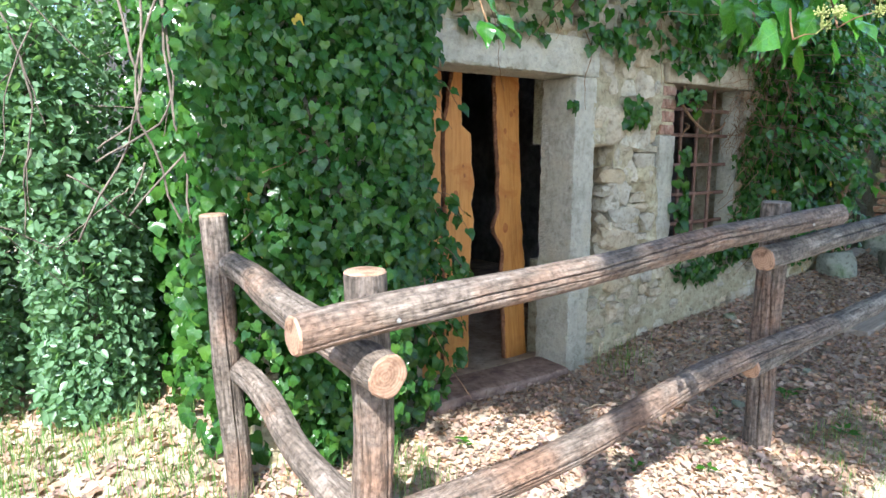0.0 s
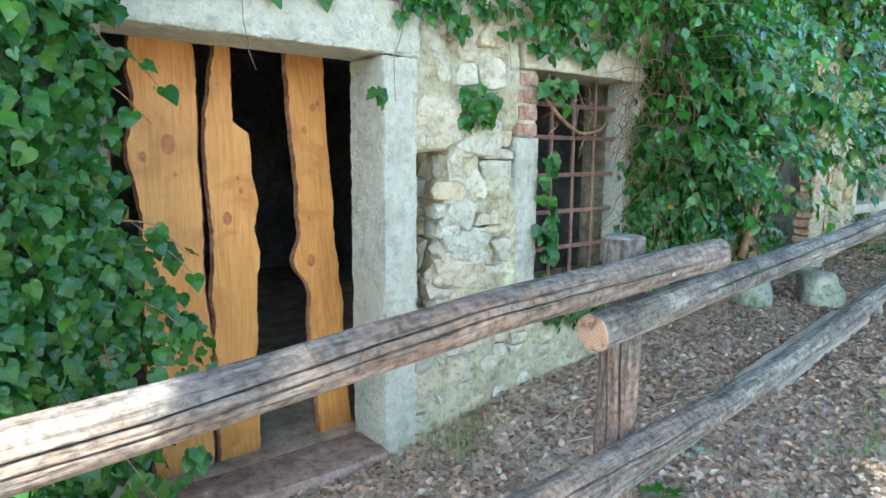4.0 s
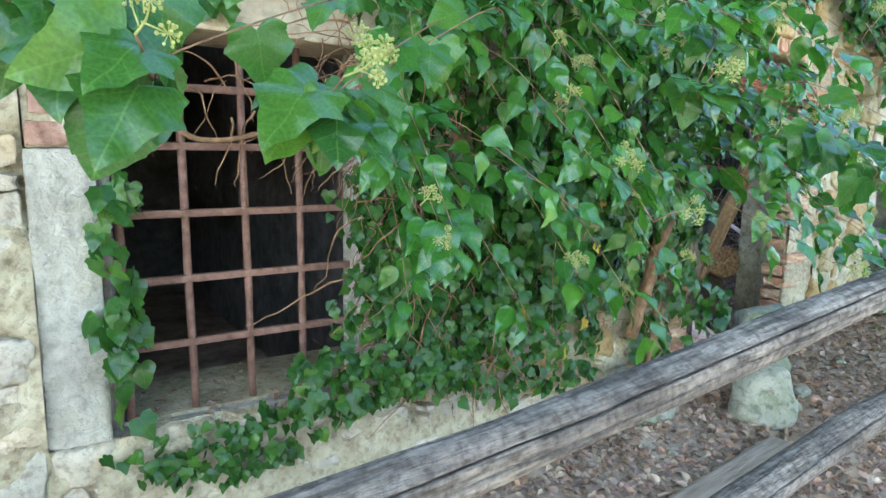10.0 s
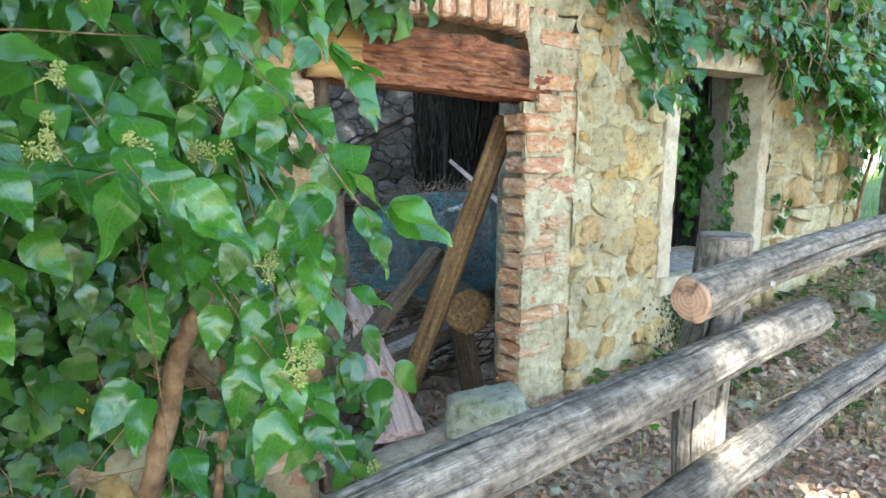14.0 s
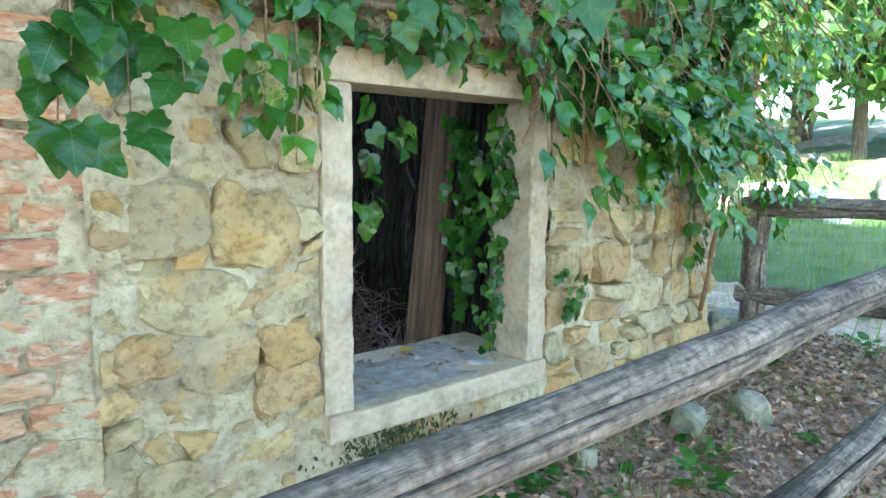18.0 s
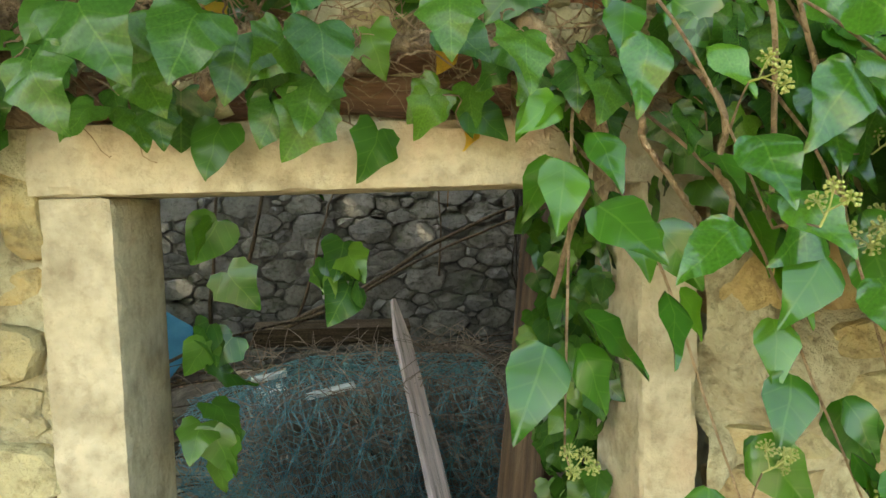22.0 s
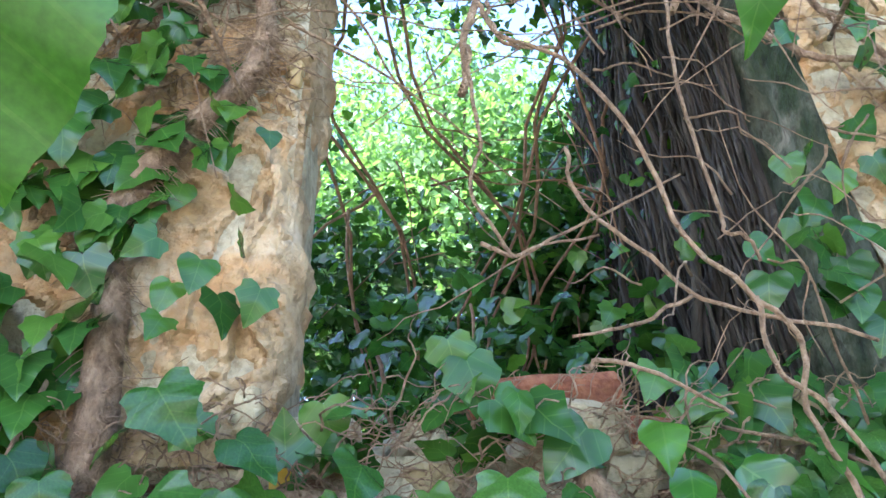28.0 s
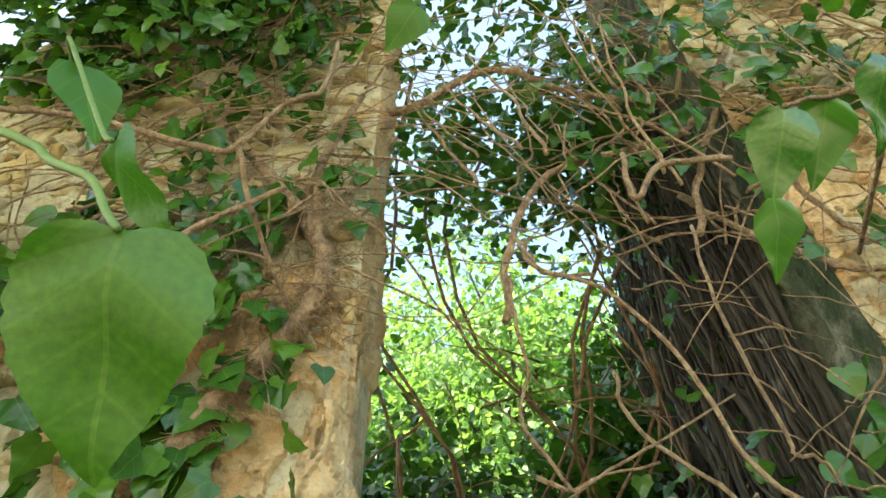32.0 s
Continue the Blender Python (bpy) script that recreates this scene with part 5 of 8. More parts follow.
# ---- the wide opening: beam, prop and what lies behind ----
def build_beam():
    b = thing("lintel_beam", "rotten red-brown wooden lintel beam, splitting along the grain", "beam")
    nx, ring = 150, 96
    x0, x1, zc, yc, hz, hy = 6.08, 7.10, 1.785, FACE + 0.095, 0.098, 0.105
    v = []
    for i in range(nx + 1):
        x = x0 + (x1 - x0) * i / nx
        for k in range(ring):
            a = 2 * math.pi * k / ring
            u, w = math.cos(a), math.sin(a)
            q = max(abs(u), abs(w))
            u, w = u / q, w / q
            rot = noise.noise(Vector((x * 2.2, u * 2.5, w * 4)))
            flake = math.floor(3.5 * noise.noise(Vector((x * 6 + 0.8 * noise.noise(Vector((x * 9, w * 3, 2))), u * 3, w * 7 + 4)))) / 3.5
            fine = noise.noise(Vector((x * 22, u * 12, w * 16)))
            crack = max(0.0, 0.05 - abs(noise.noise(Vector((x * 2.6 + 0.5 * w, u * 1.2, w * 4.5 + 9))))) / 0.05
            top = smooth_step(0.55, 1.0, w) * (0.5 + noise.noise(Vector((x * 9, 3, 0))))
            d = 0.008 * rot + 0.010 * flake + 0.004 * fine - 0.020 * crack - 0.030 * top
            v.append((x, yc + u * (hy + d), zc - 0.024 * (x - 6.6) - 0.03 * (x - 6.4) ** 2 + w * (hz + 0.5 * d)))
    f = [[i * ring + k, (i + 1) * ring + k, (i + 1) * ring + (k + 1) % ring, i * ring + (k + 1) % ring] for i in range(nx) for k in range(ring)]
    f += [list(range(ring)), [nx * ring + k for k in range(ring)][::-1]]
    link_mesh("beam", v, f, surf("rotten_beam_grain", [(0.10, 0.04, 0.025), (0.27, 0.10, 0.05), (0.37, 0.155, 0.075), (0.42, 0.27, 0.18)], 7, stretch=(2.4, 6, 7), bump=1.2, fine=40, big=4, grain=(9, 45, 60), patches=((0.06, 0.032, 0.022), 5.0, 0.56, 0.66)), b)
    rows_, v, f = 26, [], []
    for j in range(rows_ + 1):
        z = 1.70 + 0.17 * j / rows_
        edge = 6.27 + 0.03 * noise.noise(Vector((z * 16, 2, 0))) + 0.016 * noise.noise(Vector((z * 60, 2, 0)))
        for i in range(13):
            x = 6.075 + (edge - 6.075) * i / 12
            v.append((x, FACE - 0.034 - 0.006 * noise.noise(Vector((x * 7, z * 22, 5))) + (0.02 if i in (0, 12) else 0), z + 0.012 * noise.noise(Vector((x * 14, 1, 3))) * (j in (0, rows_))))
    f = [[j * 13 + i, j * 13 + i + 1, (j + 1) * 13 + i + 1, (j + 1) * 13 + i] for j in range(rows_) for i in range(12)]
    link_mesh("torn_wood", v, f, surf("bare_yellow_wood", [(0.21, 0.115, 0.036), (0.31, 0.18, 0.062), (0.37, 0.235, 0.095)], 6, stretch=(1.5, 5, 6), bump=0.7, fine=40, grain=(5, 40, 50)), b, "bare yellow wood where the beam's face has split away", True)
    p = thing("timber_prop", "brown squared timber prop leaning under the beam", "timber")
    bm = rough_box(0.11, 0.09, 1.42, 5, 5, 0.006, 0.008)
    part("timber", bm, M_PROP, p, "", False, along((6.775, 3.12, 0.24), (7.105, 2.74, 1.68)) @ pose(0, 0, 0.74))
    l = thing("timber_lining", "dark weathered boards lining a doorway side", "timber")
    for k in range(4):
        block("board", l, 6.112, 6.175 + 0.02 * ((k * 7) % 3), FACE + 0.02, FACE + 0.33, 0.28 + 0.36 * k, 0.63 + 0.36 * k, M_DARK_WOOD, 50 + k, "", 0.022, 0.006, 7)


build_beam()


# ---- stones of the front wall, piece by piece ----
for cx, cz, sv, sf in FRONT_STONES:
    link_mesh("stone", sv, sf, M_STONE_PALE if cx < 5 else M_STONE, wall_front, "", False, Matrix.Translation((cx, FACE, cz)))


def edge_stone(x, y, z, sx, sy, sz, seed, fine=2):
    bm = bmesh.new()
    bmesh.ops.create_icosphere(bm, subdivisions=fine, radius=1.0)
    for v in bm.verts:
        p = v.co.copy()
        q = Vector([max(-0.72, min(0.72, c)) for c in p]) * (1 + 0.25 * noise.noise(p * 1.6 + Vector((seed, 0, 0))) + (0.09 * noise.noise(p * 4 + Vector((seed, 0, 0))) + 0.04 * noise.noise(p * 11 + Vector((seed, 0, 0))) if fine > 2 else 0))
        v.co = Vector((q.x * sx, q.y * sy, q.z * sz))
    part("stone", bm, M_STONE_PALE if x < 5 else M_STONE, wall_front, "", False, pose(x, y, z, 0, seed * 7 % 16 - 8, seed * 13 % 20 - 10))


def broken_edges():
    rnd = random.Random(66)
    k = 0
    for x, z0, z1, w in ((2.99, 0.58, 1.30, 0.085), (10.12, 0.55, 4.6, 0.08), (9.14, 3.6, 5.4, 0.03)):
        z = z0
        while z < z1:
            h = rnd.uniform(0.035, 0.09) * (1.9 if x < 3.1 else 1.0)
            k += 1
            for y in ((FACE + 0.05, FACE + 0.22, FACE + 0.38) if x < 9.5 and x != 9.14 else (FACE + 0.06,)):
                edge_stone(x + rnd.uniform(-0.025, 0.02) + (0.06 * (z - 1.0) if x < 3.1 else 0), y, z + h / 2, w * rnd.uniform(0.8, 1.4), rnd.uniform(0.08, 0.12), h * 0.72, k * 1.37 + y)
            z += h
    # the big rounded stone that overhangs the hole, and the long ones beside it
    for x, z, sx, sz, q in ((2.89, 1.44, 0.17, 0.15, 3), (3.03, 0.765, 0.20, 0.085, 5), (3.02, 1.05, 0.12, 0.10, 8), (3.13, 1.40, 0.17, 0.13, 11), (3.06, 0.90, 0.19, 0.08, 17), (3.02, 0.50, 0.14, 0.08, 23)):
        edge_stone(x, FACE + 0.02, z, sx, 0.085, sz, q * 1.7, 3)
    for k, (x, z, sx, sz) in enumerate(((7.40, 1.48, 0.13, 0.10), (7.65, 1.44, 0.13, 0.10), (7.48, 1.27, 0.15, 0.09), (7.71, 1.25, 0.10, 0.08), (7.35, 1.14, 0.08, 0.07), (7.54, 1.10, 0.11, 0.09), (7.73, 1.11, 0.09, 0.07), (7.72, 0.99, 0.10, 0.08), (7.40, 0.78, 0.10, 0.08))):
        edge_stone(x, FACE + 0.03, z, sx * 1.3, 0.095, sz * 1.3, 300 + k * 1.9, 3)
    for i in range(26):
        x = 8.1 + i * 0.04
        edge_stone(x, FACE + rnd.uniform(0.05, 0.35), 2.13 + rnd.uniform(-0.02, 0.05), rnd.uniform(0.05, 0.11), rnd.uniform(0.05, 0.1), rnd.uniform(0.03, 0.07), 200 + i)


broken_edges()


# ---- things behind the wide opening ----
def roof_tile_mesh():
    """An interlocking clay tile: two shallow pans, a raised side rib and a lipped end."""
    xs = [0.0, 0.012, 0.03, 0.06, 0.10, 0.125, 0.15, 0.19, 0.22, 0.235, 0.25]
    hs = [0.022, 0.023, 0.016, 0.015, 0.016, 0.021, 0.016, 0.015, 0.016, 0.022, 0.022]
    verts, faces = [], []
    for y, lift in ((0.0, 0.004), (0.02, 0.0), (0.38, 0.0), (0.41, 0.004)):
        verts += [(x, y, h + lift) for x, h in zip(xs, hs)]
    k = len(xs)
    for j in range(3):
        faces += [[j * k + i, j * k + i + 1, (j + 1) * k + i + 1, (j + 1) * k + i] for i in range(k - 1)]
    n = len(verts)
    verts += [(x, y, z - 0.014) for x, y, z in verts]
    faces += [[a + n for a in f[::-1]] for f in faces]
    for i in range(k - 1):
        faces += [[i + 1, i, i + n, i + 1 + n], [3 * k + i, 3 * k + i + 1, 3 * k + i + 1 + n, 3 * k + i + n]]
    for j in range(3):
        faces += [[j * k, (j + 1) * k, (j + 1) * k + n, j * k + n], [(j + 1) * k + k - 1, j * k + k - 1, j * k + k - 1 + n, (j + 1) * k + k - 1 + n]]
    me = bpy.data.meshes.new("roof_tile")
    me.from_pydata(verts, [], faces)
    me.materials.append(M_TILE)
    return me


def build_tiles():
    me = roof_tile_mesh()
    rnd = random.Random(21)
    for row, c, x in [(r, c, x) for r in range(3) for c, x in enumerate((6.36, 6.63))]:
        for k in range((9, 10, 12)[row] - (row > 0 and c == 0)):
            ob = tagged(new("roof_tile", me), "weathered red interlocking clay roof tile in a stack", "roof tile", "stacked roof tiles")
            ob.matrix_basis = pose(x + rnd.uniform(-0.008, 0.008), 4.63 + 0.43 * row + rnd.uniform(-0.014, 0.014), 0.365 + 0.0335 * k, 1, rnd.uniform(-1, 1), 2 + rnd.uniform(-2, 2))


def build_pallet():
    p = thing("pallet", "grey weathered wooden pallet lying on rubble", "pallet")
    for k in range(3):
        block("bearer", p, 6.14 + 0.36 * k, 6.22 + 0.36 * k, 3.94, 5.9, 0.22, 0.31, M_GREY_WOOD, 200 + k)
    for k in range(6):
        bm = rough_box(0.86, 0.095, 0.022, 210 + k, 2, 0.004, 0.003)
        part("slat", bm, M_GREY_WOOD, p, "", False, pose(6.50, 4.0 + 0.36 * k, 0.325, 0, 0, 2 * math.sin(k)))
    for k in range(4):
        bm = rough_box(0.42, 0.10, 0.024, 220 + k, 2, 0.004, 0.003)
        part("slat", bm, M_GREY_WOOD, p, "", False, pose(6.28 + 0.17 * k, 4.16, 0.35, 3, 0, 82))


def build_wire_roll():
    rnd = random.Random(31)
    roll = thing("wire_mesh_roll", "crumpled roll of green-blue coated wire netting", "wire netting")
    x0, x1, cy, cz, r = 7.42, 8.86, 4.62, 0.70, 0.46
    for layer in range(2):
        data = []
        rr = r * (1 - 0.13 * layer)
        for k in range(66):
            x = x0 + (x1 - x0) * k / 65
            pts = []
            for j in range(25):
                a = 2 * math.pi * j / 24
                q = rr * (1 + 0.13 * noise.noise(Vector((x * 3, math.cos(a) * 1.5, math.sin(a) * 1.5 + layer * 4)))) * (1 - 1.2 * max(0.0, 0.4 - (x - x0) / (x1 - x0)) - 0.3 * max(0.0, (x - x0) / (x1 - x0) - 0.6))
                pts.append((x + 0.03 * math.sin(j * 2.1 + k) + rnd.uniform(-0.012, 0.012), cy + q * math.cos(a) * 1.05, cz + q * math.sin(a) * 0.9))
            tv, tf, _ = tube_data(pts, 0.0018, 0.0018, 3, 1)
            data.append((tv, tf))
        for j in range(50):
            a = 2 * math.pi * j / 50 + layer * 0.7
            pts = []
            for k in range(30):
                x = x0 + (x1 - x0) * k / 29
                q = rr * (1 + 0.13 * noise.noise(Vector((x * 3, math.cos(a) * 1.5, math.sin(a) * 1.5 + layer * 4)))) * (1 - 1.2 * max(0.0, 0.4 - (x - x0) / (x1 - x0)) - 0.3 * max(0.0, (x - x0) / (x1 - x0) - 0.6))
                pts.append((x, cy + q * math.cos(a + 0.05 * (k % 2)) * 1.05, cz + q * math.sin(a + 0.05 * (k % 2)) * 0.9))
            tv, tf, _ = tube_data(pts, 0.0018, 0.0018, 3, 1)
            data.append((tv, tf))
        v, f = joined(data)
        tagged(link_mesh("netting", v, f, M_WIRE, roll), kind="stuff")
    core = []
    for k in range(1100):
        a, b = rnd.uniform(0, 6.28), rnd.uniform(0, 6.28)
        p0 = (rnd.uniform(x0 + 0.4, x1), cy + 0.26 * math.cos(a), cz + 0.24 * math.sin(a))
        p1 = (p0[0] + rnd.uniform(-0.4, 0.4), cy + 0.3 * math.cos(b), cz + 0.3 * math.sin(b))
        tv, tf, _ = tube_data([p0, ((p0[0] + p1[0]) / 2, cy, cz + rnd.uniform(-0.1, 0.1)), p1], 0.004, 0.003, 3, 4)
        core.append((tv, tf))
    for k in range(420):
        a = rnd.uniform(0.3, 2.6)
        q = Vector((rnd.triangular(x0, x1, x1), cy - 0.5 * math.cos(a) * rnd.uniform(0.9, 1.1), cz + 0.43 * math.sin(a)))
        e = q + Vector((rnd.uniform(-0.2, 0.2), rnd.uniform(-0.08, 0.08), rnd.uniform(-0.14, 0.14)))
        tv, tf, _ = tube_data([q, q.lerp(e, 0.5) + Vector((0, -0.02, 0.02)), e], 0.003, 0.0015, 3, 3)
        core.append((tv, tf))
    v, f = joined(core)
    tagged(link_mesh("twig_tangle", v, f, M_BRUSH, roll, "dry twigs caught in the wire"), kind="stuff")


def build_brush():
    rnd = random.Random(33)
    heap = thing("brush_heap", "heap of dry dark twigs beside wire netting", "sticks")
    data = []
    for k in range(1500):
        q = Vector((rnd.triangular(8.3, 9.5, 9.0), rnd.uniform(3.7, 5.2), 0.2))
        tall = 0.95 * max(0.1, 1 - abs(q.x - 9.05) / 0.75) * max(0.2, 1 - abs(q.y - 4.6) / 1.1)
        q.z += rnd.random() * tall
        d = Vector((rnd.uniform(-1, 1), rnd.uniform(-1, 1), rnd.uniform(-0.4, 0.7))).normalized() * rnd.uniform(0.12, 0.4)
        e = q + d
        e.x = min(e.x, ROOM_R + 0.68 * (e.y - 3.0) / 4.3 - 0.03)
        tv, tf, _ = tube_data([q, q.lerp(e, 0.5) + Vector((rnd.uniform(-0.04, 0.04), 0, 0.03)), e], rnd.uniform(0.002, 0.006), 0.0015, 3, 3)
        data.append((tv, tf))
    v, f = joined(data)
    tagged(link_mesh("brushwood", v, f, M_BRUSH, heap), kind="stuff")


def board_between(name, label, a, b, w, t, material, seed, spin=0.0, category="board", point=0.0):
    o = thing(name, label, category)
    L = (Vector(b) - Vector(a)).length
    bm = rough_box(w, t, L, seed, 6, 0.006, 0.005)
    if point:
        for v in bm.verts:
            if v.co.z > L / 2 - point:
                v.co.x *= max(0.25, (L / 2 - v.co.z) / point)
    return part("timber", bm, material, o, "", False, along(a, b) @ pose(0, 0, L / 2, 0, 0, spin))


def build_clutter():
    rnd = random.Random(41)
    board_between("wooden_stake", "silvered pointed wooden stake leaning inside the room", (8.60, 3.06, 0.36), (8.405, 4.88, 1.335), 0.085, 0.03, M_PALE_STAKE, 7, 20, "stake", 0.09)
    board_between("old_plank", "dark reddish-brown plank leaning behind the window", (8.54, 3.02, 0.12), (8.775, 3.08, 2.05), 0.15, 0.05, M_RED_PLANK, 8, 12, "plank")
    board_between("grey_board", "long grey board lying slantwise across debris", (6.25, 2.98, 0.45), (7.05, 3.2, 0.98), 0.085, 0.04, M_DARK_WOOD, 10, 0)
    sp = thing("split_plank", "pinkish split plank with torn bark edge lying in a doorway", "plank")
    waney_board(sp, 0, 0, 1.36, 0.235, 31, thick=0.045, lefts=((0.25, 0.02), (0.9, -0.015)), rights=((0.45, 0.02), (1.1, 0.02)), knots=((0.02, 0.42, 0.02), (-0.03, 0.95, 0.016)), at=along((6.51, 2.72, 0.36), (6.985, 3.95, 0.62)) @ pose(0, 0, 0, 0, 0, 180), material=M_PINK_WOOD, taper=0.5)
    board_between("old_beam", "dark squared beam lying across the floor", (6.1, 3.32, 0.30), (7.7, 3.75, 0.40), 0.14, 0.13, M_DARK_WOOD, 12, 10, "beam")
    board_between("old_beam", "grey weathered beam lying on rubble", (6.12, 3.16, 0.40), (7.5, 3.45, 0.50), 0.09, 0.08, M_GREY_WOOD, 13, 10, "beam")
    board_between("short_timber", "dark short timber standing under a log", (7.17, 3.02, 0.16), (7.12, 3.1, 0.62), 0.13, 0.10, M_DARK_WOOD, 14, 30, "timber")
    lg = thing("sawn_log", "thick brown sawn log lying on timbers", "log")
    log_part(lg, "log", 0.9, 0.105, 0.10, 61, along((7.07, 2.97, 0.72), (7.5, 3.75, 0.60)), M_DARK_WOOD, cut=M_PROP, cracks=2)
    bl = thing("blue_panel", "faded blue plastic panel leaning on the back wall", "panel")
    part("panel", rough_box(0.55, 0.02, 0.5, 3, 3, 0.012, 0.006), M_BLUE, bl, "", False, pose(6.52, 6.85, 0.80, -24, 38, 8))
    wb = thing("white_block", "chalky white broken block on sticks", "block")
    part("block", rough_box(0.30, 0.18, 0.11, 5, 3, 0.02, 0.02), M_WHITE, wb, "", False, pose(7.50, 6.2, 0.475, 4, -5, 12))
    for k, (x, y, z, a) in enumerate(((8.10, 4.36, 1.02, 14), (7.80, 4.55, 1.05, 4))):
        st = thing("white_strip", "thin white plastic strip lying on wire netting", "strip")
        part("strip", rough_box(0.22 - 0.06 * k, 0.045, 0.02, 6 + k, 1, 0.004, 0.004), M_WHITE, st, "", False, pose(x, y, z, 8, -8, a))
    dark = board_between("old_beam", "dark rotten beam lying at the foot of the back wall", (7.3, 6.9, 0.80), (8.6, 6.95, 0.76), 0.2, 0.16, M_DARK_WOOD, 17, 10, "beam")
    sticks = thing("stick_pile", "pile of dry sticks and twigs against a wall", "sticks")
    data = []
    for k in range(420):
        x, y = rnd.uniform(6.2, 9.3), rnd.uniform(3.2, 7.1)
        z = 0.16 + 0.44 * smooth_step(4.8, 7.0, y) * rnd.random() + rnd.uniform(0, 0.05)
        a, L = rnd.uniform(-0.7, 0.7), rnd.uniform(0.2, 0.9)
        p1 = (x + L * math.cos(a), min(7.2, y + L * math.sin(a)), z + rnd.uniform(-0.05, 0.12))
        tv, tf, _ = tube_data([(x, y, z), ((x + p1[0]) / 2, (y + p1[1]) / 2, (z + p1[2]) / 2 + 0.03), p1], rnd.uniform(0.004, 0.012), 0.003, 5, 3, 0.01, k)
        data.append((tv, tf))
    v, f = joined(data)
    tagged(link_mesh("brushwood", v, f, M_DARK_WOOD, sticks), kind="stuff")
    for a, b, r in (((7.5, 6.9, 0.85), (9.7, 7.15, 1.85), 0.026), ((7.2, 6.8, 0.72), (9.6, 7.1, 1.7), 0.02), ((6.2, 5.0, 0.80), (7.9, 6.2, 1.05), 0.016), ((6.85, 7.2, 0.7), (7.05, 7.2, 2.5), 0.02), ((7.1, 7.2, 1.0), (7.55, 7.2, 2.55), 0.022), ((7.6, 7.2, 0.8), (8.0, 7.2, 2.0), 0.016), ((8.9, 7.2, 1.2), (8.95, 7.2, 2.5), 0.010)):
        br = thing("dead_branch", "thin dark dead branch leaning on the back wall", "branch")
        mid = [(a[i] + (b[i] - a[i]) * s + 0.03 * math.sin(9 * s + i)) for s in (0.33, 0.66) for i in range(3)]
        tv, tf, _ = tube_data([a, mid[:3], mid[3:], b], r, r * 0.5, 6, 5, 0.015, r * 900)
        link_mesh("branch", tv, tf, M_DARK_WOOD, br, "", True)
    mound, w = [], 40
    for j in range(w + 1):
        for i in range(w + 1):
            x, y = 5.1 + 4.5 * i / w, 3.05 + 4.2 * j / w
            mound.append((x, y, 0.12 + 0.30 * smooth_step(4.2, 7.0, y) + 0.10 * noise.noise(Vector((x * 2.5, y * 2.5, 1))) + 0.05 * noise.noise(Vector((x * 8, y * 8, 1)))))
    tagged(link_mesh("debris_heap", mound, [[j * (w + 1) + i, j * (w + 1) + i + 1, (j + 1) * (w + 1) + i + 1, (j + 1) * (w + 1) + i] for j in range(w) for i in range(w)], M_DEBRIS, None, "", True), "heap of earth and debris in the ruin, toned dark for shade", "debris", kind="stuff")


build_tiles()
build_pallet()
build_wire_roll()
build_brush()
build_clutter()


# ---- boulders and things on the ground ----
def boulder(x, y, sx, sy, sz, seed, label="pale rounded boulder at the foot of the wall", sink=0.25, name="boulder", material=None):
    bm = bmesh.new()
    bmesh.ops.create_icosphere(bm, subdivisions=3, radius=1.0)
    for v in bm.verts:
        p = v.co.copy()
        q = p.copy()
        for ax in range(3):
            q[ax] = max(-0.78, min(0.78, q[ax]))
        d = q * (1 + 0.26 * noise.noise(p * 1.3 + Vector((seed, 0, 0))) + 0.10 * noise.noise(p * 3.5 + Vector((seed, 3, 0))) + 0.04 * noise.noise(p * 9 + Vector((seed, 3, 0))))
        v.co = Vector((d.x * sx, d.y * sy, d.z * sz))
    ob = part(name, bm, material or M_BOULDER, None, "", True, pose(x, y, ground_z(x, y) + sz * (0.78 - sink * 2), 4 * seed % 9, 7 * seed % 11, 40 * seed % 360))
    return tagged(ob, label, "boulder" if sx > 0.08 else "stone")


boulder(5.98, 2.05, 0.19, 0.15, 0.16, 1, sink=0.12)
boulder(6.42, 2.30, 0.16, 0.10, 0.09, 2)
boulder(6.78, 2.50, 0.20, 0.15, 0.14, 3, "greenish pale stone block before the wide doorway", 0.2)
boulder(5.55, 2.33, 0.16, 0.14, 0.17, 4)
boulder(9.28, 2.12, 0.10, 0.08, 0.08, 5)
boulder(9.55, 2.0, 0.09, 0.08, 0.09, 6)
boulder(8.05, 2.15, 0.09, 0.07, 0.07, 7)
boulder(10.45, 2.55, 0.16, 0.12, 0.10, 8)
boulder(6.05, 1.72, 0.06, 0.05, 0.045, 9, "small pale stone lying on the path", 0.1, "stone")
boulder(8.62, 3.14, 0.20, 0.15, 0.17, 11, "fallen rubble block on the floor inside the window", 0.12)
boulder(8.75, 2.22, 0.06, 0.05, 0.05, 10, "small pale stone lying by the wall", 0.1, "stone")
boulder(0.25, 2.3, 0.07, 0.06, 0.05, 12, "small pale stone in the grass", 0.1, "stone")
for k in range(16):
    rr = random.Random(500 + k)
    x, y = rr.uniform(2.8, 10), rr.uniform(1.5, 2.35)
    s = rr.uniform(0.015, 0.04)
    boulder(x, y, s * 1.3, s, s * 0.7, 20 + k, "small pale stone lying among dead leaves", 0.1, "stone")

pl = thing("fallen_plank", "muddy old plank lying on the ground among leaves", "plank")
part("timber", rough_box(1.5, 0.22, 0.05, 77, 6, 0.01, 0.012), M_PLANK_GROUND, pl, "", False, pose(5.05, 1.74, ground_z(5.05, 1.74) + 0.015, 1, -4.2, 3))


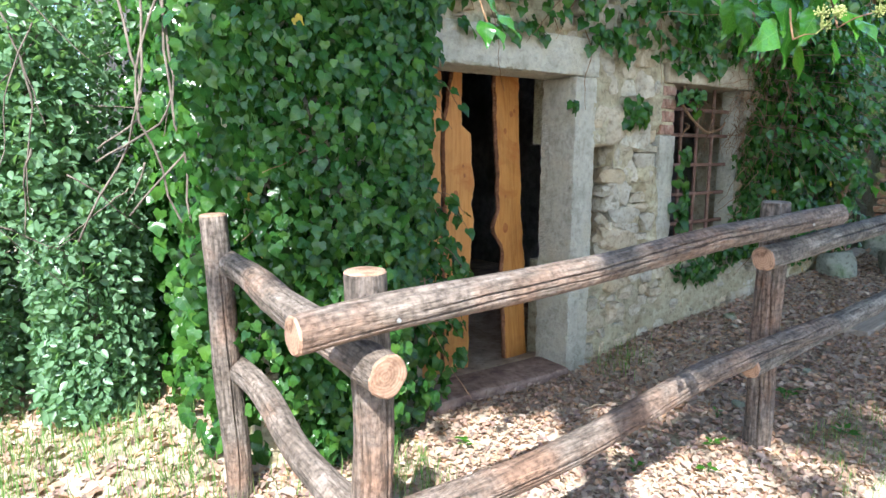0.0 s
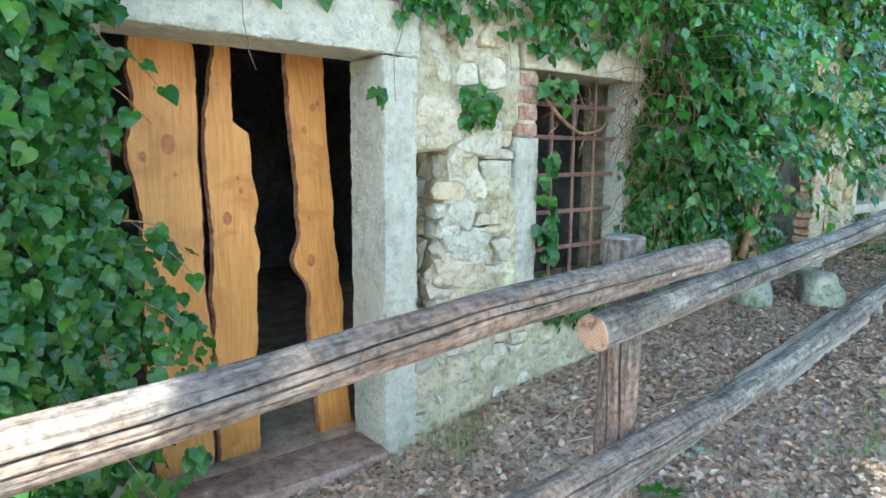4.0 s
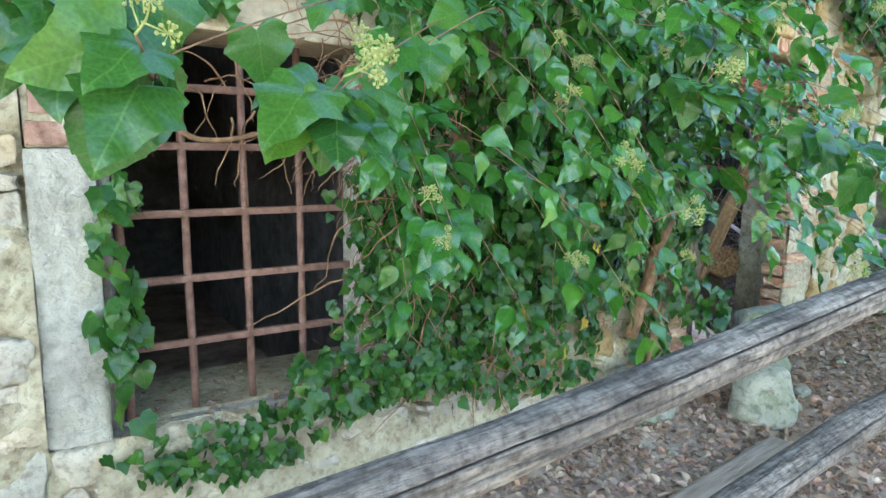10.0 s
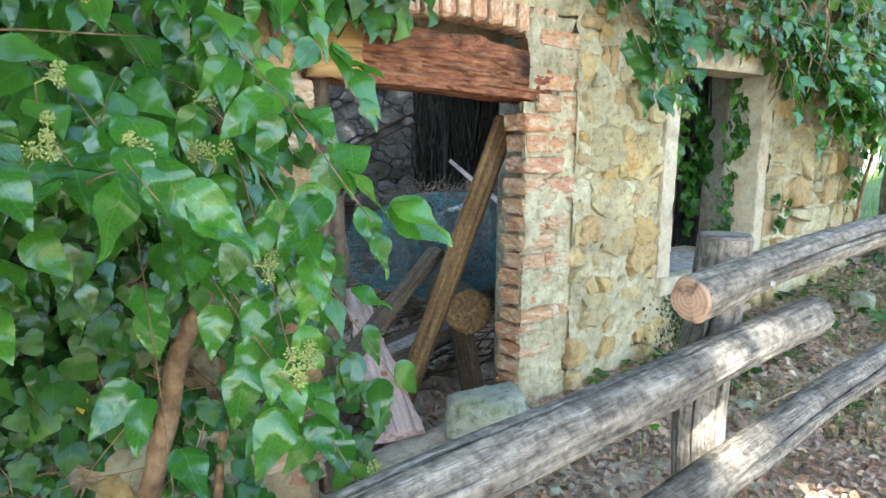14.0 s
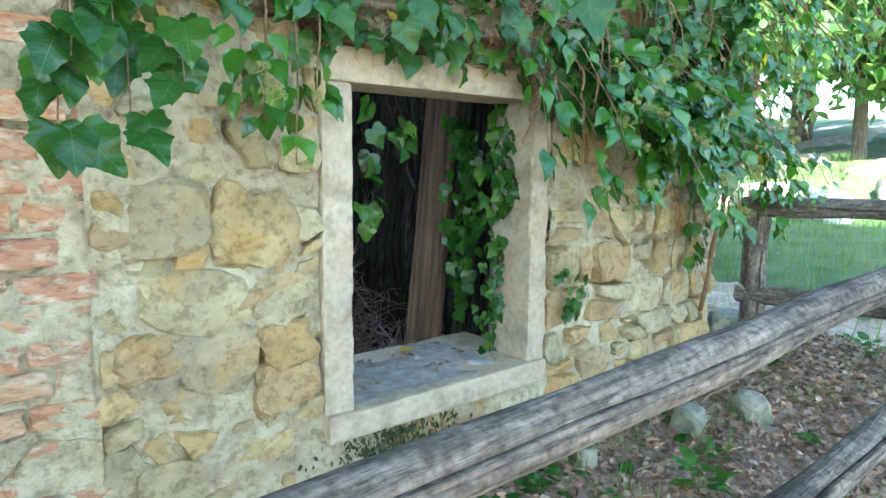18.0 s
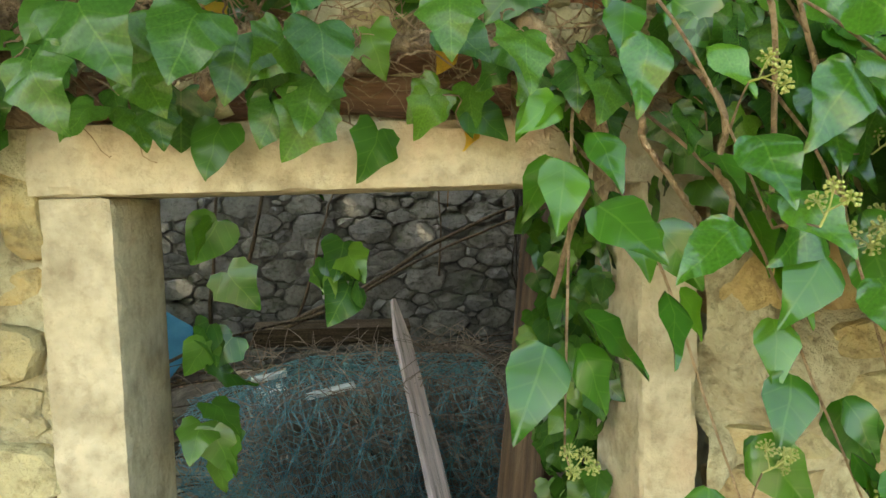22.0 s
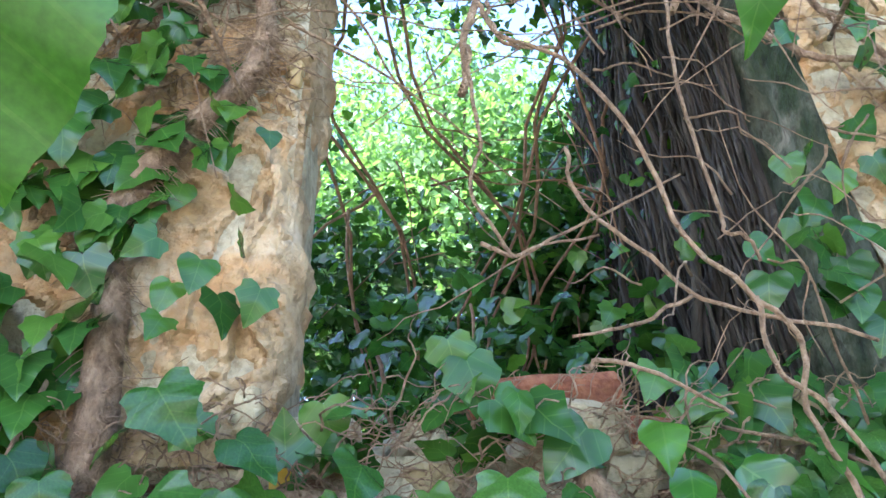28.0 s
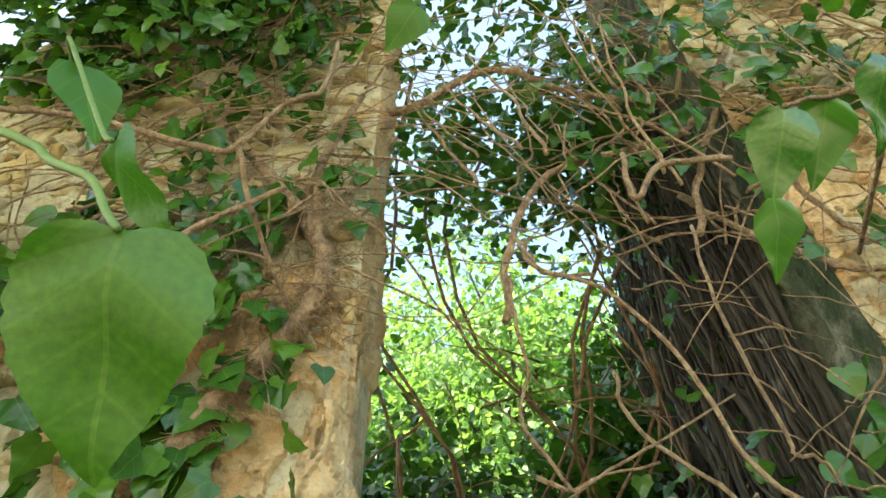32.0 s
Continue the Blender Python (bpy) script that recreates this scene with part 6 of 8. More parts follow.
# ---- litter and grass ----
def scatter_ground(name, shape, material, n, area, size, rng, label, category, tilt=0.35, upright=False, keep=None, parent_z=0.006):
    x, y = rng.uniform(area[0], area[1], n), rng.uniform(area[2], area[3], n)
    if keep is not None:
        ok = np.array([keep(a, b) > rng.uniform() for a, b in zip(x, y)])
        x, y = x[ok], y[ok]
        n = len(x)
    z = np.array([ground_z(a, b) for a, b in zip(x, y)]) + parent_z
    if upright:
        a = rng.uniform(0, 2 * np.pi, n)
        tip = np.column_stack([np.cos(a) * 0.45, np.sin(a) * 0.45, np.ones(n)])
        face = np.column_stack([-np.sin(a), np.cos(a), np.zeros(n)]) + rng.normal(0, 0.3, (n, 3))
        face = np.cross(tip, face)
    else:
        a = rng.uniform(0, 2 * np.pi, n)
        tip = np.column_stack([np.cos(a), np.sin(a), rng.normal(0, tilt, n)])
        face = np.column_stack([rng.normal(0, tilt, n), rng.normal(0, tilt, n), np.ones(n)])
        z = z + rng.uniform(0, 0.012, n)
    return tagged(leaf_sheet(name, shape, np.column_stack([x, y, z]), turn_to(tip, face, rng.uniform(*size, n)), material), label, category, kind="stuff")


RNG = np.random.default_rng(7)
outside = lambda x, y: 1.0 if (y < 2.5 or x < 0.82 or x > 10.2) else 0.0
scatter_ground("leaf_litter", LEAF_DRY, M_LITTER, 52000, (-0.6, 10.8, 0.9, 2.52), (0.016, 0.044), RNG, "brown dead leaves strewn over bare earth", "dead leaves", keep=outside)
scatter_ground("leaf_litter", LEAF_DRY, M_LITTER, 13000, (-3.0, 1.0, 1.0, 6.0), (0.03, 0.07), RNG, "pale dead leaves strewn in the grass", "dead leaves", keep=outside)
scatter_ground("leaf_litter", LEAF_DRY, M_LITTER, 6000, (5.3, 9.3, 3.0, 7.0), (0.03, 0.07), RNG, "dead leaves on the floor of the ruin", "dead leaves", parent_z=0.03)
tufts = lambda x, y: outside(x, y) * (1.0 if noise.noise(Vector((x * 1.7, y * 1.7, 5))) > -0.05 else 0.25)
scatter_ground("grass", BLADE, M_GRASS, 22000, (-2.2, 1.4, 0.9, 3.8), (0.04, 0.13), RNG, "short green grass with dry stalks", "grass", upright=True, keep=tufts)
scatter_ground("grass", BLADE, M_GRASS, 9000, (2.0, 6.5, -0.2, 1.25), (0.03, 0.09), RNG, "thin grass on the path's edge", "grass", upright=True, keep=lambda x, y: 0.8 if noise.noise(Vector((x * 1.3, y * 1.3, 9))) > 0.0 else 0.05)
scatter_ground("grass", BLADE, M_GRASS, 5000, (7.0, 11.5, 1.2, 2.5), (0.03, 0.10), RNG, "thin grass by the wall", "grass", upright=True, keep=lambda x, y: outside(x, y) * (0.9 if noise.noise(Vector((x * 1.6, y * 1.6, 2))) > 0.12 else 0.05))
scatter_ground("grass", BLADE, M_GRASS, 60000, (10.6, 26.0, -1.0, 12.0), (0.06, 0.16), RNG, "sunlit green meadow grass", "grass", upright=True, keep=lambda x, y: 0.95 if x > 11.6 else 0.3)
scatter_ground("grass", BLADE, M_GRASS, 420, (2.7, 3.3, 2.15, 2.47), (0.04, 0.12), RNG, "thin grass at the foot of a door post", "grass", upright=True, keep=lambda x, y: max(0.0, 1 - math.hypot(x - 2.9, y - 2.45) / 0.35))
scatter_ground("ground_ivy", LEAF_IVY, M_IVY, 420, (7.2, 10.2, 2.05, 2.5), (0.03, 0.06), RNG, "small ivy leaves creeping at the foot of the wall", "ivy", parent_z=0.03, keep=lambda x, y: 0.9 if noise.noise(Vector((x * 2, y * 2, 2))) > -0.1 else 0.1)


# ---- ivy ----
def ball_data(c, r):
    """A small eight-cornered bud."""
    q = [Vector((math.cos(a) * k, math.sin(a) * k, h)) for h, k, o in ((-0.5, 0.86, 0), (0.5, 0.86, 0.8)) for a in (o, o + 1.571, o + 3.142, o + 4.712)] + [Vector((0, 0, -1)), Vector((0, 0, 1))]
    f = [[8, (i + 1) % 4, i] for i in range(4)] + [[9, 4 + i, 4 + (i + 1) % 4] for i in range(4)] + [[i, (i + 1) % 4, 4 + i] for i in range(4)] + [[(i + 1) % 4, 4 + (i + 1) % 4, 4 + i] for i in range(4)]
    return [c + v * r for v in q], f


def flower_cluster(seed):
    """A branched ivy flower cluster: two to five round heads of stalked buds."""
    rnd, data = random.Random(seed), []
    tip = Vector((rnd.uniform(-0.01, 0.01), rnd.uniform(-0.01, 0.01), 0.055))
    v, f, _ = tube_data([(0, 0, 0), tip * 0.5 + Vector((0.004, 0, 0)), tip], 0.0018, 0.0013, 4, 2)
    data.append((v, f))
    heads = [tip]
    for k in range(rnd.choice((1, 2, 3, 4))):
        a, h = rnd.uniform(0, 6.28), rnd.uniform(0.012, 0.04)
        e = Vector((math.cos(a) * 0.03, math.sin(a) * 0.03, h + rnd.uniform(0.005, 0.025)))
        v, f, _ = tube_data([tip * (h / 0.055), e], 0.0013, 0.001, 4, 1)
        data.append((v, f))
        heads.append(e)
    for e in heads:
        R = rnd.uniform(0.010, 0.016)
        for i in range(19):
            c = 1 - 1.6 * i / 18
            p = Vector((math.cos(i * 2.4), math.sin(i * 2.4), 0)) * math.sqrt(max(0.0, 1 - c * c)) + Vector((0, 0, c))
            p = p * R * rnd.uniform(0.85, 1.1)
            v, f, _ = tube_data([e, e + p], 0.0006, 0.0006, 3, 1)
            data.append((v, f))
            data.append(ball_data(e + p, rnd.uniform(0.0022, 0.0031)))
    v, f = joined(data)
    me = bpy.data.meshes.new("flower_head")
    me.from_pydata(v, [], f)
    me.materials.append(M_FLOWER)
    return me


UMBELS = [flower_cluster(60 + k) for k in range(5)]


class Plant:
    """One ivy plant: cushions of leaves on the wall, free shoots, stems; the leaves nearest the path are single parts."""

    def __init__(self, label, seed):
        self.root = thing("ivy", label, "ivy")
        self.rng = np.random.default_rng(seed)
        self.rnd = random.Random(seed)
        self.stems, self.sheets, self.singles, self.seed, self.bark = [], {}, 0, seed, M_VINE

    def add(self, kind, places, frames):
        self.sheets.setdefault(kind, []).append((places, frames))

    def cushion(self, x, z, rx, rz, depth, n, size=(0.05, 0.09), kind="ivy", front=2.50, lean=0.62, out=(0, -1, 0.35)):
        p = wall_clump(self.rng, x, z, rx, rz, depth, n, front)
        self.add(kind, p, hanging_frames(self.rng, n, size, lean, out))

    def cloud(self, c, r, n, size, kind="ivy", up=0.8, hollow=0.3):
        d = self.rng.normal(0, 1, (n, 3))
        d /= np.linalg.norm(d, axis=1)[:, None]
        rad = self.rng.uniform(hollow, 1, n)[:, None] * (1 + 0.25 * np.sin(5 * d[:, :1] + 3 * d[:, 1:2] + c[0]))
        self.add(kind, np.array(c) + d * rad * np.array(r), wild_frames(self.rng, n, size, up))

    def shoot(self, points, n, size, kind="adult", r=0.004, flowers=0, from_=0.15):
        v, f, line = tube_data(points, r, r * 0.45, 5, 5, r * 1.5, self.seed + len(self.stems))
        self.stems.append((v, f))
        line = np.array([tuple(q) for q in line])
        t = self.rng.uniform(from_, 1.0, n)
        t[: max(1, n // 4)] = self.rng.uniform(0.8, 1.0, max(1, n // 4))
        i = np.minimum((t * (len(line) - 1)).astype(int), len(line) - 2)
        at = line[i] + (line[i + 1] - line[i]) * (t * (len(line) - 1) - i)[:, None]
        ahead = line[i + 1] - line[i]
        ahead /= np.linalg.norm(ahead, axis=1)[:, None] + 1e-9
        side = self.rng.normal(0, 1, (n, 3)) * np.array([1, 0.8, 0.5])
        tip = ahead * 0.5 + side * 0.6 + np.array([0, -0.1, -0.75])
        face = np.array([0, -0.75, 0.75]) + self.rng.normal(0, 0.35, (n, 3))
        sz = self.rng.uniform(*size, n)
        self.add(kind, at + side / (np.linalg.norm(side, axis=1)[:, None] + 1e-9) * sz[:, None] * 0.35, turn_to(tip, face, sz))
        for k in range(flowers):
            q = Vector(line[-1 - k * 2]) + Vector((self.rnd.uniform(-0.04, 0.04), self.rnd.uniform(-0.05, 0.0), self.rnd.uniform(-0.01, 0.05)))
            v, f, _ = tube_data([line[-1 - k * 2], (Vector(line[-1 - k * 2]) + q) / 2 + Vector((0, 0, 0.004)), q], 0.0015, 0.001, 4, 2)
            self.stems.append((v, f))
            ob = new("flower_head", self.rnd.choice(UMBELS))
            ob.parent = self.root
            ob.matrix_basis = pose(q.x, q.y, q.z, self.rnd.uniform(20, 80), self.rnd.uniform(-60, 60), 0) @ Matrix.Scale(self.rnd.uniform(0.6, 0.92), 4)

    def stem(self, points, r0, r1, wobble=0.012):
        v, f, _ = tube_data(points, r0, r1, 8, 6, wobble, self.seed + len(self.stems))
        link_mesh("stem", v, f, self.bark, self.root, "", True)

    def twigs(self, n, box, length, r=0.003, lean=(0, 0, -1)):
        """Dry stems straggling within a box."""
        for _ in range(n):
            a = Vector([self.rnd.uniform(box[2 * i], box[2 * i + 1]) for i in range(3)])
            d = Vector((self.rnd.uniform(-1, 1), self.rnd.uniform(-0.3, 0.3), self.rnd.uniform(-1, 1))) + Vector(lean) * 0.8
            d = d.normalized() * self.rnd.uniform(*length)
            v, f, _ = tube_data([a, a + d * 0.35 + Vector((0.03 * self.rnd.uniform(-1, 1), -0.02, 0.02)), a + d * 0.7, a + d], r * self.rnd.uniform(0.6, 1.6), r * 0.4, 5, 4, 0.012, self.rnd.random() * 50)
            self.stems.append((v, f))

    def finish(self, singles=120, near=None):
        shapes = {"ivy": (LEAF_IVY, M_IVY), "adult": (LEAF_ADULT, M_ADULT), "yellow": (LEAF_IVY, M_YELLOW_LEAF), "fresh": (LEAF_OVATE, M_FRESH)}
        for kind, lots in self.sheets.items():
            shape, material = shapes[kind]
            p, f = np.concatenate([a for a, _ in lots]), np.concatenate([b for _, b in lots])
            order = np.argsort(p[:, 1] + (0 if near is None else 0.6 * np.abs(p[:, 2] - near)))
            k = min(singles, len(p) // 2)
            fine = {"ivy": FINE_IVY, "adult": FINE_ADULT, "yellow": FINE_HEART, "fresh": FINE_OVATE}[kind]
            if kind == "ivy":
                single_leaves("heart", FINE_HEART, p[order[:k:3]], f[order[:k:3]], material, self.root)
                for first in (1, 2):
                    single_leaves(kind, fine, p[order[first:k:3]], f[order[first:k:3]], material, self.root)
            else:
                single_leaves(kind, fine, p[order[:k]], f[order[:k]], material, self.root)
            rest = order[k:]
            if kind == "ivy":   # some leaves lobed, some plain hearts
                tagged(leaf_sheet("foliage", LEAF_HEART, p[rest[::3]], f[rest[::3]], material, self.root), kind="stuff")
                rest = np.concatenate([rest[1::3], rest[2::3]])
            tagged(leaf_sheet("foliage", shape, p[rest], f[rest], material, self.root), kind="stuff")
        if self.stems:
            v, f = joined(self.stems)
            tagged(link_mesh("twig_tangle", v, f, self.bark, self.root, "brown woody ivy twigs", True), kind="stuff")
        return self.root


def ivy_beside_door():
    p = Plant("dense dark glossy ivy covering the wall beside a door", 1)
    p.cushion(1.16, 1.1, 0.42, 1.2, 0.50, 5600, (0.028, 0.056))
    p.cushion(1.05, 0.5, 0.38, 0.55, 0.42, 1800, (0.028, 0.054))
    p.cushion(1.15, 2.3, 0.6, 0.6, 0.55, 3000, (0.03, 0.058))
    p.cushion(0.82, 1.5, 0.22, 1.2, 0.16, 1100, (0.036, 0.066), front=2.55)
    p.cushion(1.50, 0.95, 0.13, 0.8, 0.14, 280, (0.036, 0.064), front=2.47)
    p.cushion(1.66, 0.66, 0.17, 0.34, 0.12, 150, (0.034, 0.064), front=2.47)
    p.cushion(1.5, 0.25, 0.25, 0.3, 0.14, 150, (0.04, 0.07), front=2.47)
    p.cushion(1.55, 2.15, 0.4, 0.25, 0.25, 200, (0.05, 0.08), front=2.49)
    p.cushion(1.1, 1.2, 0.4, 1.2, 0.45, 12, (0.04, 0.06), "yellow")
    for k in range(14):
        x = p.rnd.uniform(1.40, 1.62)
        z = p.rnd.uniform(0.5, 1.9)
        p.shoot([(x, 2.42, z), (x + 0.1, 2.38, z - 0.02), (x + 0.2, 2.40, z - 0.12)], 5, (0.04, 0.07), "ivy", 0.003)
    p.twigs(26, (0.8, 1.7, 2.3, 2.45, 0.4, 2.5), (0.2, 0.6))
    p.shoot([(0.95, 1.55, 1.98), (0.93, 1.3, 1.80), (0.90, 1.13, 1.56)], 9, (0.05, 0.085), "adult", 0.004)
    n = 2600
    q = p.rng.uniform(0, 1, (n, 3))
    side = np.column_stack([0.80 - 0.22 * q[:, 0] ** 2, 2.5 + 2.2 * q[:, 1], 2.9 * q[:, 2] ** 1.1])
    p.add("ivy", side, hanging_frames(p.rng, n, (0.05, 0.085), 0.45, (-0.8, -0.6, 0.35)))
    p.finish(260, 1.1)


def ivy_over_door():
    p = Plant("trailing ivy over a door lintel and barred window", 2)
    for x, z, rx, rz, d, n in ((2.2, 2.25, 0.5, 0.3, 0.18, 260), (2.9, 2.2, 0.35, 0.28, 0.10, 70), (3.3, 2.1, 0.4, 0.25, 0.12, 120), (3.75, 2.05, 0.45, 0.22, 0.16, 200),
                                (3.1, 1.53, 0.13, 0.09, 0.05, 26), (2.95, 1.86, 0.07, 0.05, 0.04, 10), (3.56, 1.05, 0.055, 0.40, 0.06, 60), (3.62, 1.62, 0.12, 0.08, 0.05, 18),
                                (2.55, 1.55, 0.03, 0.06, 0.03, 5), (2.1, 1.9, 0.25, 0.06, 0.05, 20), (2.72, 1.9, 0.12, 0.07, 0.06, 14), (3.5, 1.85, 0.25, 0.07, 0.05, 22)):
        p.cushion(x, z, rx, rz, d, n, (0.045, 0.08), front=2.47)
    p.stem([(3.50, 2.47, 1.60), (3.62, 2.46, 1.50), (3.78, 2.46, 1.42), (3.95, 2.47, 1.44), (4.06, 2.5, 1.49)], 0.010, 0.006)
    p.stem([(3.58, 2.5, 1.70), (3.60, 2.5, 1.62), (3.70, 2.5, 1.60)], 0.005, 0.003)
    p.stem([(3.0, 2.49, 1.55), (3.1, 2.48, 1.47), (3.2, 2.48, 1.50)], 0.003, 0.002)
    p.twigs(16, (3.55, 4.1, 2.5, 2.56, 1.45, 1.72), (0.08, 0.25), 0.003)
    p.twigs(18, (1.8, 4.2, 2.44, 2.5, 1.9, 2.4), (0.15, 0.5))
    # shoots that reach over the path
    p.shoot([(1.75, 1.35, 1.98), (1.5, 0.95, 1.75), (1.30, 0.74, 1.55)], 18, (0.07, 0.115), "adult", 0.004, 1)
    p.shoot([(1.9, 1.3, 1.98), (1.65, 0.95, 1.75), (1.48, 0.78, 1.60)], 18, (0.07, 0.115), "adult", 0.004, 1)
    p.shoot([(1.6, 1.5, 1.95), (1.45, 1.15, 1.78), (1.36, 0.9, 1.66)], 12, (0.055, 0.09), "adult", 0.004)
    p.shoot([(1.75, 1.2, 1.98), (1.42, 0.78, 1.70), (1.20, 0.62, 1.50)], 14, (0.08, 0.12), "adult", 0.004, 1)
    p.shoot([(1.65, 0.9, 1.92), (1.38, 0.66, 1.64), (1.26, 0.57, 1.52)], 12, (0.07, 0.11), "adult", 0.004, 1)
    p.finish(150, 1.7)


def ivy_by_window():
    p = Plant("bushy flowering ivy overhanging a barred window", 3)
    p.cushion(4.95, 0.95, 0.72, 0.48, 0.16, 1250, (0.03, 0.054))
    p.cushion(5.2, 1.25, 0.75, 0.5, 0.30, 800, (0.05, 0.08))
    p.cushion(4.35, 0.66, 0.38, 0.14, 0.14, 320, (0.035, 0.055))
    p.cushion(3.85, 0.50, 0.32, 0.10, 0.10, 170, (0.03, 0.05))
    p.cushion(4.48, 1.15, 0.16, 0.5, 0.12, 220, (0.04, 0.065))
    p.cushion(4.38, 1.28, 0.11, 0.5, 0.10, 210, (0.035, 0.06))
    p.twigs(70, (4.12, 4.42, 2.47, 2.53, 1.35, 1.75), (0.08, 0.25), 0.0022)
    p.cushion(4.9, 1.95, 0.75, 0.55, 0.60, 1700, (0.05, 0.085), "adult", lean=0.5)
    p.cushion(5.35, 1.65, 0.55, 0.55, 0.55, 800, (0.05, 0.085), "adult", lean=0.5)
    p.cushion(4.6, 2.3, 0.6, 0.4, 0.6, 500, (0.06, 0.10), "adult")
    p.cushion(5.0, 1.2, 0.7, 0.7, 0.3, 14, (0.04, 0.06), "yellow")
    p.twigs(120, (4.0, 5.2, 2.25, 2.47, 1.55, 2.4), (0.12, 0.4), 0.0026)
    p.twigs(120, (4.2, 5.6, 2.40, 2.50, 0.6, 1.5), (0.1, 0.4), 0.003)
    rnd = p.rnd
    for k in range(62):
        x = rnd.uniform(4.15, 5.75)
        z = rnd.uniform(1.35, 2.15)
        reach = rnd.uniform(0.35, 0.95)
        drop = rnd.uniform(0.15, 0.5)
        dx = rnd.uniform(-0.2, 0.2)
        p.shoot([(x, 2.3, z), (x + dx * 0.5, 2.3 - reach * 0.5, z - drop * 0.2), (x + dx, 2.3 - reach, z - drop)], rnd.randint(12, 18), (0.06, 0.10), "adult", 0.0018, rnd.choice((0, 0, 1, 2)))
    for x, y, z in ((3.47, 1.16, 1.45), (3.62, 1.2, 1.43), (3.40, 1.22, 1.50), (3.72, 1.32, 1.46), (4.63, 1.15, 1.36), (4.8, 1.3, 1.42), (4.4, 1.35, 1.5)):
        p.shoot([(x + 0.75, 2.0, z + 0.28), (x + 0.4, 1.6, z + 0.20), (x + 0.05, y + 0.04, z + 0.04), (x, y, z)], 14, (0.055, 0.085), "ivy", 0.0016, 1)
    p.stem([(4.5, 2.5, 0.5), (4.46, 2.49, 0.9), (4.5, 2.48, 1.4), (4.46, 2.46, 1.9)], 0.010, 0.007)
    p.stem([(5.55, 2.42, 0.6), (5.65, 2.38, 1.0), (5.8, 2.4, 1.4), (5.7, 2.4, 2.0)], 0.03, 0.02)
    p.twigs(30, (4.2, 5.7, 2.2, 2.48, 0.9, 2.2), (0.15, 0.45), 0.002)
    p.twigs(34, (4.2, 4.5, 2.42, 2.5, 0.6, 1.6), (0.08, 0.25), 0.002)
    p.finish(300, 1.4)


def ivy_on_brick():
    p = Plant("loose ivy climbing an orange brick jamb", 4)
    p.cushion(5.76, 1.25, 0.20, 0.9, 0.14, 190, (0.05, 0.09), front=2.48)
    p.cushion(6.02, 0.95, 0.13, 0.5, 0.08, 45, (0.05, 0.08), front=2.48)
    p.cushion(6.2, 0.62, 0.12, 0.14, 0.08, 22, (0.05, 0.08), front=2.46)
    p.cloud((6.3, 2.15, 2.95), (1.3, 0.45, 0.5), 2600, (0.06, 0.10), "adult")
    p.cushion(6.0, 2.15, 0.5, 0.3, 0.25, 260, (0.06, 0.09), front=2.48)
    p.cushion(6.7, 2.4, 0.8, 0.25, 0.22, 260, (0.06, 0.09), front=2.48)
    p.twigs(20, (5.6, 5.95, 2.44, 2.5, 0.6, 2.0), (0.1, 0.3), 0.002)
    p.stem([(5.72, 2.46, 0.4), (5.78, 2.45, 1.0), (5.72, 2.45, 1.5), (5.9, 2.45, 2.1)], 0.014, 0.01)
    p.finish(120, 1.2)


